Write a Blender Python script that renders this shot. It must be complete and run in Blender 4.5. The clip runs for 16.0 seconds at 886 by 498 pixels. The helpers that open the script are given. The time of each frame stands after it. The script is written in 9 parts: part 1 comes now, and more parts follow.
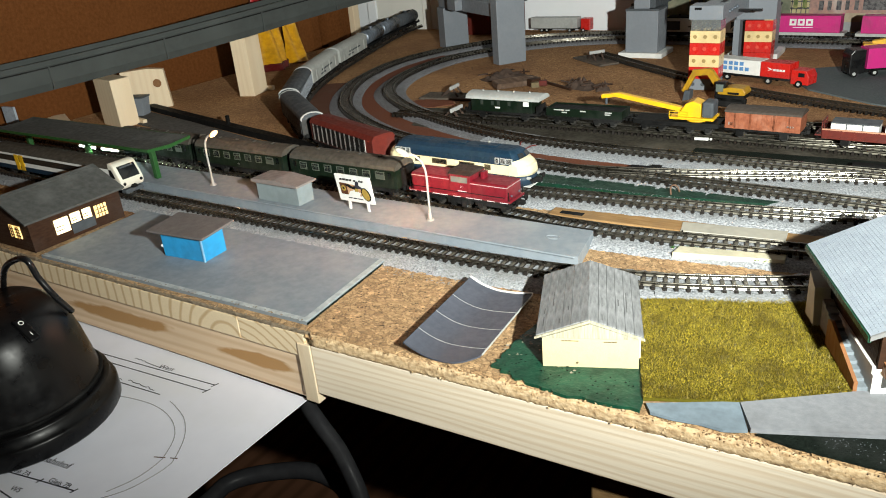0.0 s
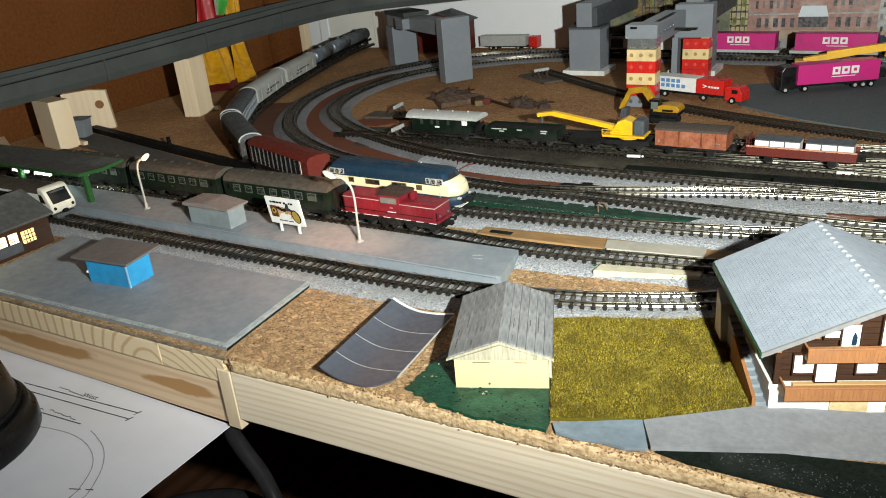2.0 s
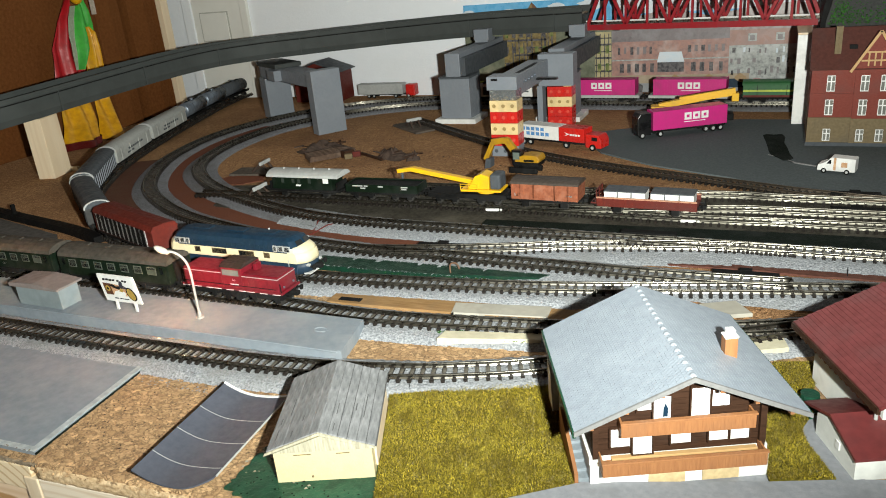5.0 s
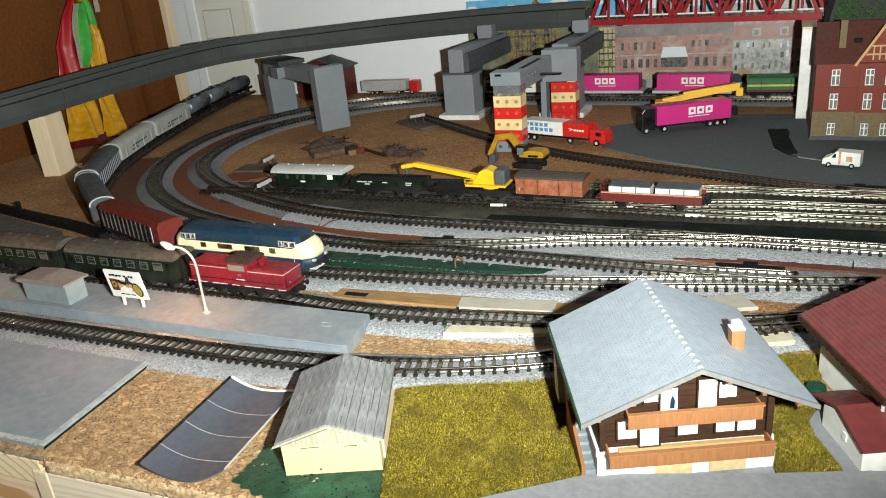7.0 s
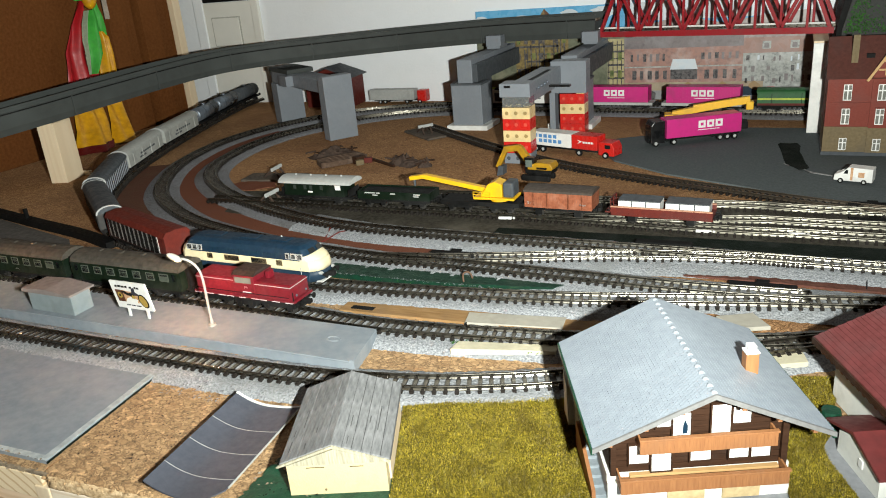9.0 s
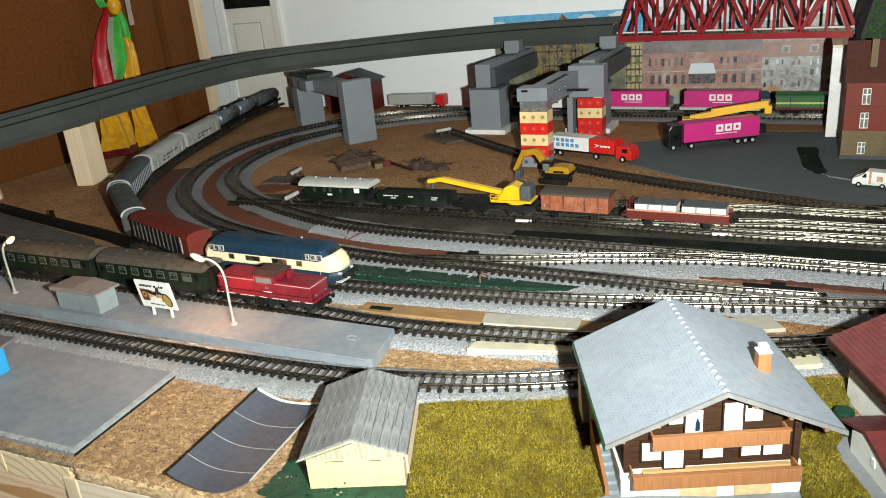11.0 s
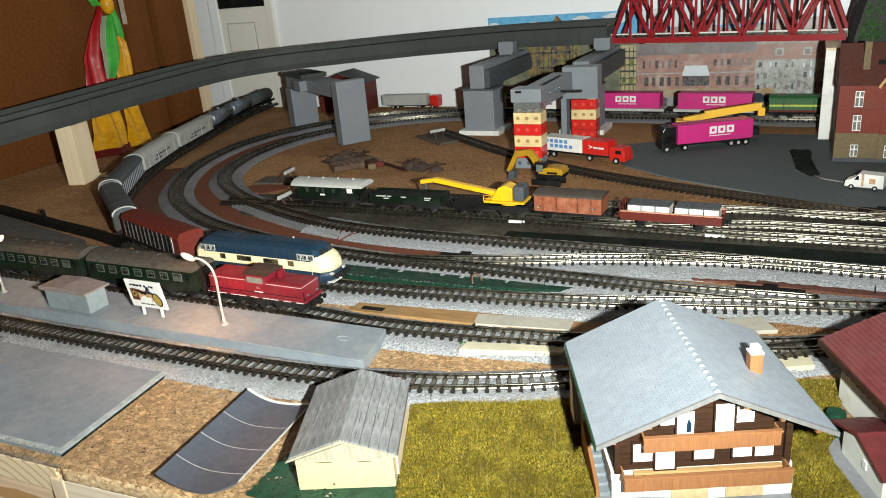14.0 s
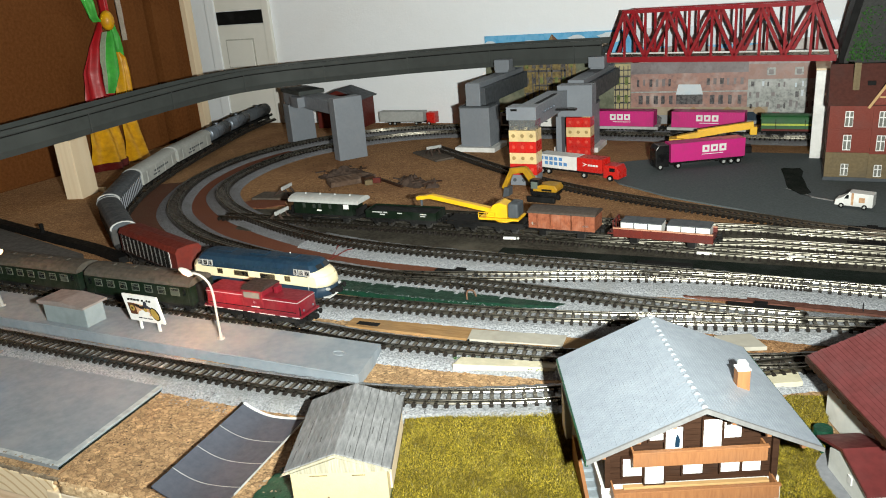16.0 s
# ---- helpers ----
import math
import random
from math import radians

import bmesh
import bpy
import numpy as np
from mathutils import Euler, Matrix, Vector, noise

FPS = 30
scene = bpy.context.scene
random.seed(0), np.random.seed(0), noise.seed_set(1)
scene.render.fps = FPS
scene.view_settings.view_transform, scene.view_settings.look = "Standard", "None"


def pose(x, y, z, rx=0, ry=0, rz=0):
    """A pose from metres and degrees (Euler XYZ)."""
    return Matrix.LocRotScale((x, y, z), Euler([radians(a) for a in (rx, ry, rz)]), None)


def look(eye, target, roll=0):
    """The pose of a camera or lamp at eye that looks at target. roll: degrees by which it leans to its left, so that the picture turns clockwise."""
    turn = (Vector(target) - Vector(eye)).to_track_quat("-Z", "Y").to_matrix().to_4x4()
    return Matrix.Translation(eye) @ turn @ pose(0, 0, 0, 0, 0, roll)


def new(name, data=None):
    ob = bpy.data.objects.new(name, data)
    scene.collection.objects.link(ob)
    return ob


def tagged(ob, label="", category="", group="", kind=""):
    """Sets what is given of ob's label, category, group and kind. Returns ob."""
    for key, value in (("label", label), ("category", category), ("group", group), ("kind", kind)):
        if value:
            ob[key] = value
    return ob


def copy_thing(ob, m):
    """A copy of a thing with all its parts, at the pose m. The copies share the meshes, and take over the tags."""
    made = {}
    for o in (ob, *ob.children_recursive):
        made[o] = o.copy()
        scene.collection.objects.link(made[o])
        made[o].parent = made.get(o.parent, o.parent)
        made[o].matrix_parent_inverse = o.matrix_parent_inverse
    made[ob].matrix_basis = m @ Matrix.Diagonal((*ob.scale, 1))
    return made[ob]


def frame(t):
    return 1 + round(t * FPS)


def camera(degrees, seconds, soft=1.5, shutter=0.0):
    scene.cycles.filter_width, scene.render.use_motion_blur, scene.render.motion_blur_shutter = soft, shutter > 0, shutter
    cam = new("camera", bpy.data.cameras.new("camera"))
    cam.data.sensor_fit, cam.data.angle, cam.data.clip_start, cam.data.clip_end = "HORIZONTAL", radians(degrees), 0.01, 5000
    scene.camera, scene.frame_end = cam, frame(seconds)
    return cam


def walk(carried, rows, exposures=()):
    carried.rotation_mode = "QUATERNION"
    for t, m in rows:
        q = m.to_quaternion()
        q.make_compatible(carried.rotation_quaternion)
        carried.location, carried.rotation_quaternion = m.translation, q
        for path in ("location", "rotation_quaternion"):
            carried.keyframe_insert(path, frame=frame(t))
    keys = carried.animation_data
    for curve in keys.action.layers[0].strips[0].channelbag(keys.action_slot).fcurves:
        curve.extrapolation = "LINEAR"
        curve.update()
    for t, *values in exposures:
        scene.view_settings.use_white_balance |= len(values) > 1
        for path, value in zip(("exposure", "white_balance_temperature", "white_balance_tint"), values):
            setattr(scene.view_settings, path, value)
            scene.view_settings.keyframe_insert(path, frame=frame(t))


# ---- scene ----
cam = camera(61.07, 16.0, soft=1.0)
PATH = [
    (0, (0.00367, 0.05744, 0.15237), (-0.51669, 0.80712, -0.25655), -5.25),
    (0.5, (0.00417, 0.05645, 0.15395), (-0.51791, 0.80728, -0.25065), -5.19),
    (1, (0.00753, 0.06190, 0.15300), (-0.51342, 0.81672, -0.24558), -5.18),
    (1.5, (0.01559, 0.06325, 0.15313), (-0.49018, 0.82809, -0.24589), -5.05),
    (2, (0.02202, 0.06817, 0.15448), (-0.46709, 0.84572, -0.24072), -5.18),
    (2.5, (0.02806, 0.07895, 0.15454), (-0.44076, 0.87097, -0.23649), -5.57),
    (3, (0.03456, 0.08538, 0.15930), (-0.40472, 0.90147, -0.21625), -5.45),
    (3.5, (0.04109, 0.08850, 0.16227), (-0.37626, 0.92237, -0.19896), -5.30),
    (4, (0.04590, 0.09180, 0.16268), (-0.36056, 0.93244, -0.19523), -5.40),
    (4.5, (0.04583, 0.09681, 0.16264), (-0.34441, 0.94417, -0.19749), -5.19),
    (7, (0.04493, 0.09516, 0.16152), (-0.34849, 0.93941, -0.20242), -5.50),
    (7.5, (0.04249, 0.10011, 0.16219), (-0.35389, 0.94365, -0.20021), -5.34),
    (8, (0.04157, 0.10227, 0.16124), (-0.35432, 0.94756, -0.19760), -5.21),
    (8.5, (0.04242, 0.10042, 0.16306), (-0.35413, 0.94631, -0.19363), -5.05),
    (9, (0.04198, 0.09873, 0.16393), (-0.35850, 0.94358, -0.19082), -5.02),
    (9.5, (0.04174, 0.09676, 0.16378), (-0.36332, 0.93993, -0.18976), -5.05),
    (10, (0.04301, 0.09314, 0.16434), (-0.37018, 0.93422, -0.18473), -5.07),
    (12.5, (0.04513, 0.09442, 0.16395), (-0.38034, 0.93038, -0.18269), -5.35),
    (13, (0.04509, 0.09436, 0.16334), (-0.37648, 0.93230, -0.18326), -5.13),
    (13.5, (0.04544, 0.09514, 0.16354), (-0.37160, 0.93531, -0.18317), -4.97),
    (14, (0.04510, 0.09508, 0.16302), (-0.37094, 0.93628, -0.18238), -4.90),
    (14.5, (0.04437, 0.09498, 0.16272), (-0.36952, 0.93649, -0.18450), -4.81),
    (15, (0.04439, 0.09188, 0.16579), (-0.36899, 0.93422, -0.18001), -4.69),
    (15.5, (0.04664, 0.08971, 0.16638), (-0.36742, 0.93533, -0.17049), -4.57),
    (16, (0.04787, 0.09133, 0.16540), (-0.36533, 0.94115, -0.16181), -4.49),
]
STOPS = [(0, -0.05), (1, -0.2), (2, -0.34), (3, -0.45), (3.5, -0.52), (4, -0.55), (4.5, -0.27), (7, -0.2), (8, -0.19), (12.5, -0.2), (16, -0.17)]
walk(cam, [(t, look(eye, target, roll)) for t, eye, target, roll in PATH], STOPS)

# ---- light: the phone's torch beside the lens, and the weak light of the room ----
world = bpy.data.worlds.new("room_air")
world.use_nodes = True
scene.world = world
world.node_tree.nodes["Background"].inputs[0].default_value = (1.0, 0.86, 0.7, 1)
world.node_tree.nodes["Background"].inputs[1].default_value = 0.0001


def lamp(name, kind, power, color, m, radius=0.01, size=None):
    data = bpy.data.lights.new(name, kind)
    data.energy, data.color = power, color
    if kind == "AREA":
        data.size = size
    else:
        data.shadow_soft_size = radius
    ob = new(name, data)
    ob.matrix_world = m
    return ob


TORCH = (0.083, 0.112, 0.158)
torch = lamp("phone_torch", "SPOT", 35.0, (0.97, 1.0, 0.92), pose(*TORCH, 90 + 32, 0, 32.0), radius=0.004)
torch.data.spot_size, torch.data.spot_blend = radians(176), 1.0
# Unseen lamp, added as an assumed source of the weak room light.
lamp("assumed_room_lamp", "AREA", 0.02, (1.0, 0.87, 0.7), pose(-0.1, 0.2, 1.58), size=0.5)


# ---- materials ----
def principled(name):
    m = bpy.data.materials.new(name)
    m.use_nodes = True
    return m, m.node_tree.nodes, m.node_tree.links, m.node_tree.nodes["Principled BSDF"]


def mixed(nodes, links, a, b, fac, mode="MIX"):
    n = nodes.new("ShaderNodeMix")
    n.data_type, n.blend_type = "RGBA", mode
    for sock, v in ((n.inputs[0], fac), (n.inputs[6], a), (n.inputs[7], b)):
        if hasattr(v, "is_linked"):
            links.new(v, sock)
        elif isinstance(v, (int, float)):
            sock.default_value = v
        else:
            sock.default_value = (*v, 1)
    return n.outputs[2]


def noise_at(nodes, links, scale, detail=4, stretch=None, rough=0.55):
    co = nodes.new("ShaderNodeTexCoord").outputs["Object"]
    if stretch:
        mp = nodes.new("ShaderNodeMapping")
        mp.inputs["Scale"].default_value = stretch
        links.new(co, mp.inputs["Vector"])
        co = mp.outputs["Vector"]
    n = nodes.new("ShaderNodeTexNoise")
    n.inputs["Scale"].default_value, n.inputs["Detail"].default_value, n.inputs["Roughness"].default_value = scale, detail, rough
    links.new(co, n.inputs["Vector"])
    return n.outputs["Fac"]


def stepped(nodes, links, fac, lo, hi):
    r = nodes.new("ShaderNodeMapRange")
    r.inputs["From Min"].default_value, r.inputs["From Max"].default_value = lo, hi
    links.new(fac, r.inputs["Value"])
    return r.outputs["Result"]


def bumped(nodes, links, shader, height, depth):
    b = nodes.new("ShaderNodeBump")
    b.inputs["Strength"].default_value, b.inputs["Distance"].default_value = 1.0, depth
    links.new(height, b.inputs["Height"])
    links.new(b.outputs["Normal"], shader.inputs["Normal"])


def mat(name, base, other=None, rough=0.6, metal=0.0, scale=500, wear=None, wear_scale=60, bump=0.0, bump_scale=1500, stretch=None, spread=0.0, coat=0.0, emit=None, power=0.0):
    """A painted or natural surface: grain between two colours, larger stains, fine relief."""
    m, nodes, links, shader = principled(name)
    other = other or tuple(c * 0.72 for c in base)
    wear = wear or tuple(c * 0.6 + 0.02 for c in base)
    fine = stepped(nodes, links, noise_at(nodes, links, scale, 5, stretch), 0.32, 0.7)
    color = mixed(nodes, links, base, other, fine)
    large = stepped(nodes, links, noise_at(nodes, links, wear_scale, 4), 0.5, 0.8)
    color = mixed(nodes, links, color, wear, large)
    if spread:
        info = nodes.new("ShaderNodeObjectInfo")
        hsv = nodes.new("ShaderNodeHueSaturation")
        mr = nodes.new("ShaderNodeMapRange")
        mr.inputs["To Min"].default_value, mr.inputs["To Max"].default_value = 1 - spread, 1 + spread
        links.new(info.outputs["Random"], mr.inputs["Value"])
        links.new(mr.outputs["Result"], hsv.inputs["Value"])
        links.new(color, hsv.inputs["Color"])
        color = hsv.outputs["Color"]
    links.new(color, shader.inputs["Base Color"])
    shader.inputs["Metallic"].default_value = metal
    mr = nodes.new("ShaderNodeMapRange")
    mr.inputs["To Min"].default_value, mr.inputs["To Max"].default_value = max(0.03, rough - 0.1), min(1, rough + 0.12)
    links.new(fine, mr.inputs["Value"])
    links.new(mr.outputs["Result"], shader.inputs["Roughness"])
    shader.inputs["Coat Weight"].default_value = coat
    shader.inputs["Specular IOR Level"].default_value = 0.12 if rough >= 0.75 else 0.22 if rough >= 0.5 else 0.4
    if bump:
        bumped(nodes, links, shader, noise_at(nodes, links, bump_scale, 4), bump)
    if emit:
        shader.inputs["Emission Color"].default_value = (*emit, 1)
        shader.inputs["Emission Strength"].default_value = power
    return m


def mat_chips(name, light, dark, size, depth):
    """Pressed cork: flakes of several browns with dark gaps."""
    m, nodes, links, shader = principled(name)
    co = nodes.new("ShaderNodeTexCoord").outputs["Object"]
    warp = nodes.new("ShaderNodeTexNoise")
    warp.inputs["Scale"].default_value, warp.inputs["Detail"].default_value = 420, 5
    links.new(co, warp.inputs["Vector"])
    add = nodes.new("ShaderNodeVectorMath")
    add.operation = "MULTIPLY_ADD"
    links.new(warp.outputs["Color"], add.inputs[0])
    add.inputs[1].default_value = (0.0058, 0.0058, 0.0058)
    links.new(co, add.inputs[2])
    mp = nodes.new("ShaderNodeMapping")
    mp.inputs["Scale"].default_value = (1.0, 1.7, 1.3)
    links.new(add.outputs[0], mp.inputs["Vector"])
    vor, edge = nodes.new("ShaderNodeTexVoronoi"), nodes.new("ShaderNodeTexVoronoi")
    edge.feature = "DISTANCE_TO_EDGE"
    for v in (vor, edge):
        v.inputs["Scale"].default_value = 1 / size
        links.new(mp.outputs["Vector"], v.inputs["Vector"])
    sep = nodes.new("ShaderNodeSeparateColor")
    links.new(vor.outputs["Color"], sep.inputs["Color"])
    color = mixed(nodes, links, light, dark, sep.outputs["Red"])
    color = mixed(nodes, links, color, tuple(c * 1.25 for c in light), stepped(nodes, links, sep.outputs["Green"], 0.7, 1.0))
    fine = stepped(nodes, links, noise_at(nodes, links, 1400, 4), 0.35, 0.7)
    half = nodes.new("ShaderNodeMath")
    half.operation = "MULTIPLY"
    half.inputs[1].default_value = 0.45
    links.new(fine, half.inputs[0])
    color = mixed(nodes, links, color, tuple(c * 0.6 for c in dark), half.outputs[0])
    gap = stepped(nodes, links, edge.outputs["Distance"], 0.0, 0.16)
    soft = nodes.new("ShaderNodeMapRange")
    links.new(stepped(nodes, links, noise_at(nodes, links, 240, 3), 0.47, 0.72), soft.inputs["To Min"])
    links.new(gap, soft.inputs["Value"])
    color = mixed(nodes, links, tuple(c * 0.5 for c in dark), color, soft.outputs["Result"])
    fleck = stepped(nodes, links, noise_at(nodes, links, 560, 3), 0.58, 0.72)
    color = mixed(nodes, links, color, tuple(c * 0.35 for c in dark), fleck)
    links.new(color, shader.inputs["Base Color"])
    shader.inputs["Roughness"].default_value = 0.85
    h = nodes.new("ShaderNodeMath")
    h.operation = "MULTIPLY_ADD"
    links.new(sep.outputs["Blue"], h.inputs[0])
    h.inputs[1].default_value = 0.7
    links.new(gap, h.inputs[2])
    bumped(nodes, links, shader, h.outputs[0], depth)
    return m


def mat_wood(name, light, dark, rings, stretch, rough=0.6, axis="X"):
    """Sawn softwood: growth rings along one axis, drawn out into grain."""
    m, nodes, links, shader = principled(name)
    co = nodes.new("ShaderNodeTexCoord").outputs["Object"]
    mp = nodes.new("ShaderNodeMapping")
    mp.inputs["Scale"].default_value = stretch
    links.new(co, mp.inputs["Vector"])
    w = nodes.new("ShaderNodeTexWave")
    w.bands_direction = axis
    w.inputs["Scale"].default_value, w.inputs["Distortion"].default_value = rings, 5.0
    w.inputs["Detail"].default_value, w.inputs["Detail Scale"].default_value = 2.5, 1.2
    links.new(mp.outputs["Vector"], w.inputs["Vector"])
    color = mixed(nodes, links, light, dark, stepped(nodes, links, w.outputs["Fac"], 0.35, 1.0))
    fib = stepped(nodes, links, noise_at(nodes, links, 900, 4, stretch), 0.3, 0.75)
    part_fib = nodes.new("ShaderNodeMath")
    part_fib.operation = "MULTIPLY"
    part_fib.inputs[1].default_value = 0.35
    links.new(fib, part_fib.inputs[0])
    color = mixed(nodes, links, color, tuple(c * 0.82 for c in light), part_fib.outputs[0])
    links.new(color, shader.inputs["Base Color"])
    shader.inputs["Roughness"].default_value = rough
    shader.inputs["Specular IOR Level"].default_value = 0.25
    bumped(nodes, links, shader, fib, 0.00006)
    return m


M_CORK = mat_chips("cork", (0.62, 0.405, 0.21), (0.4, 0.24, 0.115), 0.0034, 0.00016)
M_CORK_FAR = mat_chips("cork_fine", (0.6, 0.345, 0.17), (0.41, 0.22, 0.105), 0.0022, 0.0003)
M_CORK_EDGE = mat("cork_edge", (0.74, 0.56, 0.35), (0.44, 0.29, 0.15), rough=0.9, scale=800, stretch=(0.5, 1, 1.2), wear=(0.2, 0.115, 0.055), wear_scale=330, bump=0.0004, bump_scale=800)
M_CORK_GREY = mat("cork_edge_grey", (0.3, 0.24, 0.17), (0.14, 0.11, 0.08), rough=0.9, scale=420, wear=(0.4, 0.3, 0.19), wear_scale=150, bump=0.0007, bump_scale=620)
_t = M_CORK_FAR.node_tree
_out = _t.nodes["Principled BSDF"].inputs["Base Color"]
_half = _t.nodes.new("ShaderNodeMath")
_half.operation = "MULTIPLY"
_half.inputs[1].default_value = 0.6
_t.links.new(stepped(_t.nodes, _t.links, noise_at(_t.nodes, _t.links, 11, 5, rough=0.65), 0.46, 0.68), _half.inputs[0])
_t.links.new(mixed(_t.nodes, _t.links, _out.links[0].from_socket, (0.2, 0.1, 0.055), _half.outputs[0]), _out)
M_BALLAST = mat("ballast", (0.455, 0.475, 0.5), (0.145, 0.155, 0.172), rough=0.9, scale=1100, wear=(0.25, 0.26, 0.26), wear_scale=45, bump=0.0009, bump_scale=900)
M_BED = mat("grey_roadbed", (0.27, 0.275, 0.295), (0.1, 0.1, 0.11), rough=0.9, scale=900, wear=(0.13, 0.125, 0.12), wear_scale=25, bump=0.0005)
M_SLEEPER = mat("sleeper_plastic", (0.024, 0.02, 0.017), (0.011, 0.009, 0.008), rough=0.42, scale=700)
# Paler sleeper tops: glare off the plastic is put into the dust colour.
M_SLEEPER_DUST_GLARE = mat("sleeper_dust_glare", (0.14, 0.128, 0.104), (0.05, 0.045, 0.036), rough=0.27, scale=420, wear=(0.12, 0.112, 0.098), wear_scale=60)
M_SLEEPER_DUST_GLARE.node_tree.nodes["Principled BSDF"].inputs["Specular IOR Level"].default_value = 0.6
M_RAIL = mat("rail_nickel", (0.3, 0.28, 0.235), (0.19, 0.175, 0.145), rough=0.3, metal=1.0, scale=300, wear=(0.09, 0.083, 0.066), wear_scale=30)
M_RAILDULL = mat("rail_weathered", (0.24, 0.225, 0.185), (0.14, 0.13, 0.105), rough=0.36, metal=1.0, scale=300, wear=(0.06, 0.056, 0.045), wear_scale=28)
M_CABLE = mat("cable_rubber", (0.022, 0.022, 0.024), (0.016, 0.016, 0.018), rough=0.42, scale=300)
M_RUST = mat("rail_dull", (0.16, 0.13, 0.1), (0.1, 0.08, 0.06), rough=0.4, metal=0.9, scale=300)
M_SIDING = mat("siding_ground", (0.085, 0.077, 0.062), (0.032, 0.029, 0.023), rough=0.95, scale=420, wear=(0.15, 0.14, 0.115), wear_scale=26, bump=0.0008, bump_scale=700)
M_DARK = mat("dark_strip", (0.012, 0.018, 0.014), (0.007, 0.010, 0.008), rough=0.9, scale=500, bump=0.0006)
M_REDSAND = mat("red_ground", (0.2, 0.075, 0.045), (0.13, 0.05, 0.03), rough=0.95, scale=800, wear=(0.16, 0.07, 0.05), bump=0.0004)
M_SLAB = mat("platform_paint", (0.228, 0.263, 0.298), (0.193, 0.226, 0.258), rough=0.54, scale=260, wear=(0.31, 0.33, 0.35), wear_scale=35, bump=0.00004, bump_scale=300)
M_GREY = mat("grey_plastic", (0.195, 0.215, 0.245), (0.18, 0.2, 0.228), rough=0.45, scale=400, wear=(0.215, 0.235, 0.262))
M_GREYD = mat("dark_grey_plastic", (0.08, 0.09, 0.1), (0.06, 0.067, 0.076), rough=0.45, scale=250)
M_VIADUCT = mat("viaduct_plastic", (0.058, 0.064, 0.062), (0.05, 0.055, 0.053), rough=0.5, scale=120, wear=(0.07, 0.077, 0.075), wear_scale=30)
M_ASPHALT = mat("road_paint", (0.112, 0.13, 0.134), (0.085, 0.1, 0.104), rough=0.85, scale=600, wear=(0.096, 0.11, 0.12), bump=0.0002)
M_ROAD = mat("road_card", (0.27, 0.28, 0.3), (0.22, 0.23, 0.25), rough=0.8, scale=500, bump=0.0001)
M_GREENPAINT = mat("green_paint", (0.008, 0.068, 0.036), (0.004, 0.035, 0.02), rough=0.42, scale=260, wear=(0.02, 0.11, 0.06), bump=0.0004, bump_scale=600)
M_WALL = mat("white_wall", (0.88, 0.91, 0.95), (0.86, 0.89, 0.93), rough=0.9, scale=60, wear=(0.82, 0.83, 0.84), wear_scale=4, bump=0.0003, bump_scale=300)
M_BROWN = mat("brown_panel", (0.14, 0.05, 0.014), (0.098, 0.034, 0.0095), rough=0.75, scale=300, wear=(0.15, 0.056, 0.016), wear_scale=8, bump=0.0003, bump_scale=700)
M_PINE = mat_wood("pine", (0.84, 0.73, 0.58), (0.72, 0.58, 0.42), 105, (0.02, 1.0, 1.0), axis="Z")
next(n for n in M_PINE.node_tree.nodes if n.bl_idname == "ShaderNodeTexWave").inputs["Distortion"].default_value = 9.0
M_PINE_KNOT = mat_wood("pine_knotty", (0.76, 0.57, 0.39), (0.66, 0.46, 0.29), 60, (0.06, 1.0, 1.0), axis="Z")
_t = M_PINE_KNOT.node_tree
_out = _t.nodes["Principled BSDF"].inputs["Base Color"]
for cx, cz, w, h in ((-0.330, -0.0225, 0.047, 0.0052), (-0.2315, -0.0228, 0.028, 0.0042), (-0.41, -0.03, 0.03, 0.004)):
    _mp = _t.nodes.new("ShaderNodeMapping")
    _mp.vector_type = "TEXTURE"
    _mp.inputs["Location"].default_value, _mp.inputs["Scale"].default_value = (cx, 0.2425, cz), (w, 1.0, h)
    _mp.inputs["Rotation"].default_value = (0, radians(-2.0), 0)
    _t.links.new(_t.nodes.new("ShaderNodeTexCoord").outputs["Object"], _mp.inputs["Vector"])
    _ln = _t.nodes.new("ShaderNodeVectorMath")
    _ln.operation = "LENGTH"
    _t.links.new(_mp.outputs["Vector"], _ln.inputs[0])
    _ad = _t.nodes.new("ShaderNodeMath")
    _ad.operation = "MULTIPLY_ADD"
    _t.links.new(noise_at(_t.nodes, _t.links, 90, 3, (0.5, 1, 1.5)), _ad.inputs[0])
    _ad.inputs[1].default_value = 0.9
    _t.links.new(_ln.outputs["Value"], _ad.inputs[2])
    _in = stepped(_t.nodes, _t.links, _ad.outputs[0], 1.35, 1.15)
    _t.links.new(mixed(_t.nodes, _t.links, _out.links[0].from_socket, (0.45, 0.25, 0.1), _in), _out)


def ring_wood(name, cx, cz, rings):
    """Sawn end of a plank: thin dark growth rings round a centre."""
    m = mat_wood(name, (0.8, 0.65, 0.44), (0.56, 0.38, 0.2), rings, (1.0, 0.25, 1.0), axis="Y")
    nodes = m.node_tree.nodes
    wave = next(n for n in nodes if n.bl_idname == "ShaderNodeTexWave")
    wave.wave_type, wave.rings_direction = "RINGS", "Y"
    wave.inputs["Distortion"].default_value, wave.inputs["Detail Scale"].default_value = 3.0, 0.7
    next(n for n in nodes if n.bl_idname == "ShaderNodeMapping").inputs["Location"].default_value = (-cx, 0, -cz)
    for n in nodes:
        if n.bl_idname == "ShaderNodeMapRange" and n.inputs["Value"].links[0].from_node == wave:
            n.inputs["From Min"].default_value = 0.72
    return m


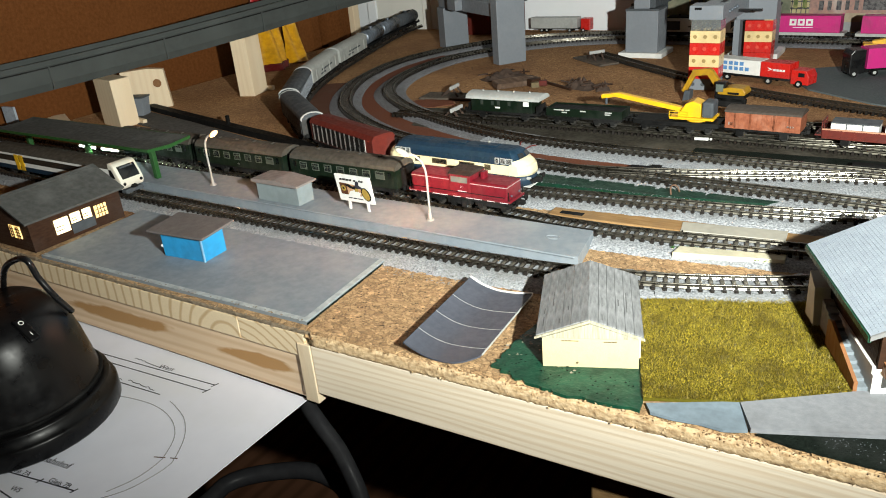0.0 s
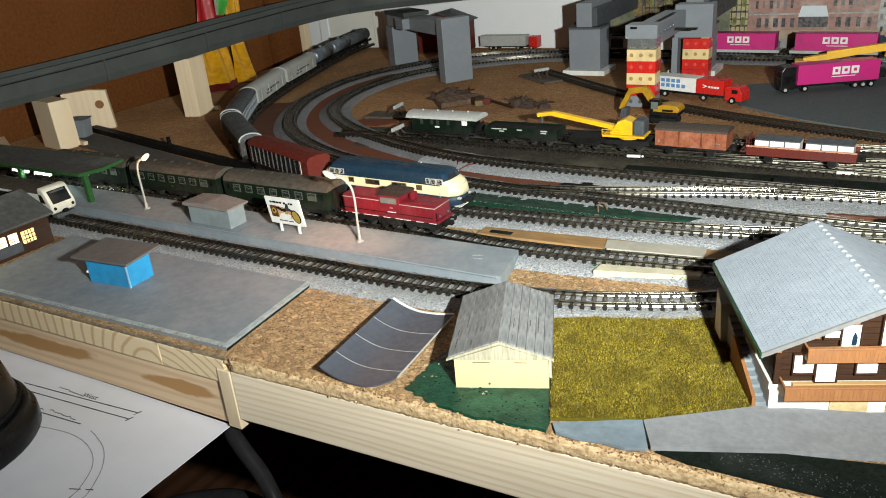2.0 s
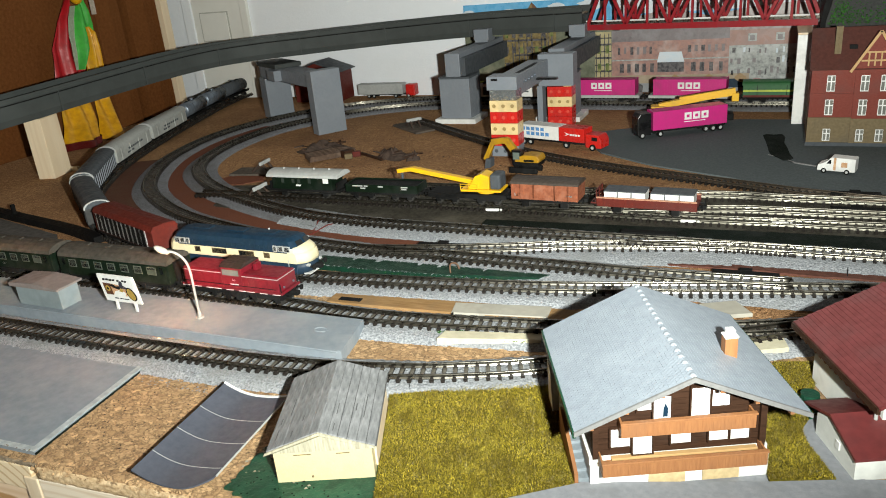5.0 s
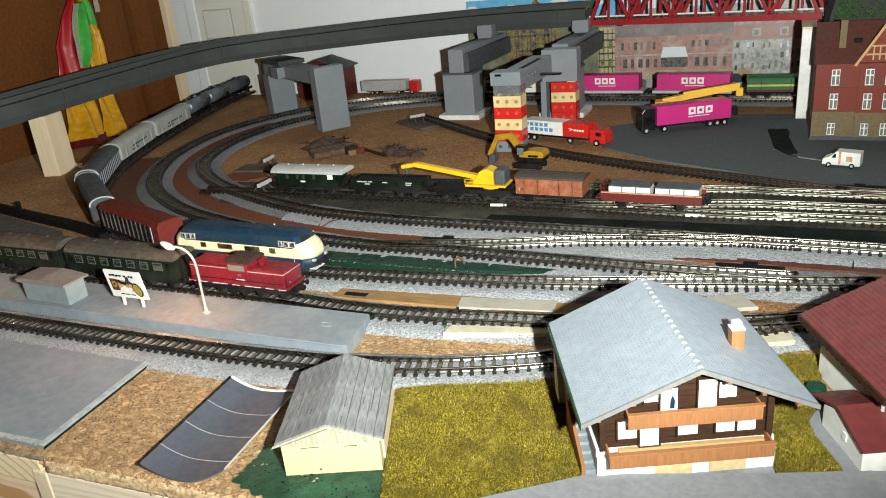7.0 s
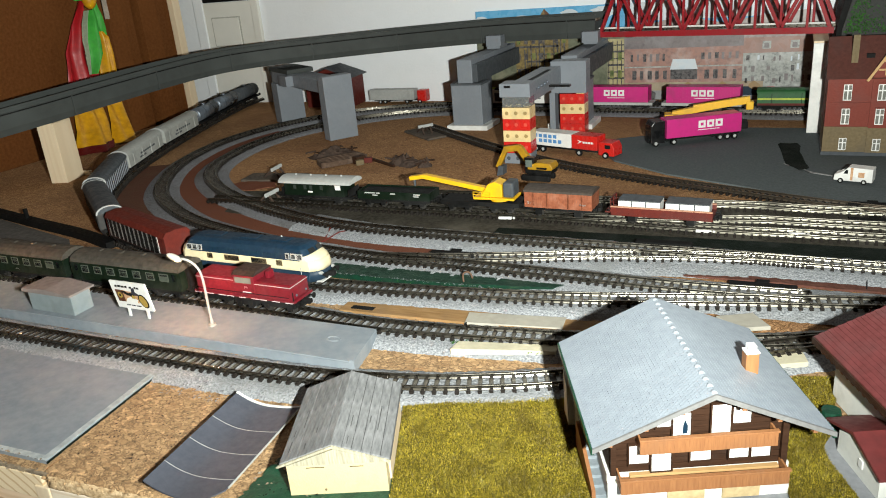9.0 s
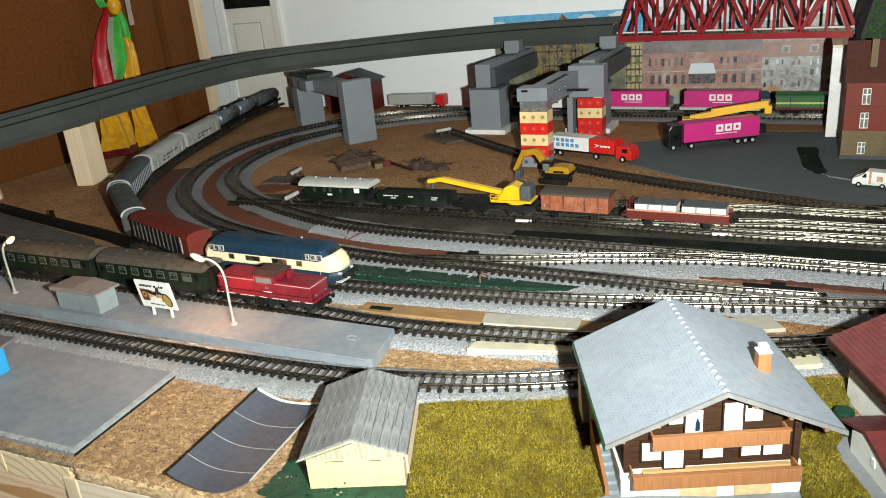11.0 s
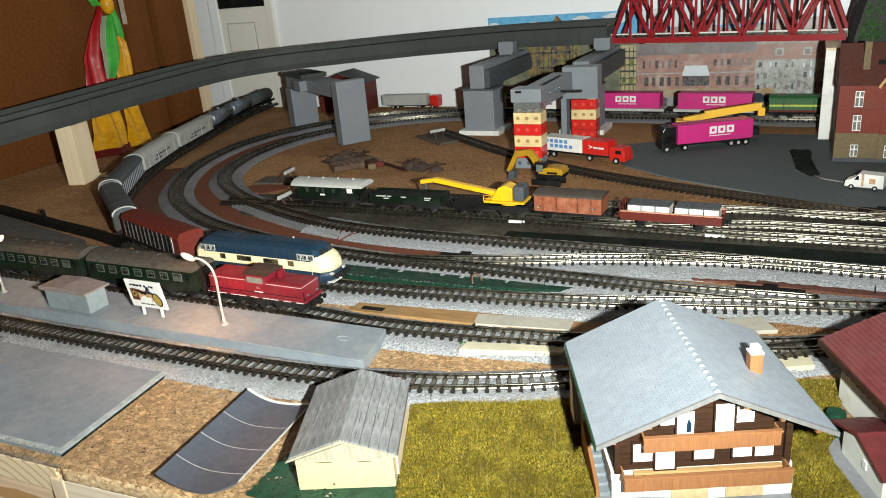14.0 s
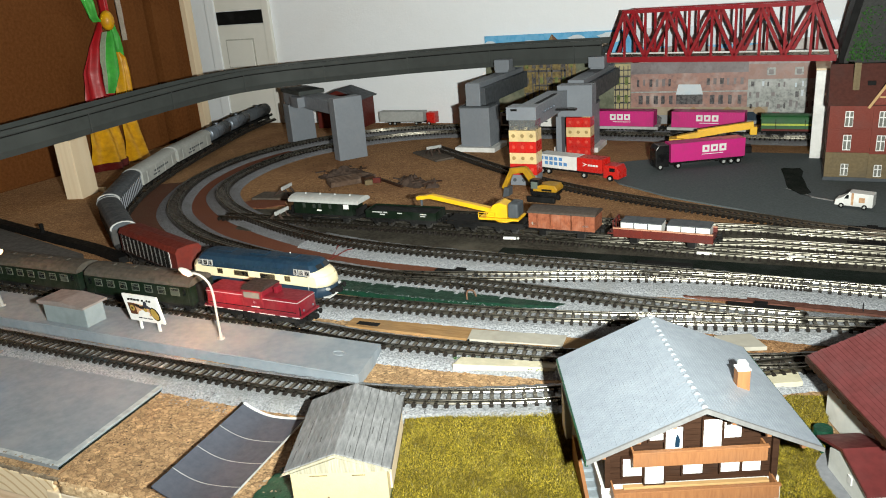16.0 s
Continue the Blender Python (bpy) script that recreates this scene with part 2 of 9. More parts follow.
M_PINE_END = ring_wood("pine_end", -0.248, -0.017, 46)
M_PINE_END_B = ring_wood("pine_end_slanted", -0.245, -0.052, 80)
M_PINE_POST = mat_wood("pale_wood", (0.76, 0.62, 0.44), (0.72, 0.57, 0.39), 35, (1.4, 1.4, 0.1), axis="X")
M_FLOOR = mat_wood("dark_floor", (0.32, 0.15, 0.085), (0.2, 0.095, 0.05), 12, (1.0, 0.1, 1.0))
M_PAPER = mat("paper", (0.82, 0.84, 0.94), (0.79, 0.81, 0.91), rough=0.85, scale=80, wear=(0.74, 0.76, 0.8), wear_scale=15)
M_INK = mat("ink", (0.035, 0.035, 0.05), rough=0.7)
M_PENCIL = mat("pencil", (0.36, 0.36, 0.38), rough=0.7)
M_BLACK = mat("black_plastic", (0.004, 0.004, 0.0045), (0.007, 0.007, 0.0075), rough=0.3, scale=120, wear=(0.012, 0.012, 0.012))
M_LAMPBLACK = mat("lamp_black", (0.003, 0.003, 0.0035), (0.005, 0.005, 0.0055), rough=0.32, scale=120, wear=(0.005, 0.005, 0.005))
M_LAMPBLACK.node_tree.nodes["Principled BSDF"].inputs["Specular IOR Level"].default_value = 0.25
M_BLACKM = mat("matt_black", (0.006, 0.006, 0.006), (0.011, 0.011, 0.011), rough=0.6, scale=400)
M_WHITE = mat("white_plastic", (0.78, 0.78, 0.76), (0.7, 0.7, 0.68), rough=0.4, scale=300)
M_CREAM = mat("cream_plastic", (0.6, 0.52, 0.31), (0.56, 0.48, 0.28), rough=0.5, scale=250, wear=(0.7, 0.6, 0.36), bump=0.0001)
M_BLUE = mat("sky_blue_plastic", (0.024, 0.3, 0.62), (0.02, 0.26, 0.55), rough=0.42, scale=250)
M_DBLUE = mat("dark_blue_paint", (0.008, 0.029, 0.056), (0.005, 0.02, 0.04), rough=0.5, scale=400)
M_IVORY = mat("ivory_paint", (0.72, 0.64, 0.42), (0.68, 0.6, 0.39), rough=0.4, scale=400)
M_RED = mat("loco_red", (0.17, 0.006, 0.015), (0.13, 0.005, 0.011), rough=0.42, scale=400)
M_ATTIC = mat_wood("stained_boards", (0.16, 0.09, 0.05), (0.1, 0.055, 0.03), 9, (1.0, 0.15, 1.0))
M_BRICKRED = mat("toy_red", (0.6, 0.02, 0.015), (0.52, 0.018, 0.013), rough=0.3, scale=300)
M_TAN = mat("toy_tan", (0.75, 0.58, 0.3), (0.7, 0.53, 0.27), rough=0.3, scale=300)
M_COACH = mat("coach_green", (0.006, 0.013, 0.007), (0.004, 0.009, 0.005), rough=0.52, scale=400)
M_ROOF = mat("coach_roof", (0.078, 0.07, 0.058), (0.045, 0.04, 0.033), rough=0.6, scale=300)
M_GLASS = mat("dark_glass", (0.012, 0.014, 0.015), rough=0.08, scale=200)
M_LITGLASS = mat("pale_glass", (0.14, 0.17, 0.15), rough=0.12, scale=200)
M_OXIDE = mat("oxide_red", (0.12, 0.018, 0.012), (0.09, 0.014, 0.010), rough=0.55, scale=400)
M_BOXCAR = mat("boxcar_brown", (0.3, 0.1, 0.05), (0.2, 0.06, 0.03), rough=0.6, scale=500, wear=(0.36, 0.16, 0.1), wear_scale=140)
M_LGREY = mat("light_grey", (0.45, 0.46, 0.45), (0.38, 0.39, 0.38), rough=0.5, scale=400)
M_SILVER = mat("tank_silver", (0.2, 0.235, 0.28), (0.12, 0.14, 0.17), rough=0.35, metal=0.5, scale=300)
M_YELLOW = mat("crane_yellow", (0.8, 0.45, 0.01), (0.72, 0.4, 0.008), rough=0.4, scale=300)
M_PINK = mat("magenta_paint", (0.55, 0.025, 0.2), (0.5, 0.022, 0.18), rough=0.4, scale=300)
M_GREEN = mat("wagon_green", (0.02, 0.11, 0.03), (0.015, 0.09, 0.025), rough=0.45, scale=400)
M_LIME = mat("lime_band", (0.5, 0.6, 0.06), rough=0.45)
M_CANOPY = mat("canopy_green", (0.018, 0.085, 0.018), (0.014, 0.062, 0.014), rough=0.45, scale=300)
M_TIMBER = mat("dark_timber", (0.05, 0.025, 0.015), (0.03, 0.015, 0.009), rough=0.6, scale=300, stretch=(0.3, 1, 3), bump=0.0002)
M_BALCONY = mat("balcony_wood", (0.33, 0.15, 0.062), (0.26, 0.112, 0.046), rough=0.55, scale=400, stretch=(3, 3, 0.4))
M_SLATE = mat("slate_plastic", (0.27, 0.31, 0.36), (0.23, 0.265, 0.31), rough=0.38, scale=300, wear=(0.31, 0.35, 0.4))
M_TILE = mat("red_tiles", (0.16, 0.034, 0.034), (0.115, 0.024, 0.024), rough=0.42, scale=300)
M_SHEDROOF = mat("weathered_boards", (0.27, 0.275, 0.28), (0.13, 0.135, 0.14), rough=0.7, scale=330, stretch=(2.2, 0.5, 1), wear=(0.16, 0.165, 0.165), wear_scale=190, spread=0.08)
M_DOOR = mat("room_door_paint", (0.8, 0.79, 0.74), (0.77, 0.76, 0.71), rough=0.5, scale=60, wear=(0.72, 0.7, 0.64), wear_scale=12)
M_BRICK = mat("model_brick", (0.19, 0.036, 0.023), (0.14, 0.026, 0.017), rough=0.6, scale=700, stretch=(1, 1, 3))
M_STONE = mat("model_stone", (0.17, 0.128, 0.07), (0.13, 0.098, 0.053), rough=0.7, scale=500)
M_HOUSEROOF = mat("model_roof", (0.1, 0.035, 0.028), (0.07, 0.026, 0.02), rough=0.6, scale=400)
M_FACHWERK = mat("ochre_timber", (0.5, 0.31, 0.14), (0.44, 0.27, 0.115), rough=0.5, scale=300)
M_PLASTER = mat("plaster_white", (0.75, 0.76, 0.72), (0.7, 0.71, 0.67), rough=0.7, scale=300)
M_IVY = mat("ivy_flock", (0.05, 0.16, 0.03), (0.03, 0.1, 0.02), rough=0.9, scale=500)
M_WARMWIN = mat("lit_window", (0.9, 0.75, 0.4), rough=0.5, emit=(1.0, 0.62, 0.18), power=1.3)
M_WARMGLOW = mat("lit_window_bare", (0.9, 0.85, 0.7), rough=0.5, emit=(1.0, 0.82, 0.42), power=2.2)
M_BULB = mat("lamp_glass_lit", (0.9, 0.8, 0.6), rough=0.3, emit=(1.0, 0.5, 0.22), power=2.4)
M_LAMPOFF = mat("lamp_glass", (0.6, 0.56, 0.48), rough=0.3)
M_LAMPPOST = mat("lamp_post_grey", (0.42, 0.4, 0.37), rough=0.4)

# matt old plastic, card and soot reflect hardly at all
for _m in (M_SLEEPER, M_COACH, M_SIDING, M_DARK, M_BLACKM, M_VIADUCT, M_GREYD, M_TIMBER, M_CABLE, M_BROWN, M_REDSAND, M_CORK_FAR, M_RUST):
    _m.node_tree.nodes["Principled BSDF"].inputs["Specular IOR Level"].default_value = 0.07

# ---- building helpers ----
def part(name, bm, material, parent=None, label="", smooth=False, kind=""):
    """Links a bmesh as one mesh object, under a thing or a part."""
    bmesh.ops.recalc_face_normals(bm, faces=bm.faces)
    me = bpy.data.meshes.new(name)
    bm.to_mesh(me)
    bm.free()
    me.materials.append(material)
    if smooth:
        me.polygons.foreach_set("use_smooth", [True] * len(me.polygons))
    ob = new(name, me)
    if parent:
        ob.parent = parent
    return tagged(ob, label, kind=kind)


def thing(name, label, category, m=None, group="", kind=""):
    ob = new(name)
    ob.empty_display_size = 0.01
    if m is not None:
        ob.matrix_world = m
    return tagged(ob, label, category, group, kind)


def again(ob, parent, m):
    """One more piece on the same mesh."""
    o = new(ob.name.split(".")[0], ob.data)
    o.parent = parent
    o.matrix_local = m
    return o


def box(x0, x1, y0, y1, z0, z1, bevel=0.0, bm=None):
    bm = bm or bmesh.new()
    vs = [bm.verts.new((x, y, z)) for x in (x0, x1) for y in (y0, y1) for z in (z0, z1)]
    fs = [bm.faces.new([vs[i] for i in q]) for q in ((0, 1, 3, 2), (4, 6, 7, 5), (0, 4, 5, 1), (2, 3, 7, 6), (0, 2, 6, 4), (1, 5, 7, 3))]
    if bevel:
        bmesh.ops.bevel(bm, geom=list({e for f in fs for e in f.edges}), offset=bevel, segments=2, affect="EDGES", profile=0.5)
    return bm


def prism(pts, a, b, axis="y", bm=None, bevel=0.0):
    """A polygon in the plane across the axis, drawn out from a to b. pts: (u, z) for x or y, (x, y) for z."""
    bm = bm or bmesh.new()
    put = {"y": lambda p, s: (p[0], s, p[1]), "x": lambda p, s: (s, p[0], p[1]), "z": lambda p, s: (p[0], p[1], s)}[axis]
    lo, hi = [[bm.verts.new(put(p, s)) for p in pts] for s in (a, b)]
    n = len(pts)
    fs = [bm.faces.new(lo), bm.faces.new(hi[::-1])]
    fs += [bm.faces.new((lo[i], hi[i], hi[(i + 1) % n], lo[(i + 1) % n])) for i in range(n)]
    if bevel:
        bmesh.ops.bevel(bm, geom=list({e for f in fs for e in f.edges}), offset=bevel, segments=2, affect="EDGES", profile=0.5)
    return bm


def rod(p, q, r, r2=None, n=12, bm=None):
    bm = bm or bmesh.new()
    p, q = Vector(p), Vector(q)
    turn = (q - p).to_track_quat("Z", "Y").to_matrix().to_4x4()
    bmesh.ops.create_cone(bm, cap_ends=True, segments=n, radius1=r, radius2=r if r2 is None else r2, depth=(q - p).length, matrix=Matrix.Translation((p + q) / 2) @ turn)
    return bm


def bar(p, q, w, h, bm=None):
    """A straight bar of w by h from p to q."""
    bm = bm or bmesh.new()
    p, q = Vector(p), Vector(q)
    turn = (q - p).to_track_quat("X", "Z").to_matrix().to_4x4()
    m = Matrix.Translation((p + q) / 2) @ turn @ Matrix.Diagonal(((q - p).length, w, h, 1))
    bmesh.ops.create_cube(bm, size=1.0, matrix=m)
    return bm


def ball(c, r, bm=None, n=12, squash=(1, 1, 1)):
    bm = bm or bmesh.new()
    bmesh.ops.create_uvsphere(bm, u_segments=n, v_segments=max(6, n // 2), radius=r, matrix=Matrix.Translation(c) @ Matrix.Diagonal((*squash, 1)))
    return bm


def glide(pts, step):
    """A smooth line through the points (Catmull-Rom), resampled at even steps."""
    P = [Vector(p) if len(p) == 3 else Vector((*p, 0)) for p in pts]
    P = [2 * P[0] - P[1]] + P + [2 * P[-1] - P[-2]]
    fine = []
    for i in range(1, len(P) - 2):
        a, b, c, d = P[i - 1 : i + 3]
        for k in range(24):
            t = k / 24
            fine.append(0.5 * (2 * b + (c - a) * t + (2 * a - 5 * b + 4 * c - d) * t * t + (3 * b - a - 3 * c + d) * t**3))
    fine.append(P[-2])
    run = [0.0]
    for a, b in zip(fine, fine[1:]):
        run.append(run[-1] + (b - a).length)
    n = max(2, round(run[-1] / step) + 1)
    out, j = [], 0
    for k in range(n):
        s = run[-1] * k / (n - 1)
        while j < len(run) - 2 and run[j + 1] < s:
            j += 1
        f = (s - run[j]) / max(1e-9, run[j + 1] - run[j])
        out.append(fine[j].lerp(fine[j + 1], f))
    return out


def sides(line):
    """For each point of a line, its direction and its left side, level."""
    out = []
    for i, p in enumerate(line):
        d = line[min(i + 1, len(line) - 1)] - line[max(i - 1, 0)]
        d.normalize()
        s = Vector((-d.y, d.x, 0)).normalized()
        out.append((p, d, s))
    return out


def sweep(line, profile, bm=None, closed=True, wobble=0.0, seed=0.0):
    """Draws a profile of (side, height) along a line."""
    bm = bm or bmesh.new()
    rows = []
    for p, d, s in sides(line):
        row = []
        for u, h in profile:
            v = p + s * u + Vector((0, 0, h))
            if wobble:
                v += s * wobble * noise.noise(v * 300 + Vector((seed, 0, 0))) + Vector((0, 0, wobble * noise.noise(v * 420 + Vector((0, seed, 9)))))
            row.append(bm.verts.new(v))
        rows.append(row)
    n = len(profile)
    for a, b in zip(rows, rows[1:]):
        for i in range(n if closed else n - 1):
            bm.faces.new((a[i], b[i], b[(i + 1) % n], a[(i + 1) % n]))
    if closed:
        bm.faces.new(rows[0])
        bm.faces.new(rows[-1][::-1])
    return bm


def on_track(line, s, up=0.0):
    """The pose at s metres along a line, x pointing along it."""
    run = 0.0
    for a, b in zip(line, line[1:]):
        step = (b - a).length
        if run + step >= s:
            p = a.lerp(b, (s - run) / step)
            d = b - a
            return pose(p.x, p.y, p.z + up, 0, 0, math.degrees(math.atan2(d.y, d.x)))
        run += step
    d = line[-1] - line[-2]
    return pose(line[-1].x, line[-1].y, line[-1].z + up, 0, 0, math.degrees(math.atan2(d.y, d.x)))


def nearest(line, x, y):
    """How far along a line its point nearest to (x, y) lies."""
    best, run, at = 9.0, 0.0, 0.0
    for a, b in zip(line, line[1:]):
        d = (a - Vector((x, y, a.z))).length
        if d < best:
            best, at = d, run
        run += (b - a).length
    return at


def words(text, size, m, material, parent, name="lettering", depth=0.00008, align="CENTER"):
    cu = bpy.data.curves.new(name, "FONT")
    cu.body, cu.size, cu.align_x, cu.align_y, cu.extrude = text, size, align, "CENTER", depth
    tmp = bpy.data.objects.new(name, cu)
    me = bpy.data.meshes.new_from_object(tmp)
    bpy.data.objects.remove(tmp)
    me.materials.append(material)
    ob = new(name, me)
    ob.parent = parent
    ob.matrix_local = m
    return ob


def jitter_grid(x0, x1, y0, y1, step, height):
    """A sheet of quads with a height function."""
    bm = bmesh.new()
    nx, ny = max(1, round((x1 - x0) / step)), max(1, round((y1 - y0) / step))
    vs = [[bm.verts.new((x0 + (x1 - x0) * i / nx, y0 + (y1 - y0) * j / ny, height(x0 + (x1 - x0) * i / nx, y0 + (y1 - y0) * j / ny))) for j in range(ny + 1)] for i in range(nx + 1)]
    for i in range(nx):
        for j in range(ny):
            bm.faces.new((vs[i][j], vs[i + 1][j], vs[i + 1][j + 1], vs[i][j + 1]))
    return bm



def tube(line, r, n=12):
    """A round tube along a line."""
    bm = bmesh.new()
    rings = []
    for i, p in enumerate(line):
        d = (line[min(i + 1, len(line) - 1)] - line[max(i - 1, 0)]).normalized()
        u = d.cross(Vector((0.13, 0.99, 0.07))).normalized()
        v = d.cross(u)
        rings.append([bm.verts.new(p + r * (math.cos(2 * math.pi * k / n) * u + math.sin(2 * math.pi * k / n) * v)) for k in range(n)])
    for a, b in zip(rings, rings[1:]):
        for k in range(n):
            bm.faces.new((a[k], a[(k + 1) % n], b[(k + 1) % n], b[k]))
    bm.faces.new(rings[0])
    bm.faces.new(rings[-1][::-1])
    return bm

# ---- the room ----
def sheet(name, pts, z0, z1, material, label, category="ground", kind="structure"):
    return tagged(part(name, prism(pts, z0, z1, "z"), material), label, category, kind=kind)


tagged(part("wall_north", box(-2.6, 1.6, 0.985, 1.06, -0.5, 1.65), M_WALL), "plain white painted room wall behind the layout", "wall", kind="structure")
tagged(part("wall_east", box(1.6, 1.68, -1.8, 1.06, -0.5, 1.65), M_ATTIC), "brown stained board wall of the attic room", "wall", kind="structure")
tagged(part("wall_south", box(-2.6, 1.6, -1.88, -1.8, -0.5, 1.65), M_ATTIC), "brown stained board wall of the attic room", "wall", kind="structure")
tagged(part("wall_west", box(-2.68, -2.6, -1.88, 1.06, -0.5, 1.65), M_ATTIC), "brown stained board wall of the attic room", "wall", kind="structure")
tagged(part("ceiling", box(-2.68, 1.68, -1.88, 1.06, 1.65, 1.72), M_ATTIC), "brown stained board ceiling of the attic room", "ceiling", kind="structure")
tagged(part("floor", box(-2.68, 1.68, -1.88, 1.06, -0.56, -0.5), M_FLOOR), "dark brown wooden floor in shadow", "floor", kind="structure")

# brown partition beside the layout, with upright folds
fold = [(-0.70, -0.1), (-0.70, 0.7872), (-0.705, 0.7878), (-0.73, 0.7885), (-0.73, 0.7925), (-0.706, 0.7930), (-0.7015, 0.7940), (-0.699, 0.8160), (-0.7005, 0.8315), (-0.707, 0.8330), (-0.765, 0.8335), (-0.765, 0.8445), (-0.709, 0.8450), (-0.702, 0.8465), (-0.699, 0.8720), (-0.702, 0.8970)]
fold += [(-0.78, 0.897), (-0.78, -0.1)]
brown_wall = sheet("brown_partition", fold, -0.3, 0.9, M_BROWN, "rust-brown fabric partition with upright folds beside the layout", "partition")

part("edge_batten", box(-0.735, -0.694, 0.8975, 0.9105, -0.3, 0.9, 0.001), M_PINE_POST, brown_wall, "pale wooden edge of the partition")

# ---- the layout's board ----
BX0, BX1, BY0, BY1 = -0.69, 0.72, 0.247, 0.975
board = thing("layout_board", "cork-covered model railway baseboard on a pine frame", "baseboard", kind="structure")


def front(x):
    """The board's front line: two lengths at a slight angle."""
    return 0.2437 + 0.05 * (x + 0.192) if x > -0.1955 else 0.2446 + 0.0175 * (x + 0.2)


part("board_top", prism([(BX0, front(BX0) + 0.003), (-0.2, 0.2476), (-0.19, front(-0.19) + 0.0035), (BX1, front(BX1) + 0.0035), (BX1, BY1), (BX0, BY1)], -0.012, 0.0, "z"), M_CORK_FAR, board, "fine brown cork surface")


def cork_height(x, y):
    v = Vector((x * 330, y * 520, 3.0))
    h = 0.0005 + 0.0004 * noise.noise(v) + 0.0003 * noise.noise(v * 2.3)
    return h - (0.0022 * (max(0, 0.003 - (y - 0.2437)) / 0.003) ** 2)


bm = jitter_grid(-0.1985, 0.3, 0.2437, 0.42, 0.0012, cork_height)
for v in bm.verts:
    v.co.y += (front(max(v.co.x, -0.195)) + 0.0003 - 0.2437 + 0.0006 * noise.noise(Vector((v.co.x * 260, 0, 5)))) * (0.42 - v.co.y) / (0.42 - 0.2437)
part("cork_mat", bm, M_CORK, board, "coarse golden-brown cork chips", smooth=True)
part("cork_mat", jitter_grid(-0.218, -0.1985, 0.253, 0.42, 0.0012, cork_height), M_CORK, board, "coarse golden-brown cork chips", smooth=True)


# rough broken edge of the chipboard
def edge_strip(x0, x1, z0, z1, step, rough, name, material, seed):
    bm = bmesh.new()
    n, rows = round((x1 - x0) / step), 7
    vs = []
    for i in range(n + 1):
        x = x0 + (x1 - x0) * i / n
        col = []
        for j in range(rows):
            z = z0 + (z1 - z0) * j / (rows - 1)
            v = Vector((x * 600, z * 800 + seed, seed))
            col.append(bm.verts.new((x, front(x) + rough * (noise.noise(v) + 0.6 * noise.noise(v * 2.7)) + (rough * 1.5 if j in (0, rows - 1) else 0), z + rough * 0.5 * noise.noise(v * 1.3 + Vector((9, 0, 0))))))
        vs.append(col)
    for a, b in zip(vs, vs[1:]):
        for j in range(rows - 1):
            bm.faces.new((a[j], b[j], b[j + 1], a[j + 1]))
    return part(name, bm, material, board, smooth=True)


def edge_crumbs(x0, x1, z0, z1, count, size, material, seed):
    """Loose flakes that fray the broken edge."""
    rng = random.Random(seed)
    verts, faces = [], []
    for k in range(count):
        x = rng.uniform(x0, x1)
        c = Vector((x, front(x) + rng.uniform(-0.0004, 0.0014), rng.uniform(z0, z1)))
        i, n, turn = len(verts), rng.randint(3, 5), rng.uniform(0, 6)
        u = Vector((rng.uniform(-1, 1), rng.uniform(-1, 1), rng.uniform(-0.5, 0.5))).normalized()
        w = u.orthogonal().normalized()
        verts += [c + size * rng.uniform(0.35, 1) * (math.cos(turn + 6.283 * q / n) * u + 0.6 * math.sin(turn + 6.283 * q / n) * w) for q in range(n)]
        faces.append(tuple(range(i, i + n)))
    me = bpy.data.meshes.new("edge_crumbs")
    me.from_pydata(verts, [], faces)
    me.materials.append(material)
    ob = new("edge_crumbs", me)
    ob.parent = board
    tagged(ob, "frayed cork flakes along the edge", kind="stuff")


edge_strip(-0.197, 0.72, -0.0056, 0.0002, 0.0011, 0.0006, "chipboard_edge", M_CORK_EDGE, 3.0)
edge_strip(-0.69, -0.195, -0.0014, 0.0005, 0.0011, 0.0005, "cork_edge", M_CORK_GREY, 11.0)
edge_crumbs(-0.197, 0.14, -0.0050, 0.0008, 700, 0.0008, M_CORK_EDGE, 5)
edge_crumbs(-0.197, 0.14, -0.0010, 0.0012, 350, 0.0008, M_CORK, 6)
edge_crumbs(-0.45, -0.197, -0.0010, 0.0008, 700, 0.0009, M_CORK_GREY, 7)


def beam(name, x0, x1, back, z0, z1, material, label, proud=0.0):
    return part(name, prism([(x0, front(x0) - proud), (x1, front(x1) - proud), (x1, back), (x0, back)], z0, z1, "z", bevel=0.0004), material, board, label)


beam("front_rail", -0.1968, 0.72, 0.32, -0.0292, -0.0056, M_PINE, "planed pale pine board with straight grain", 0.0004)
beam("joint_block", -0.2042, -0.1970, 0.262, -0.0345, -0.0058, M_PINE_POST, "pale pine end block", 0.0008)
beam("upper_beam", -0.69, -0.2385, 0.262, -0.0125, -0.0014, M_PINE_END, "pine beam end with curved growth rings", 0.0003)
beam("upper_beam", -0.2383, -0.2000, 0.262, -0.0125, -0.0014, M_PINE_END_B, "pine beam end with slanted growth rings", 0.0002)
beam("lower_beam", -0.69, -0.2044, 0.262, -0.0345, -0.0127, M_PINE_KNOT, "pine board with brown stains", -0.0012)
part("cork_left", prism([(-0.69, front(-0.69) + 0.0004), (-0.2, front(-0.2) + 0.0004), (-0.2, 0.30), (-0.69, 0.30)], -0.0014, 0.0004, "z"), M_CORK, board)

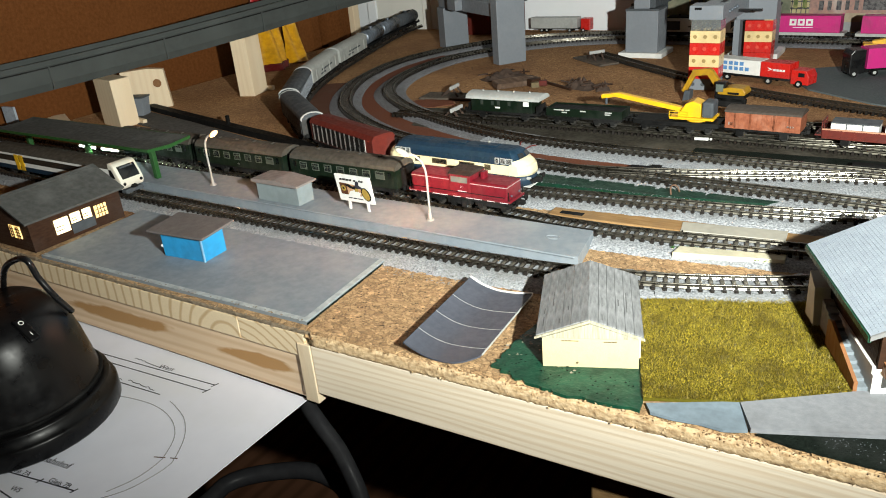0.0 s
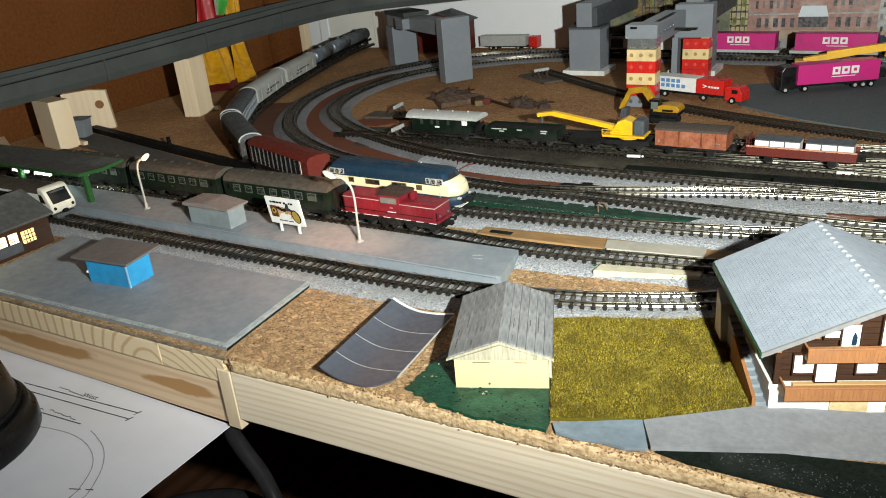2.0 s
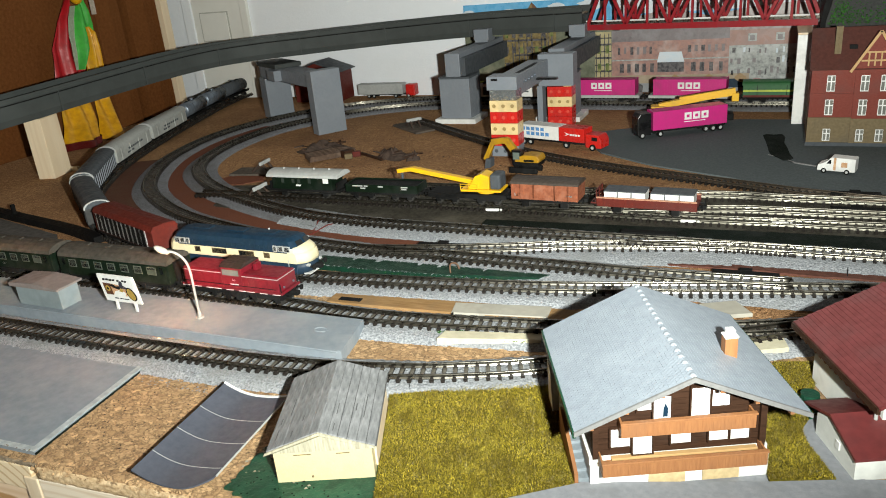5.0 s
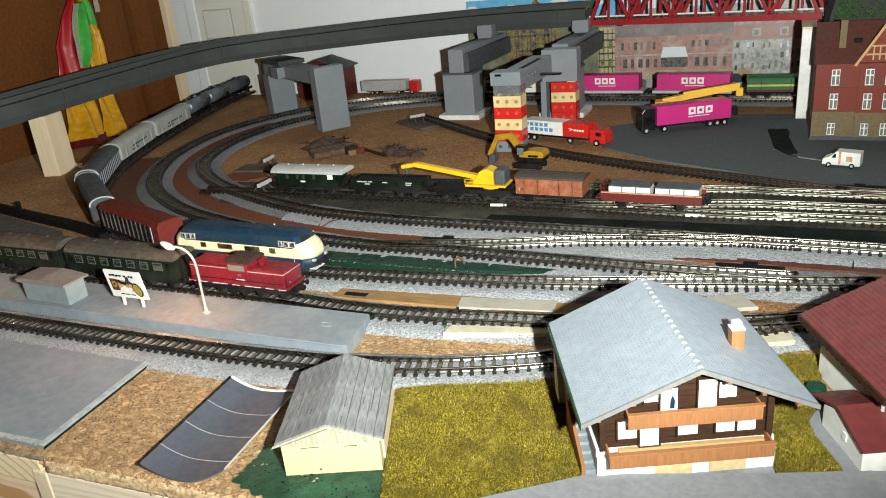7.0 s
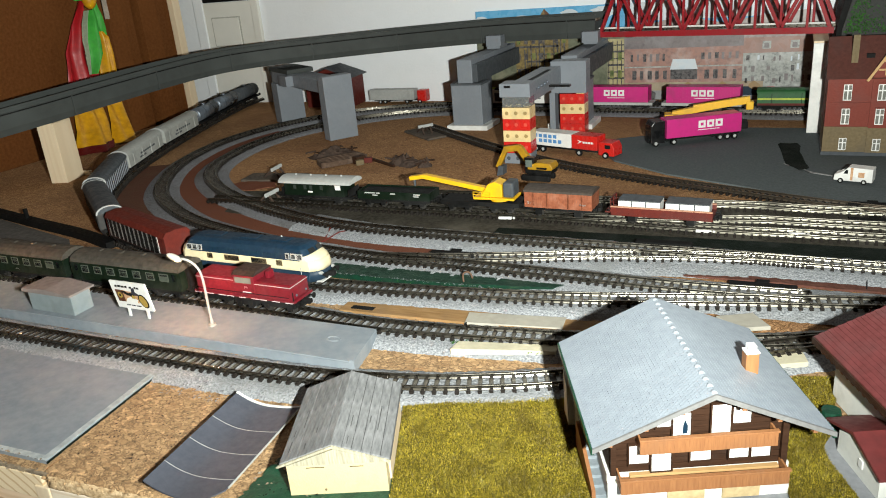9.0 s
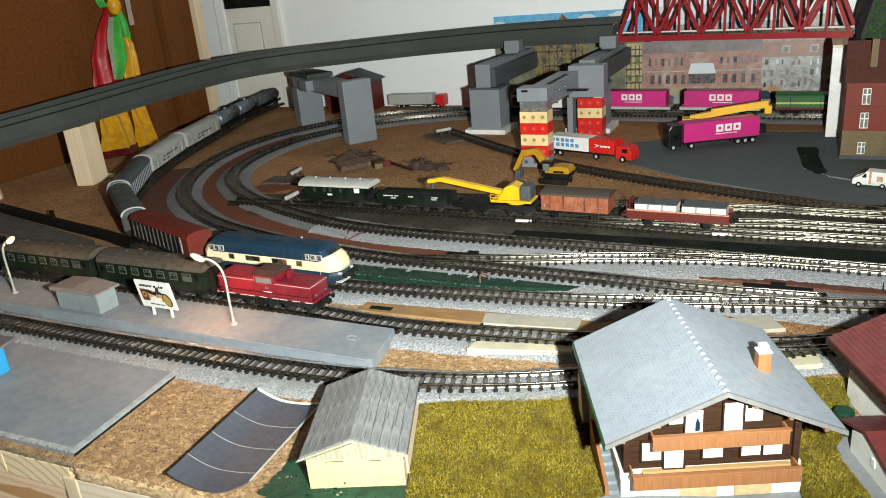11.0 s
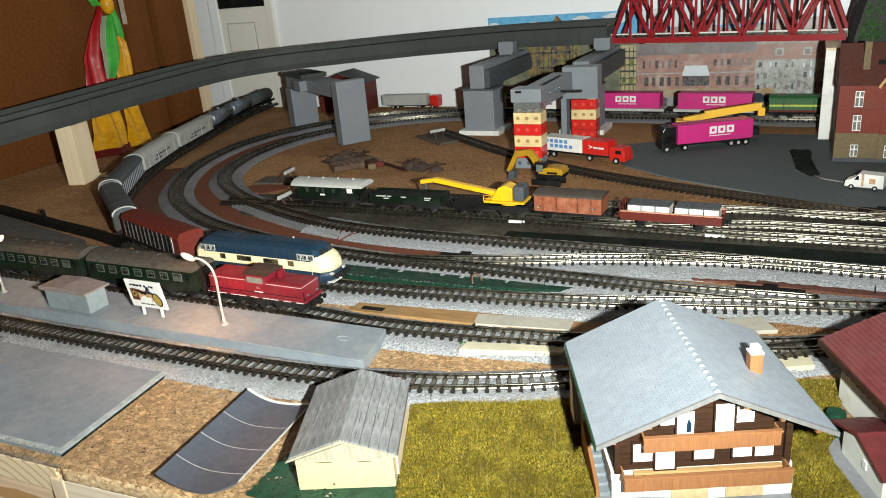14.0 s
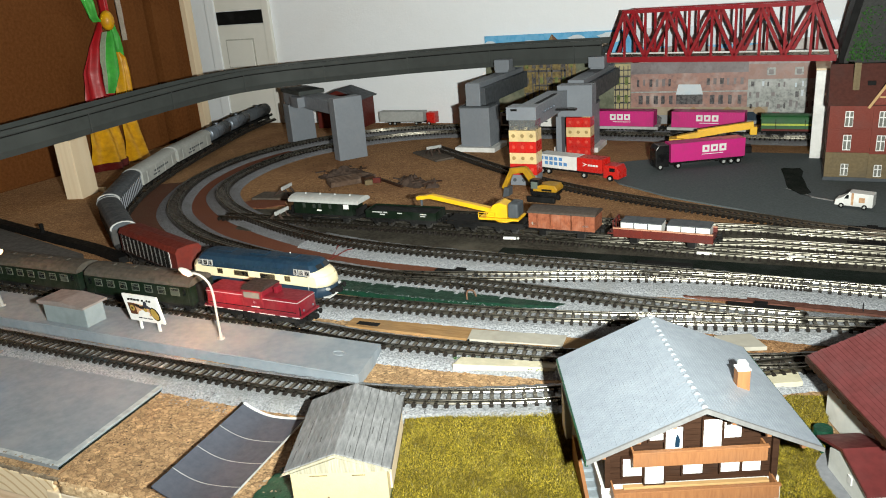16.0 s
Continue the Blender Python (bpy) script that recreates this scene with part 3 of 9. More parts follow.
# ---- painted and laid ground ----
ground_slab = sheet("front_platform", [(-0.388, 0.2432), (-0.2015, 0.2492), (-0.2080, 0.3190), (-0.392, 0.3165)], 0.0, 0.0020, M_SLAB, "smooth grey painted platform slab by the station", "platform")
M_SCUFF = mat("worn_edge_paint", (0.5, 0.55, 0.56), (0.3, 0.335, 0.35), rough=0.5, scale=300, wear=(0.25, 0.28, 0.31), wear_scale=120)
part("worn_edge", prism([(-0.2015, 0.2492), (-0.2080, 0.3190), (-0.2110, 0.3190), (-0.2047, 0.2518), (-0.388, 0.2458), (-0.388, 0.2432)], 0.0020, 0.00215, "z"), M_SCUFF, ground_slab, "pale worn edge of the slab")
sheet("slab_gap", [(-0.2017, 0.2492), (-0.2082, 0.3190), (-0.2078, 0.3190), (-0.2013, 0.2492)], 0.0002, 0.0014, M_DARK, "black gap between slab and cork", "gap")
island = sheet("island_platform", [(-0.75, 0.3400), (-0.1200, 0.3408), (-0.1250, 0.3705), (-0.75, 0.3680)], 0.0, 0.0066, M_SLAB, "long smooth grey painted island platform", "platform")
tagged(part("platform_kerb", box(-0.75, -0.1215, 0.3395, 0.3407, 0.0058, 0.00675, 0.0003), M_SLAB, island, "pale worn edge"), "")
sheet("siding_ground", [(-0.34, 0.525), (-0.25, 0.512), (0.72, 0.512), (0.72, 0.61), (0.1, 0.612), (-0.2, 0.60), (-0.36, 0.575)], 0.0, 0.0016, M_SIDING, "dark grey-brown gravel ground under the sidings", "ground")
sheet("dark_ground_strip", [(-0.12, 0.511), (0.72, 0.512), (0.72, 0.534), (0.05, 0.532), (-0.12, 0.527)], 0.0, 0.0022, M_DARK, "blackish green strip between the tracks", "ground")
sheet("green_ground_strip", [(-0.195, 0.4335), (-0.148, 0.4335), (-0.112, 0.4355), (-0.06, 0.4415), (-0.055, 0.4465), (-0.11, 0.4475), (-0.195, 0.4475)], 0.0, 0.0032, mat("dark_green_paint", (0.006, 0.04, 0.022), (0.004, 0.02, 0.012), rough=0.5, scale=260, wear=(0.03, 0.05, 0.035), wear_scale=90, bump=0.0005, bump_scale=600), "dark green painted strip between the tracks", "ground")
M_OCHRE = mat("ochre_board", (0.36, 0.22, 0.1), (0.25, 0.14, 0.055), rough=0.8, scale=300, stretch=(0.3, 2, 1), bump=0.0003)
sheet("ochre_strip", [(-0.16, 0.3935), (0.25, 0.41), (0.25, 0.432), (-0.03, 0.412), (-0.16, 0.4045)], 0.0, 0.0018, M_OCHRE, "ochre wooden strip between the tracks", "ground")
sheet("asphalt_yard", [(-0.112, 0.768), (-0.099, 0.735), (-0.082, 0.703), (-0.035, 0.668), (0.02, 0.6425), (0.062, 0.619), (0.11, 0.604), (0.72, 0.60), (0.72, 0.83), (0.0674, 0.828), (0.011, 0.829), (-0.05, 0.803), (-0.085, 0.785)], 0.0, 0.0012, M_ASPHALT, "dark grey painted asphalt yard", "road")
sheet("road", [(-0.0336, 0.2685), (-0.0278, 0.2565), (0.008, 0.2702), (0.2, 0.33), (0.2, 0.352), (0.0720, 0.3138), (0.0525, 0.3070), (-0.002, 0.2905)], 0.0009, 0.0026, M_ROAD, "pale grey card road in front of the chalet", "road")
sheet("path_stub", [(-0.0600, 0.2560), (-0.0572, 0.2520), (-0.0500, 0.2520), (-0.0420, 0.2534), (-0.0350, 0.2532), (-0.0285, 0.2560), (-0.0342, 0.2695)], 0.0009, 0.002, mat("pale_blue_card", (0.22, 0.28, 0.33), rough=0.6, scale=300), "pale blue-grey painted path stub", "road")
sheet("kerb_gravel", [(-0.026, 0.2560), (-0.016, 0.2545), (0.007, 0.2552), (0.25, 0.2675), (0.25, 0.33), (0.008, 0.2698)], 0.0009, 0.0017, M_DARK, "black gritty strip along the board's edge", "ground")
rng = random.Random(4)
yard = [(-0.0884, 0.318), (-0.1120, 0.303), (-0.1158, 0.285), (-0.1165, 0.268), (-0.1163, 0.2545), (-0.1050, 0.2514), (-0.0850, 0.2498), (-0.0610, 0.2521)]
ragged = []
for k, (a, b) in enumerate(zip(yard, yard[1:])):
    for q in range(9):
        j = 0.0 if k == 0 else 0.0008
        ragged.append((a[0] + (b[0] - a[0]) * q / 9 + rng.uniform(-j, j), a[1] + (b[1] - a[1]) * q / 9 + rng.uniform(-j, j)))
sheet("green_yard", ragged + [(-0.0607, 0.2522), (-0.0645, 0.28)], 0.0002, 0.0014, M_GREENPAINT, "glossy dark green painted yard by the shed", "ground")
sheet("side_path", [(0.0716, 0.3139), (0.0800, 0.3165), (0.0690, 0.350), (0.0650, 0.349), (0.0620, 0.3390), (0.0635, 0.3310)], 0.0009, 0.0017, M_ROAD, "grey path between grass and farmhouse", "path")
sheet("chalet_yard", [(-0.007, 0.2885), (0.0530, 0.3064), (0.063, 0.3215), (0.03, 0.36), (-0.036, 0.345)], 0.0003, 0.0008, M_ROAD, "grey yard under the chalet", "ground")

# ---- railway tracks ----
RAIL_TOP = 0.0061
RAIL = [(-0.0007, 0.004), (-0.0007, 0.0043), (-0.0002, 0.0046), (-0.0002, 0.0054), (-0.00038, 0.0056), (-0.00036, 0.0059), (-0.00022, 0.0061), (0.00022, 0.0061), (0.00036, 0.0059), (0.00038, 0.0056), (0.0002, 0.0054), (0.0002, 0.0046), (0.0007, 0.0043), (0.0007, 0.004)]
WAYS = {
    "front": [(-0.75, 0.3255), (-0.38, 0.3245), (-0.2839, 0.3238), (-0.2083, 0.3242), (-0.1464, 0.3262), (-0.11, 0.3305), (-0.0806, 0.3365), (-0.0587, 0.3435), (-0.0415, 0.350), (-0.02, 0.3605), (0.02, 0.384), (0.045, 0.4005), (0.07, 0.4135), (0.1, 0.4245), (0.2, 0.460)],
    "platform": [(-0.75, 0.381), (-0.25, 0.3815), (-0.1412, 0.378), (-0.1, 0.3795), (-0.0631, 0.384), (-0.0394, 0.387), (0.0, 0.394), (0.045, 0.406), (0.1, 0.426), (0.2, 0.462)],
    "outer": [(-0.644, 0.984), (-0.635, 0.935), (-0.617, 0.870), (-0.583, 0.772), (-0.548, 0.679), (-0.508, 0.594), (-0.457, 0.520), (-0.398, 0.4685), (-0.333, 0.436), (-0.27, 0.4185), (-0.2, 0.415), (-0.14, 0.418), (-0.074, 0.4245), (-0.032, 0.4312), (0.0067, 0.4395), (0.08, 0.4535), (0.3, 0.49)],
    "middle": [(0.45, 0.905), (0.25, 0.91), (0.058, 0.913), (-0.11, 0.927), (-0.26, 0.938), (-0.36, 0.925), (-0.435, 0.890), (-0.489, 0.812), (-0.5055, 0.737), (-0.495, 0.666), (-0.470, 0.608), (-0.432, 0.556), (-0.385, 0.519), (-0.3301, 0.4905), (-0.25, 0.468), (-0.1753, 0.458), (-0.12, 0.4575), (-0.06, 0.456), (0.0, 0.454), (0.06, 0.4555)],
    "inner": [(0.45, 0.872), (0.25, 0.876), (0.058, 0.88), (-0.11, 0.893), (-0.26, 0.901), (-0.335, 0.893), (-0.4, 0.855), (-0.4453, 0.79), (-0.4585, 0.735), (-0.453, 0.672), (-0.4297, 0.617), (-0.385, 0.574), (-0.3304, 0.542), (-0.2588, 0.514), (-0.2, 0.504), (-0.12, 0.5015), (0.0, 0.501), (0.1, 0.4985), (0.3, 0.498)],
    "crossing": [(-0.175, 0.4578), (-0.13, 0.4655), (-0.087, 0.4765), (-0.04, 0.4895), (0.02, 0.4985), (0.06, 0.4993)],
    "siding": [(-0.37, 0.547), (-0.2, 0.5485), (-0.06, 0.551), (0.03, 0.563), (0.07, 0.5635), (0.3, 0.563)],
    "siding_near": [(-0.14, 0.5494), (-0.1, 0.5484), (-0.06, 0.5464), (-0.015, 0.5437), (0.03, 0.543), (0.07, 0.544), (0.3, 0.546)],
    "siding_far": [(-0.3, 0.584), (-0.05, 0.588), (0.03, 0.591), (0.07, 0.589), (0.3, 0.588)],
    "yard": [(-0.302, 0.816), (-0.26, 0.782), (-0.199, 0.733), (-0.13, 0.685), (-0.0588, 0.6505), (0.0225, 0.621), (0.0735, 0.603), (0.13, 0.592), (0.3, 0.586)],
}
LINES = {k: glide(v, 0.004) for k, v in WAYS.items()}
sleeper_mesh = None


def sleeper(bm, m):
    """One sleeper with its rail chairs; dust and glare between the rails are painted on top."""
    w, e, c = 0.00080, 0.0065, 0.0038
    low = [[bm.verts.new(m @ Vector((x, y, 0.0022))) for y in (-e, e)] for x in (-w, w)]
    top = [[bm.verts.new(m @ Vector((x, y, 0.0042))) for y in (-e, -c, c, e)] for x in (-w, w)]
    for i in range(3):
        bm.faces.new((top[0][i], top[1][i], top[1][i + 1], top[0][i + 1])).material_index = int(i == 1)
    for i, k in ((0, 0), (1, 3)):
        bm.faces.new((low[0][i], low[1][i], top[1][k], top[0][k]))
    for k in (0, 1):
        bm.faces.new((low[k][0], low[k][1], *top[k][::-1]))
    for y in (-0.0045, 0.0045):
        q = [bm.verts.new(m @ Vector((sx * w * f, y + sy * 0.0014 * f, z))) for z, f in ((0.0042, 1.0), (0.0048, 0.8)) for sx, sy in ((-1, -1), (1, -1), (1, 1), (-1, 1))]
        bm.faces.new(q[4:])
        for i in range(4):
            bm.faces.new((q[i], q[(i + 1) % 4], q[4 + (i + 1) % 4], q[4 + i]))
    return bm


def track(key, label, bed="ballast", lift=0.0, rail=None, picked=None):
    """Rails, sleepers and bed along one way. picked: the stretch of x in which each sleeper is a piece of its own."""
    global sleeper_mesh
    line = [p + Vector((0, 0, lift)) for p in LINES[key]]
    top = thing("railway_track", label, "track", group="tracks of the layout", kind="structure")
    rail = rail or M_RAIL
    for off in (-0.0045, 0.0045):
        part("rail", sweep(line, [(u + off, h) for u, h in RAIL]), rail, top, smooth=True)
    if bed == "ballast":
        way = [p for p in WAYS[key] if key != "outer" or p[0] > -0.34 and p[1] < 0.45]
        w = [(-0.0158, 0.0004), (-0.0145, 0.0012), (-0.0125, 0.0022), (-0.0105, 0.0029), (-0.007, 0.0031), (-0.0035, 0.0033), (0, 0.0034), (0.0035, 0.0033), (0.007, 0.0031), (0.0105, 0.0029), (0.0125, 0.0022), (0.0145, 0.0012), (0.0158, 0.0004)]
        part("ballast_bed", sweep(glide(way, 0.002), [(u, h + lift) for u, h in w], closed=False, wobble=0.0007, seed=len(key)), M_BALLAST, top, "pale blue-grey gravel ballast", smooth=True)
    elif bed == "grey":
        w = [(-0.0158, 0.0003), (-0.0128, 0.0026), (0, 0.0029), (0.0128, 0.0026), (0.0158, 0.0003)]
        part("road_bed", sweep(line, w, closed=False, wobble=0.0002), M_BED, top, "grey foam track bed", smooth=True)
    steps = sides(glide([(p.x, p.y, p.z) for p in line[::6] + [line[-1]]], 0.0045))
    rest = bmesh.new()
    for p, d, s in steps:
        m = Matrix.Translation(p) @ Matrix.Rotation(math.atan2(d.y, d.x), 4, "Z")
        if picked and picked[0] < p.x < picked[1]:
            if sleeper_mesh is None:
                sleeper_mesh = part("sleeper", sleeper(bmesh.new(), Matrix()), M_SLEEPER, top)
                sleeper_mesh.data.materials.append(M_SLEEPER_DUST_GLARE)
                sleeper_mesh.matrix_local = m
            else:
                again(sleeper_mesh, top, m)
        else:
            sleeper(rest, m)
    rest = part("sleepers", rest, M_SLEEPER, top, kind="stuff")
    rest.data.materials.append(M_SLEEPER_DUST_GLARE)
    return top


track("front", "single track with black sleepers on pale grey ballast", picked=(-0.32, 0.0))
track("platform", "single track with black sleepers on pale grey ballast", picked=(-0.26, 0.06))
track("outer", "long track curving round behind the platform on ballast", picked=(-0.2, 0.1))
track("middle", "curved main track on grey bed running to turnouts", bed="grey")
track("inner", "curved main track on grey bed running along the yard", bed="grey")
track("crossing", "turnout track joining two main tracks", bed="none", lift=-0.00025)
track("siding", "siding track on dark ground", bed="none", rail=M_RAILDULL, lift=-0.0006)
track("siding_near", "siding track branching on dark ground", bed="none", rail=M_RAILDULL, lift=-0.0009)
track("siding_far", "siding track on dark ground", bed="none", rail=M_RAILDULL, lift=-0.0006)
track("yard", "old yard track on brown cork ground", bed="none", rail=M_RUST, lift=-0.001)


def ballast_patch(name, pts, z, label):
    line = glide(pts, 0.003)
    return tagged(part(name, sweep(line, [(-0.019, 0.0004), (-0.013, z - 0.0003), (0, z), (0.013, z - 0.0003), (0.019, 0.0004)], closed=False, wobble=0.0006), M_BALLAST, smooth=True), label, "ballast", kind="structure")


ballast_patch("main_ballast", [(-0.26, 0.5145), (-0.2, 0.504), (-0.12, 0.5015), (0.0, 0.501), (0.1, 0.4985), (0.5, 0.498)], 0.0034, "pale grey ballast under the inner main track")
ballast_patch("turnout_ballast", [(-0.24, 0.466), (-0.1753, 0.458), (-0.12, 0.4575), (-0.06, 0.456), (0.0, 0.454), (0.1, 0.456)], 0.0033, "pale grey ballast under the turnouts")
ballast_patch("crossing_ballast", [(-0.14, 0.464), (-0.087, 0.4765), (-0.04, 0.4895), (0.03, 0.4975)], 0.003, "pale grey ballast under the crossing track")


def ribbon(name, pts, w, z, material, label):
    return tagged(part(name, sweep(glide(pts, 0.006), [(-w, 0.0002), (-w * 0.97, z), (w * 0.97, z), (w, 0.0002)], closed=False), material), label, "ground", kind="structure")


ribbon("red_ground_inner", [(-0.10, 0.479), (-0.2, 0.482), (-0.3, 0.505), (-0.385, 0.551), (-0.435, 0.594), (-0.468, 0.655), (-0.474, 0.72), (-0.465, 0.79)], 0.0205, 0.0012, M_REDSAND, "rust-red ground between the curved tracks")
ribbon("red_ground_outer", [(-0.24, 0.442), (-0.33, 0.46), (-0.40, 0.501), (-0.45, 0.546), (-0.486, 0.60), (-0.508, 0.645)], 0.021, 0.0011, mat("brown_red_ground", (0.14, 0.058, 0.036), (0.085, 0.04, 0.026), rough=0.95, scale=800, wear=(0.13, 0.08, 0.05), wear_scale=30, bump=0.0004), "rust-red ground beside the outer curved track")

M_REDDARK = mat("dark_red_ground", (0.15, 0.062, 0.045), (0.085, 0.036, 0.026), rough=0.95, scale=500, bump=0.0004)
rng = random.Random(21)


def ragged_ground(name, pts, z, material, label, j=0.0008, n=7):
    """A thin patch of loose ground with an uneven rim."""
    rim = []
    for a, b in zip(pts, pts[1:] + pts[:1]):
        for q in range(n):
            rim.append((a[0] + (b[0] - a[0]) * q / n + rng.uniform(-j, j), a[1] + (b[1] - a[1]) * q / n + rng.uniform(-j, j)))
    return sheet(name, rim, 0.0002, z, material, label)


ragged_ground("red_ground_yard", [(-0.008, 0.4782), (0.003, 0.4835), (0.028, 0.4845), (0.058, 0.4840), (0.085, 0.4855), (0.2, 0.4860), (0.2, 0.4745), (0.085, 0.4755), (0.041, 0.4768), (0.004, 0.4765)], 0.0013, M_REDDARK, "rust-red ground strip between the main tracks")
ragged_ground("red_ground_spill", [(-0.389, 0.595), (-0.378, 0.607), (-0.351, 0.606), (-0.343, 0.595), (-0.359, 0.580), (-0.376, 0.584)], 0.0007, M_REDSAND, "rust-red sand spilled on the cork", 0.0016)
sheet("grass_stain", [(0.0400, 0.7660), (0.0425, 0.7700), (0.0480, 0.7680), (0.0545, 0.7705), (0.0570, 0.7600), (0.0562, 0.7420), (0.0585, 0.7250), (0.0600, 0.7080), (0.0625, 0.6950), (0.0600, 0.6895), (0.0555, 0.6885), (0.0520, 0.6960), (0.0470, 0.7030), (0.0452, 0.7150), (0.0440, 0.7300), (0.0422, 0.7480)], 0.0013, 0.0017, M_DARK, "dark patch on the asphalt yard", "ground")
sheet("white_marking", [(0.0452, 0.7045), (0.0600, 0.6890), (0.063, 0.6813), (0.079, 0.6728), (0.1012, 0.6624), (0.1012, 0.6645), (0.079, 0.6748), (0.064, 0.6835)], 0.0013, 0.0016, mat("worn_marking", (0.4, 0.4, 0.4), (0.2, 0.2, 0.2), rough=0.8, scale=500), "worn white marking on the asphalt", "road marking")

# ---- buildings and large models ----
def gable_house(t, w, d, wall, ridge, over, material, roof_mat, thick=0.0012, wall_name="wall", roof_name="roof"):
    """A plain gabled body (x across the gable, y along the ridge, front at y = 0) with a two-sided roof slab."""
    part(wall_name, prism([(-w / 2, 0), (w / 2, 0), (w / 2, wall), (0, ridge - 0.001), (-w / 2, wall)], 0, d, "y"), material, t)
    k = (ridge - wall) / (w / 2)
    e = w / 2 + over
    z = wall - k * over
    part(roof_name, prism([(-e, z), (0, ridge), (e, z), (e, z + thick), (0, ridge + thick), (-e, z + thick)], -over, d + over, "y"), roof_mat, t)


# shed with board roof
shed = thing("shed", "cream wooden shed with a weathered grey board roof", "shed", pose(-0.0840, 0.2666, 0.0021, 0, 0, 21.9))
part("wall", prism([(-0.0162, -0.0009), (0.0170, -0.0009), (0.0170, 0.0110), (0.0004, 0.0168), (-0.0162, 0.0110)], 0.0017, 0.0465, "y"), M_CREAM, shed, "cream painted wall")
M_GABLE = mat("aged_cream_boards", (0.5, 0.47, 0.35), (0.28, 0.26, 0.19), rough=0.6, scale=500, stretch=(3, 1, 0.3))
part("gable_board", prism([(-0.0166, 0.0112), (0.0172, 0.0112), (0.0003, 0.0170)], 0.0013, 0.0017, "y"), M_GABLE, shed, "streaked pale gable boards")
part("door_line", box(-0.0095, -0.0035, 0.0014, 0.0017, 0.0100, 0.01015), M_STONE, shed)
part("door_line", box(0.005, 0.0095, 0.0014, 0.0017, 0.0098, 0.00995), M_STONE, shed)
part("door_handle", ball((-0.0040, 0.0015, 0.0012), 0.0004, n=8), M_STONE, shed)
M_JOINT = mat("board_joint", (0.11, 0.11, 0.11), rough=0.8)
for side in (-1, 1):
    slope = math.atan2(0.0067, 0.0185)
    part("roof_deck", prism([(0, 0.0176), (side * 0.0186, 0.0108), (side * 0.0186, 0.0112), (0, 0.0180)], 0.0019, 0.0489, "y"), M_JOINT, shed, "dark underlay between the roof boards")
    for k in range(6):
        bm = box(-0.00158, 0.00158, 0.0017, 0.0489, 0.0, 0.0007, 0.00008)
        b = part("roof_board", bm, M_SHEDROOF, shed)
        u = 0.0015 + 0.00325 * k
        b.matrix_local = Matrix.Translation((side * u * math.cos(slope), 0, 0.0180 - u * math.sin(slope) + 0.00006 * ((k * 2) % 3))) @ Matrix.Rotation(side * slope, 4, "Y")
    for k in range(6):
        rng = random.Random(k + side * 40)
        u, y, ln = 0.0015 + 0.0031 * rng.randrange(1, 6) + 0.0001, rng.uniform(0.003, 0.04), rng.uniform(0.003, 0.008)
        o = part("dark_crack", box(-0.00016, 0.00016, y, y + ln, 0.0, 0.00012), M_JOINT, shed)
        o.matrix_local = Matrix.Translation((side * u * math.cos(slope), 0, 0.01876 - u * math.sin(slope))) @ Matrix.Rotation(side * slope, 4, "Y")
part("ridge_strip", box(-0.0003, 0.0003, 0.0016, 0.049, 0.0181, 0.0187), M_SHEDROOF, shed, "grey ridge edge")
part("bargeboard", prism([(-0.0189, 0.0108), (0, 0.0176), (0.0189, 0.0108), (0.0189, 0.0116), (0, 0.0185), (-0.0189, 0.0116)], 0.0010, 0.0016, "y"), M_GABLE, shed, "pale bargeboard")
part("wall_board", box(0.0171, 0.0178, 0.006, 0.044, 0.001, 0.0105), M_PINE_POST, shed, "pale wooden side board")

# chalet
CH = pose(0.0279, 0.3000, 0.0018, 0, 0, 23.87)
chalet = thing("chalet", "alpine chalet with grey shingle roof and brown balconies", "house", CH)
part("ground_floor", prism([(0.0020, -0.0010), (0.054, -0.0010), (0.054, 0.0098), (0.0034, 0.0098), (0.0034, 0.0074), (0.0020, 0.0074)], -0.0290, 0.0272, "x"), M_PLASTER, chalet, "white plastered ground floor")
part("timber_wall", prism([(-0.0280, 0.0098), (0.0268, 0.0098), (0.0268, 0.0278), (0.0, 0.0392), (-0.0280, 0.0278)], 0.0040, 0.0535, "y"), M_TIMBER, chalet, "dark brown boarded upper storeys")
for z in [0.0112 + 0.0021 * i for i in range(13)]:
    half = 0.0266 if z < 0.027 else max(0.002, 0.0266 - (z - 0.0270) * 2.1)
    part("cladding_board", box(-half, half, 0.0037, 0.0040, z - 0.0010, z + 0.0009), M_TIMBER, chalet)
ROOFH, EAVE, HALF = 0.0410, 0.0255, 0.0350
RY0, RY1 = -0.0062, 0.0596
k = (ROOFH - EAVE) / HALF
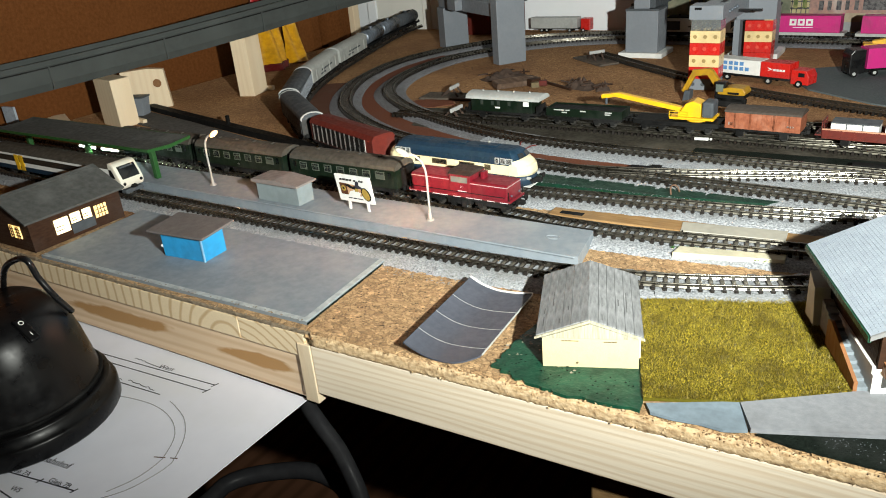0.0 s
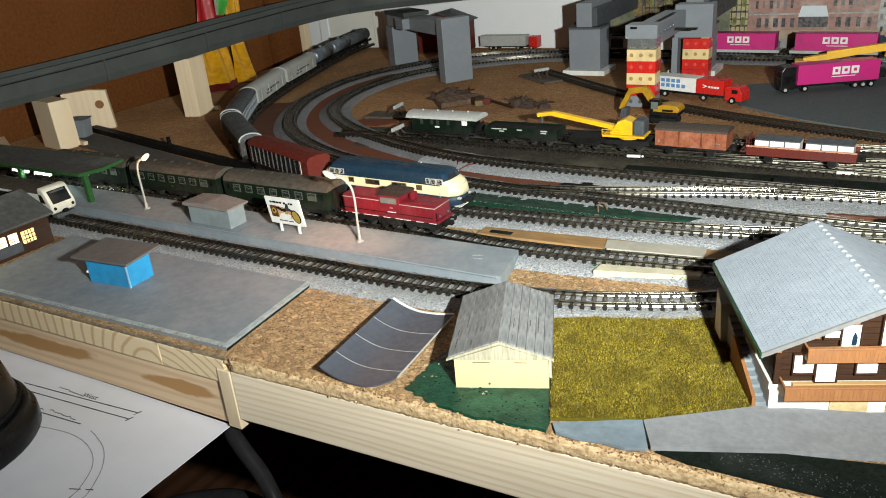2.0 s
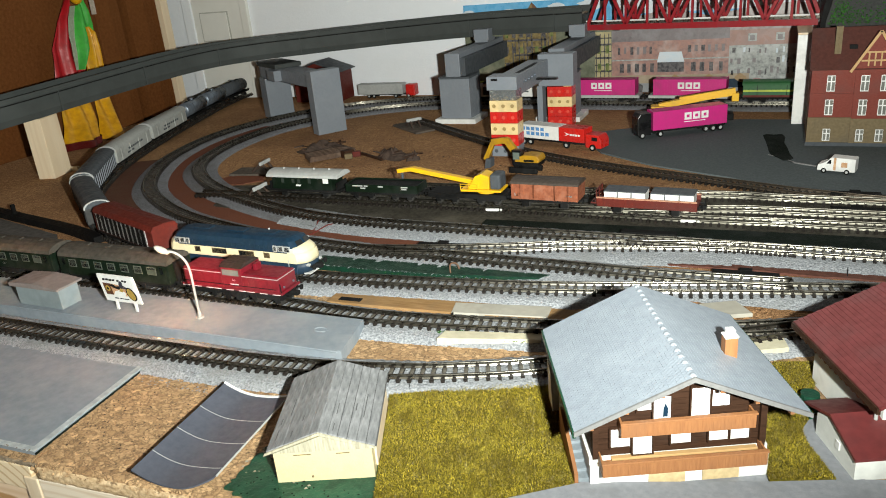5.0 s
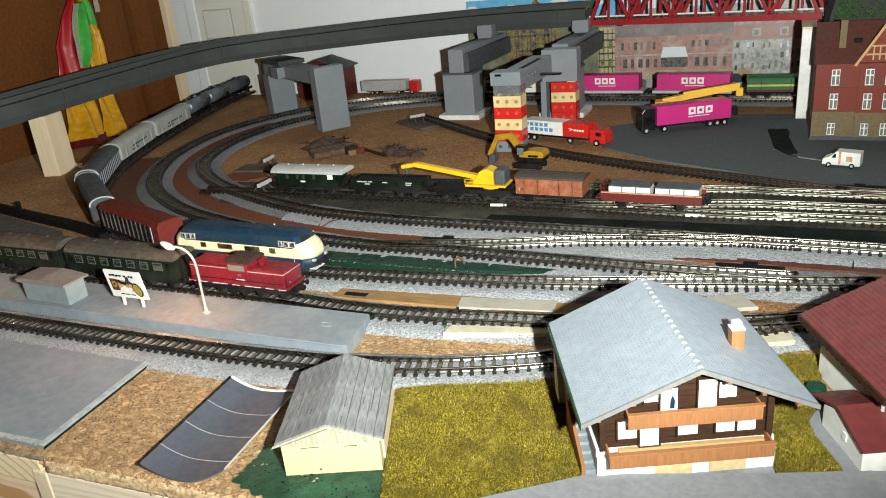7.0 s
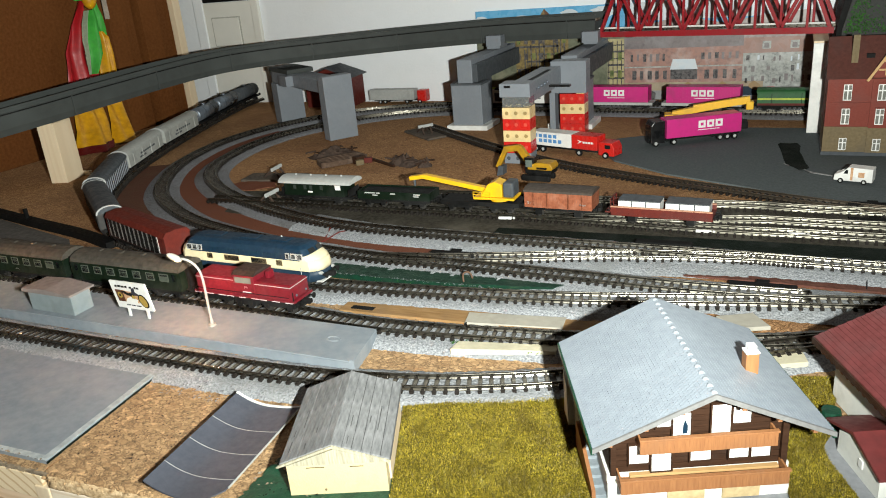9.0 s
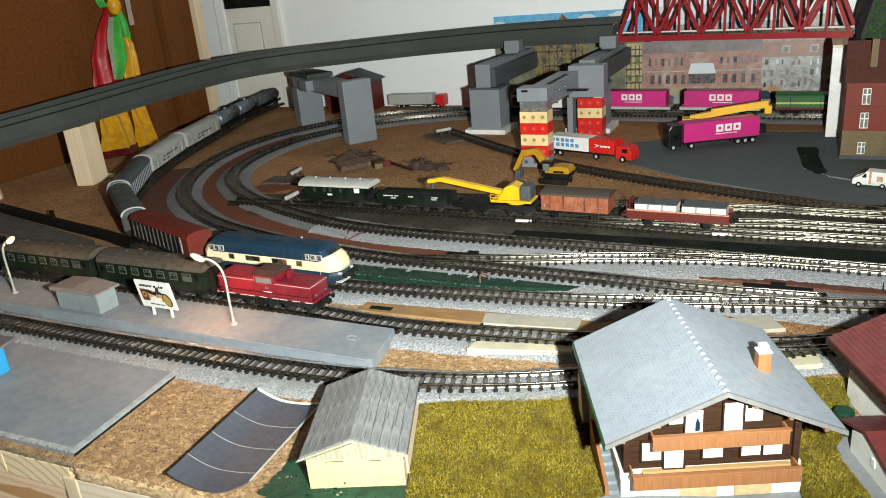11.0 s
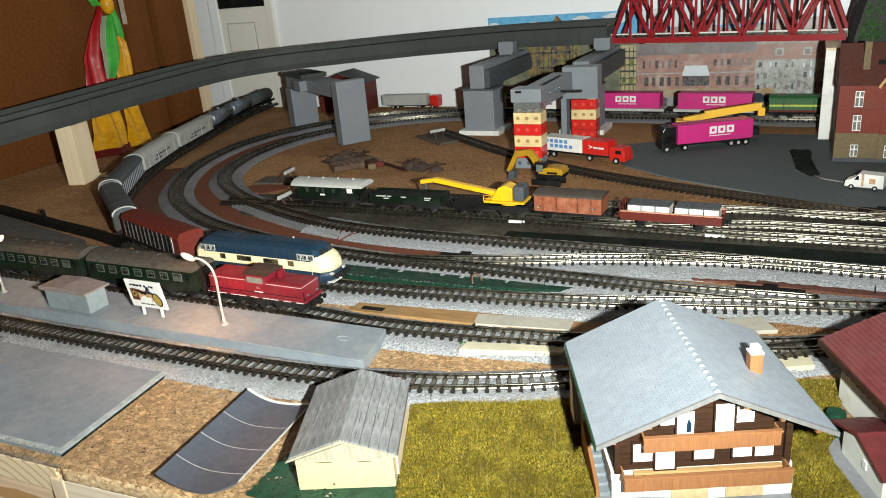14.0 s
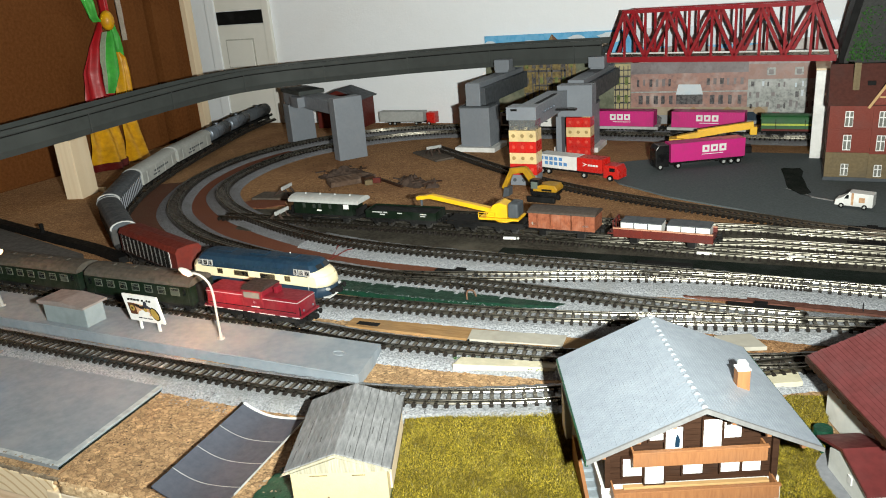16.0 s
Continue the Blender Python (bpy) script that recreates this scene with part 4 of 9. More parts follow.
for s in (-1, 1):
    bm = prism([(0, ROOFH), (s * HALF, EAVE), (s * HALF, EAVE + 0.0013), (0, ROOFH + 0.0013)], RY0, RY1, "y")
    part("roof_slope", bm, M_SLATE, chalet, "smooth grey roof")
    # shingle courses
    n, across = 30, 46
    m = Matrix.Translation((s * HALF / 2, (RY0 + RY1) / 2, (ROOFH + EAVE) / 2 + 0.0013)) @ Matrix.Rotation(s * math.atan(k), 4, "Y")
    L = HALF / math.cos(math.atan(k))
    bm = bmesh.new()
    for i in range(n):
        low, high = (-L / 2 + L * i / n, -L / 2 + L * (i + 1.0) / n)[:: -s]
        for j in range(across):
            y0 = -0.0327 + 0.0654 * (j + 0.5 * (i % 2)) / (across + 0.5)
            y1 = y0 + 0.0654 / (across + 0.5) * 0.97
            mid = (y0 + y1) / 2
            tip = low + (high - low) * -0.12
            a, b, c, d, e = [bm.verts.new(v) for v in ((high, y0, 0.00004), (high, y1, 0.00004), (low, y1, 0.00010), (tip, mid, 0.00018), (low, y0, 0.00010))]
            bm.faces.new((a, b, c, d, e))
            f, g, h = [bm.verts.new(v) for v in ((low, y1, 0.0), (tip, mid, 0.0), (low, y0, 0.0))]
            bm.faces.new((c, f, g, d))
            bm.faces.new((d, g, h, e))
    sh = part("shingles", bm, M_SLATE, chalet, "grey moulded shingles", kind="stuff")
    sh.matrix_local = m
first = None
for i in range(18):
    m = Matrix.Translation((0, RY0 + 0.0012 + 0.0037 * i, ROOFH + 0.0008)) @ Matrix.Rotation(radians(6), 4, "X")
    if first is None:
        bm = ball((0, 0, 0), 0.0011, n=10, squash=(1.0, 1.25, 0.75))
        first = part("ridge_cap", bm, mat("pale_ridge", (0.34, 0.38, 0.43), rough=0.35), chalet, "pale rounded ridge cap", smooth=True)
        first.matrix_local = m
    else:
        again(first, chalet, m)
part("bargeboard", prism([(-HALF - 0.0003, EAVE - 0.0002), (0, ROOFH - 0.0002), (HALF + 0.0003, EAVE - 0.0002), (HALF + 0.0003, EAVE + 0.0013), (0, ROOFH + 0.0014), (-HALF - 0.0003, EAVE + 0.0013)], RY0 - 0.0008, RY0 - 0.0001, "y"), mat("grey_barge", (0.2, 0.2, 0.2), rough=0.45), chalet, "grey bargeboard")
part("eave_trim", box(-HALF - 0.0006, -HALF + 0.0004, RY0, RY1, EAVE - 0.001, EAVE + 0.001), M_GREENPAINT, chalet, "green eave edge")
part("eave_trim", box(HALF - 0.0004, HALF + 0.0006, RY0, RY1, EAVE - 0.001, EAVE + 0.001), M_GREENPAINT, chalet, "green eave edge")
first = None
for s in (-1, 1):
    for u in (0.25, 0.55, 0.85):
        o = box(-0.0006, 0.0006, RY0 + 0.0006, 0.0040, -0.0016, -0.0002)
        o = part("purlin", o, M_BALCONY, chalet, "brown purlin end")
        o.matrix_local = Matrix.Translation((s * HALF * u, 0, ROOFH - k * HALF * u))
chim = part("chimney", box(0.0180, 0.0221, 0.018, 0.0218, 0.030, 0.0398, 0.0002), M_BALCONY, chalet, "orange brick chimney")
part("chimney_cap", box(0.0178, 0.0223, 0.0178, 0.0220, 0.0398, 0.0406, 0.0003), M_WHITE, chim, "white cap")
part("chimney_pot", box(0.0187, 0.0214, 0.0185, 0.0213, 0.0406, 0.0426, 0.0003), M_WHITE, chim)
M_SHUT = mat("window_white", (0.8, 0.8, 0.78), (0.75, 0.75, 0.73), rough=0.5, scale=300)
for x0, x1, z0, z1 in ((-0.0140, -0.0098, 0.0263, 0.0288), (-0.0090, -0.0038, 0.0226, 0.0308), (0.0026, 0.0082, 0.0226, 0.0328), (0.0087, 0.0142, 0.0258, 0.0316), (-0.0222, -0.0163, 0.0136, 0.0202), (-0.0153, -0.0094, 0.0103, 0.0172), (-0.0034, 0.0027, 0.0133, 0.0176), (0.0084, 0.0142, 0.0133, 0.0172), (0.0151, 0.0208, 0.0132, 0.0172)):
    win = part("window", box(x0, x1, 0.0026, 0.0034, z0, z1, 0.0001), M_SHUT, chalet, "bright white window")
    part("window_frame", box(x0 - 0.0005, x1 + 0.0005, 0.0023, 0.0034, z0 - 0.0006, z0 - 0.00005), M_TIMBER, win)
    part("window_frame", box(x0 - 0.0005, x1 + 0.0005, 0.0023, 0.0034, z1 + 0.00005, z1 + 0.0005), M_TIMBER, win)
    for xa in (x0 - 0.0006, x1 + 0.0001):
        part("window_frame", box(xa, xa + 0.0005, 0.0023, 0.0034, z0, z1), M_TIMBER, win)
part("shutter_mark", prism([(-0.0062, 0.0236), (-0.0048, 0.0236), (-0.0047, 0.0265), (-0.0055, 0.0283), (-0.0061, 0.0265)], 0.0023, 0.0025, "y"), M_DBLUE, chalet, "small blue mark")


def balcony(t, x0, x1, z, depth, rail):
    b = part("balcony", box(x0, x1, -depth, 0.0033, z, z + 0.0010, 0.0001), M_BALCONY, t, "orange-brown wooden balcony")
    part("balustrade", box(x0, x1, -depth - 0.0006, -depth, z - 0.0003, z + rail, 0.0001), M_BALCONY, b)
    for x in (x0, x1 - 0.0006):
        part("side_rail", box(x, x + 0.0006, -depth, 0.0033, z + 0.0010, z + rail), M_BALCONY, b)
    n = round((x1 - x0) / 0.0011)
    for i in range(n):
        xa = x0 + (x1 - x0) * (i + 0.2) / n
        part("baluster", box(xa, xa + 0.0006, -depth - 0.00068, -depth - 0.0006, z, z + rail - 0.0007), M_BALCONY, b)
    part("handrail", box(x0 - 0.0003, x1 + 0.0003, -depth - 0.0012, -depth + 0.0004, z + rail, z + rail + 0.0006, 0.0001), M_BALCONY, b)


balcony(chalet, -0.0200, 0.0210, 0.0200, 0.0010, 0.0046)
balcony(chalet, -0.0262, 0.0245, 0.0075, 0.0030, 0.0044)
part("bench", box(-0.0222, 0.0235, 0.0016, 0.0034, 0.0085, 0.0100, 0.0001), M_FACHWERK, chalet, "pale wooden bench along the wall")
part("post", box(0.0240, 0.0258, 0.0022, 0.0034, 0.0098, 0.0285), M_TIMBER, chalet)
part("post", box(-0.0280, -0.0264, 0.0022, 0.0034, 0.0098, 0.0275), M_TIMBER, chalet)
M_YWIN = mat("yellow_panel", (0.62, 0.48, 0.27), rough=0.5)
for x in (-0.0105, 0.0065):
    part("cellar_door", box(x, x + 0.0115, 0.0014, 0.0021, -0.0006, 0.0046), M_YWIN, chalet, "yellowish cellar door")
stairs = part("staircase", prism([(0.004, 0.0), (0.044, 0.0), (0.044, 0.0120)], -0.0322, -0.0287, "x"), M_ROAD, chalet, "grey outside staircase with an orange side wall")
first = None
for i in range(11):
    m = Matrix.Translation((0, 0.0036 * i, 0.0010 * i))
    if first is None:
        first = part("step", box(-0.0324, -0.0288, 0.004, 0.0080, 0.0, 0.0016, 0.0001), mat("step_blue", (0.25, 0.29, 0.32), rough=0.5), stairs)
    else:
        again(first, stairs, m)
part("stair_wall", prism([(0.003, 0.0), (0.032, 0.0), (0.032, 0.0105), (0.029, 0.0115), (0.003, 0.0042)], -0.0338, -0.0326, "x"), M_BALCONY, chalet, "orange-brown stair side")
part("stair_wall", prism([(0.044, 0.0), (0.054, 0.0), (0.054, 0.0185), (0.047, 0.0150)], -0.0345, -0.0290, "x"), M_PLASTER, chalet, "white end wall")

# farmhouse with red roof
farm = thing("farmhouse", "white farmhouse with a dark red tiled roof", "house", pose(0.0803, 0.3248, 0.0012, 0, 0, 23.5))
part("wall", box(0.0066, 0.055, 0.005, 0.05, 0, 0.0178), M_PLASTER, farm, "white plastered wall")
part("timber_band", box(0.0062, 0.055, 0.0046, 0.0504, 0.0178, 0.0245), M_BALCONY, farm, "brown boarded band under the eave")
part("roof_slope", prism([(0.0, 0.0222), (0.032, 0.0355), (0.032, 0.0368), (0.0, 0.0235)], -0.003, 0.0552, "y"), M_TILE, farm, "dark red tiled roof")
part("roof_slope", prism([(0.064, 0.0222), (0.032, 0.0355), (0.032, 0.0368), (0.064, 0.0235)], -0.003, 0.0552, "y"), M_TILE, farm)
part("gable", prism([(0.0060, 0.0225), (0.055, 0.0225), (0.032, 0.0345)], 0.0052, 0.0498, "y"), M_BALCONY, farm, "wooden gable")
part("eave_board", box(-0.0006, 0.0006, -0.003, 0.0552, 0.0212, 0.0234), M_TIMBER, farm, "dark eave board")
first = None
for i in range(15):
    m = Matrix.Translation((0.0028, 0.002 + 0.0036 * i, 0.0216)) @ Matrix.Rotation(radians(-22.6), 4, "Y")
    if first is None:
        first = part("rafter", box(-0.003, 0.003, -0.0006, 0.0006, -0.0008, 0.0004), M_BALCONY, farm, "orange-brown rafter end")
        first.matrix_local = m
    else:
        again(first, farm, m)
bm = bmesh.new()
for i in range(20):
    for j in range(37):
        x0, y0 = i * 0.0016, -0.0028 + 0.00155 * (j + 0.5 * (i % 2))
        za, zb = 0.0236 + x0 * 0.4156, 0.0236 + (x0 + 0.00155) * 0.4156
        a, b, c, d = [bm.verts.new(v) for v in ((x0, y0, za + 0.0002), (x0, y0 + 0.0014, za + 0.0002), (x0 + 0.00158, y0 + 0.0014, zb + 0.00006), (x0 + 0.00158, y0, zb + 0.00006))]
        bm.faces.new((a, b, c, d))
        bm.faces.new((a, b, bm.verts.new((x0, y0 + 0.0014, za)), bm.verts.new((x0, y0, za))))
part("tiles", bm, M_TILE, farm, "dark red moulded tiles", kind="stuff")
annex = part("annex", prism([(-0.0064, 0), (0.0185, 0), (0.0185, 0.0085), (0.0088, 0.0128), (-0.0064, 0.0088)], -0.0069, 0.04, "x"), M_PLASTER, farm, "white annex with a low red gabled roof")
part("annex_roof", prism([(-0.0082, 0.0083), (0.0088, 0.0134), (0.0255, 0.0078), (0.0255, 0.0087), (0.0088, 0.0145), (-0.0082, 0.0094)], -0.0082, 0.042, "x"), M_TILE, annex, "dark red roof")
part("annex_window", box(-0.0073, -0.0069, 0.0030, 0.0052, 0.0045, 0.0072), M_SHUT, annex)
part("water_butt", rod((-0.0022, 0.0335, 0), (-0.0022, 0.0335, 0.0062), 0.0038, 0.0032), M_GREENPAINT, farm, "dark green tub", smooth=False)
part("gutter_pipe", rod((0.0048, 0.0056, 0.001), (0.0048, 0.0056, 0.0215), 0.0006), M_LGREY, farm)

M_GREYROOF = mat("grey_roof_card", (0.085, 0.088, 0.085), (0.058, 0.06, 0.058), rough=0.78, scale=350, wear=(0.13, 0.135, 0.13))
# station building with lit windows
station = thing("station_building", "dark brown wooden station building with warm lit windows", "building", pose(-0.4205, 0.2455, 0.0006))
gable_house(station, 0.046, 0.057, 0.0185, 0.0290, 0.0028, M_TIMBER, M_GREYROOF)
for x in (0.0060, 0.0120):
    w_ob = part("window", box(x - 0.0023, x + 0.0023, -0.0006, -0.0001, 0.0070, 0.0142), M_WARMWIN, station, "lit amber window")
    for z in (0.0088, 0.0106, 0.0124):
        part("glazing_bar", box(x - 0.0023, x + 0.0023, -0.0009, -0.0006, z - 0.00022, z + 0.00022), M_TIMBER, w_ob)
    for dx in (-0.0008, 0.0008):
        part("glazing_bar", box(x + dx - 0.00022, x + dx + 0.00022, -0.0009, -0.0006, 0.0070, 0.0142), M_TIMBER, w_ob)
for y, w, z0, z1, mm in ((0.0183, 0.0085, 0.0050, 0.0135, M_WARMGLOW), (0.0270, 0.0060, 0.0082, 0.0138, M_WARMGLOW), (0.0342, 0.0052, 0.0080, 0.0138, M_WARMGLOW), (0.0430, 0.0078, 0.0058, 0.0130, M_WARMWIN)):
    w_ob = part("window", box(0.0231, 0.0236, y - w / 2, y + w / 2, z0, z1), mm, station, "brightly lit window")
    if mm is M_WARMWIN:
        for i in range(1, 4):
            part("glazing_bar", box(0.0236, 0.0239, y - w / 2 + w * i / 4 - 0.00018, y - w / 2 + w * i / 4 + 0.00018, z0, z1), M_TIMBER, w_ob)
        for i in range(1, 3):
            part("glazing_bar", box(0.0236, 0.0239, y - w / 2, y + w / 2, z0 + (z1 - z0) * i / 3 - 0.00018, z0 + (z1 - z0) * i / 3 + 0.00018), M_TIMBER, w_ob)
    else:
        for i in range(1, 3):
            part("glazing_bar", box(0.0236, 0.0239, y - w / 2, y + w * 0.1, z0 + (z1 - z0) * i / 4 - 0.00018, z0 + (z1 - z0) * i / 4 + 0.00018), M_TIMBER, w_ob)
part("door", box(0.0231, 0.0235, 0.0235, 0.0380, 0.0020, 0.0078), M_GREYD, station, "grey double door")
first = None
for i in range(5):
    for s in (-1, 1):
        slope = math.atan2(0.015, 0.023)
        bm = box(-0.0002, 0.0002, -0.0028, 0.0598, 0, 0.0004)
        o = part("roof_batten", bm, M_GREYROOF, station)
        u = 0.1 + 0.2 * i
        o.matrix_local = Matrix.Translation((s * 0.0258 * u, 0, 0.0302 - 0.0132 * u))

# blue kiosk
kiosk = thing("kiosk", "bright blue kiosk with a brown-grey lean-to roof", "kiosk", pose(-0.3065, 0.2800, 0.0020, 0, 0, 5))
part("wall", box(-0.0138, 0.0142, -0.0078, -0.0070, 0, 0.0140, 0.0001), M_BLUE, kiosk, "bright blue front wall")
part("wall", box(0.0134, 0.0142, -0.0070, 0.0078, 0, 0.0140, 0.0001), M_BLUE, kiosk, "bright blue side wall")
part("corner_trim", box(0.0138, 0.0146, -0.0082, -0.0074, 0, 0.0142), mat("pale_blue_edge", (0.25, 0.5, 0.75), rough=0.4), kiosk, "pale corner edge")
part("inner_wall", box(-0.0126, 0.0134, -0.0070, 0.0072, 0, 0.0135), M_BLACKM, kiosk, "black inner box")
rf = part("roof", box(-0.0205, 0.0185, -0.0105, 0.013, 0, 0.0012, 0.0003), mat("brown_card", (0.15, 0.132, 0.128), (0.12, 0.105, 0.1), rough=0.7, scale=400, bump=0.0001), kiosk, "flat brown-grey roof")
rf.matrix_local = Matrix.Translation((0, 0, 0.0138)) @ Matrix.Rotation(radians(3), 4, "X")
part("lamp_globe", ball((-0.0145, -0.0075, 0.0055), 0.0008), M_WHITE, kiosk, smooth=True)

# grey platform hut
hut = thing("platform_hut", "small grey hut with a low brown-grey roof on the platform", "hut", pose(-0.3070, 0.3495, 0.0066, 0, 0, -1))
part("wall", box(-0.0165, 0.0165, -0.0062, 0.0062, 0, 0.0118, 0.0003), mat("hut_grey", (0.23, 0.275, 0.29), (0.2, 0.24, 0.255), rough=0.5, scale=200), hut)
hr = prism([(-0.0182, 0.0113), (0.0182, 0.0113), (0.0182, 0.0124), (0.0, 0.0142), (-0.0182, 0.0132)], -0.0082, 0.0082, "y")
part("roof", hr, mat("hut_roof", (0.24, 0.2, 0.19), (0.2, 0.17, 0.16), rough=0.6, scale=300), hut, "brown-grey roof")
part("edge_shadow", box(-0.0168, -0.0165, -0.0058, 0.0058, 0.0005, 0.011), M_BLACKM, hut)

# billboard
bill = thing("billboard", "white advertising board on two legs with a motorcycle poster", "billboard", pose(-0.2532, 0.3512, 0.0066, 0, 0, -1))
for x in (-0.0065, 0.0065):
    part("leg", box(x - 0.0007, x + 0.0007, -0.0004, 0.0004, 0, 0.0068), M_WHITE, bill)
face = part("board", box(-0.0122, 0.0122, -0.0005, 0.0005, 0.0, 0.0162, 0.0001), M_WHITE, bill, "white printed board")
face.matrix_local = Matrix.Translation((0, -0.0005, 0.0050)) @ Matrix.Rotation(radians(9), 4, "X")
M_PRINTB, M_PRINTT, M_PRINTY = mat("print_brown", (0.1, 0.035, 0.015), rough=0.6), mat("print_tan", (0.62, 0.4, 0.24), (0.4, 0.2, 0.1), rough=0.6, scale=350), mat("print_gold", (0.42, 0.28, 0.06), rough=0.6)


def advert(outline, layer, material, name="picture"):
    part(name, prism(outline, -0.00056 - 0.00004 * layer, -0.0005, "y"), material, face)


def disc(cx, cz, rx, rz, lean=0.0, n=20):
    return [(cx + rx * math.cos(2 * math.pi * i / n) + lean * math.sin(2 * math.pi * i / n), cz + rz * math.sin(2 * math.pi * i / n)) for i in range(n)]


advert([(-0.0100, 0.0042), (-0.0050, 0.0042), (-0.0050, 0.0112), (-0.0100, 0.0112)], 1, M_PRINTB)
advert([(-0.0050, 0.0042), (0.0045, 0.0042), (0.0045, 0.0102), (-0.0050, 0.0112)], 1, M_PRINTT)
advert([(-0.0050, 0.0042), (0.0030, 0.0042), (0.0040, 0.0062), (0.0006, 0.0078), (-0.0032, 0.0066)], 2, M_WHITE)
advert(disc(-0.0076, 0.0080, 0.0016, 0.0018), 2, M_PRINTY, "wheel_print")
advert(disc(-0.0076, 0.0080, 0.0007, 0.0008), 3, M_BLACKM, "wheel_print")
advert([(-0.0062, 0.0103), (-0.0035, 0.0110), (-0.0010, 0.0098), (0.0018, 0.0104), (0.0030, 0.0090), (0.0012, 0.0078), (-0.0030, 0.0086)], 3, M_BLACKM)
advert([(0.0008, 0.0096), (0.0020, 0.0128), (0.0032, 0.0134), (0.0040, 0.0124), (0.0036, 0.0108), (0.0060, 0.0094), (0.0052, 0.0086), (0.0028, 0.0090)], 4, M_INK)
advert([(0.0000, 0.0070), (0.0022, 0.0066), (0.0030, 0.0082), (0.0014, 0.0090)], 5, M_PRINTY)
advert(disc(0.0076, 0.0058, 0.0029, 0.0040, -0.0008), 5, M_BLACKM, "wheel_print")
advert(disc(0.0076, 0.0058, 0.0023, 0.0034, -0.0007), 6, M_PRINTY, "wheel_print")
for i, (x0, x1) in enumerate(((-0.0092, -0.0078), (-0.0075, -0.0052), (-0.0048, -0.0030), (-0.0026, -0.0008), (0.0006, 0.0022), (0.0040, 0.0052), (0.0056, 0.0072))):
    advert([(x0, 0.0128 + 0.0003 * (i % 2)), (x1, 0.0128), (x1 + 0.0003, 0.0140 + 0.0002 * (i % 2)), (x0 + 0.0003, 0.0139)], 1, M_BLACKM, "lettering_bar")
for x0, x1 in ((-0.0055, -0.0028), (-0.0022, 0.0006), (0.0012, 0.0045)):
    advert([(x0, 0.0020), (x1, 0.0020), (x1, 0.0026), (x0, 0.0026)], 1, M_INK, "lettering_bar")


# platform lamps
def platform_lamp(x, y, h, reach, turn, lit, label):
    t = thing("street_lamp", label, "lamp", pose(x, y, 0.0066, 0, 0, turn), group="lamps on the platform")
    part("base", rod((0, 0, 0), (0, 0, 0.0009), 0.0020, 0.0018, 14), M_LAMPPOST, t)
    part("collar", rod((0, 0, 0.0009), (0, 0, 0.0035), 0.0010, 0.0008, 10), M_LAMPPOST, t)
    line = [Vector((0, 0, 0.003)), Vector((0, 0, h * 0.35)), Vector((0, 0, h * 0.68)), Vector((reach * 0.12, 0, h * 0.85)), Vector((reach * 0.45, 0, h * 0.965)), Vector((reach * 0.8, 0, h))]
    pts = glide(line, 0.002)
    bm = tube(pts, 0.00062, 10)
    part("pole", bm, M_LAMPPOST, t, smooth=True)
    hd = part("head", ball((0, 0, 0), 0.0021, squash=(1.9, 0.95, 0.7)), M_BULB if lit == 2 else M_LAMPOFF, t, "lit lamp head" if lit == 2 else "pale lamp head", smooth=True)
    hd.matrix_local = Matrix.Translation((reach, 0, h + 0.0008)) @ Matrix.Rotation(radians(-32), 4, "Y")
    if lit:
        l = lamp("lamp_glow", "POINT", 0.15 if lit == 1 else 0.03, (1.0, 0.48, 0.25), Matrix.Translation((0, 0, 0)), radius=0.0012)
        l.matrix_world = t.matrix_world @ Matrix.Translation((reach * 0.96, 0, h - 0.0032))
    return t


platform_lamp(-0.2078, 0.3532, 0.0364, 0.0112, 205, 1, "pale grey curved platform lamp over the billboard")
platform_lamp(-0.3728, 0.3521, 0.0335, 0.0105, 0, 2, "lit pale grey platform lamp")

# platform canopy
canopy = thing("platform_canopy", "long green platform canopy with dark grey roof and lit tubes", "canopy", pose(-0.4955, 0.3490, 0.0066))
part("roof", prism([(-0.0165, 0.0248), (0, 0.0236), (0.0165, 0.0248), (0.0165, 0.0262), (0, 0.025), (-0.0165, 0.0262)], -0.092, 0.092, "x"), M_GREYROOF, canopy, "dark grey roof")
for y in (-0.0169, 0.0165):
    part("fascia", box(-0.0922, 0.0922, y, y + 0.0004, 0.0244, 0.0263), M_CANOPY, canopy, "green fascia")
part("fascia", prism([(-0.0165, 0.0244), (0, 0.0228), (0.0165, 0.0244), (0.0165, 0.0262), (0, 0.025), (-0.0165, 0.0262)], 0.092, 0.0926, "x"), M_CANOPY, canopy)
for x in (-0.075, 0.0, 0.072):
    c = part("column", box(x - 0.0018, x + 0.0018, -0.0016, 0.0016, 0, 0.0238, 0.0003), M_CANOPY, canopy, "green column")
    part("bracket", prism([(-0.013, 0.0236), (0, 0.0175), (0.013, 0.0236)], x - 0.001, x + 0.001, "x"), M_CANOPY, c)
M_TUBE = mat("lit_tube", (0.8, 0.9, 0.8), rough=0.4, emit=(0.8, 1.0, 0.85), power=110.0)
for x in (-0.0145, 0.0115):
    tube_lamp = part("tube_lamp", rod((x, 0.003, 0.0138), (x + 0.0180, 0.003, 0.0138), 0.0007, n=8), M_TUBE, canopy, "lit tube lamp", smooth=True)
    for u in (0.003, 0.016):
        part("hanger", bar((x + u, 0.003, 0.0142), (x + u, 0.003, 0.0240), 0.0004, 0.0004), M_CANOPY, tube_lamp)

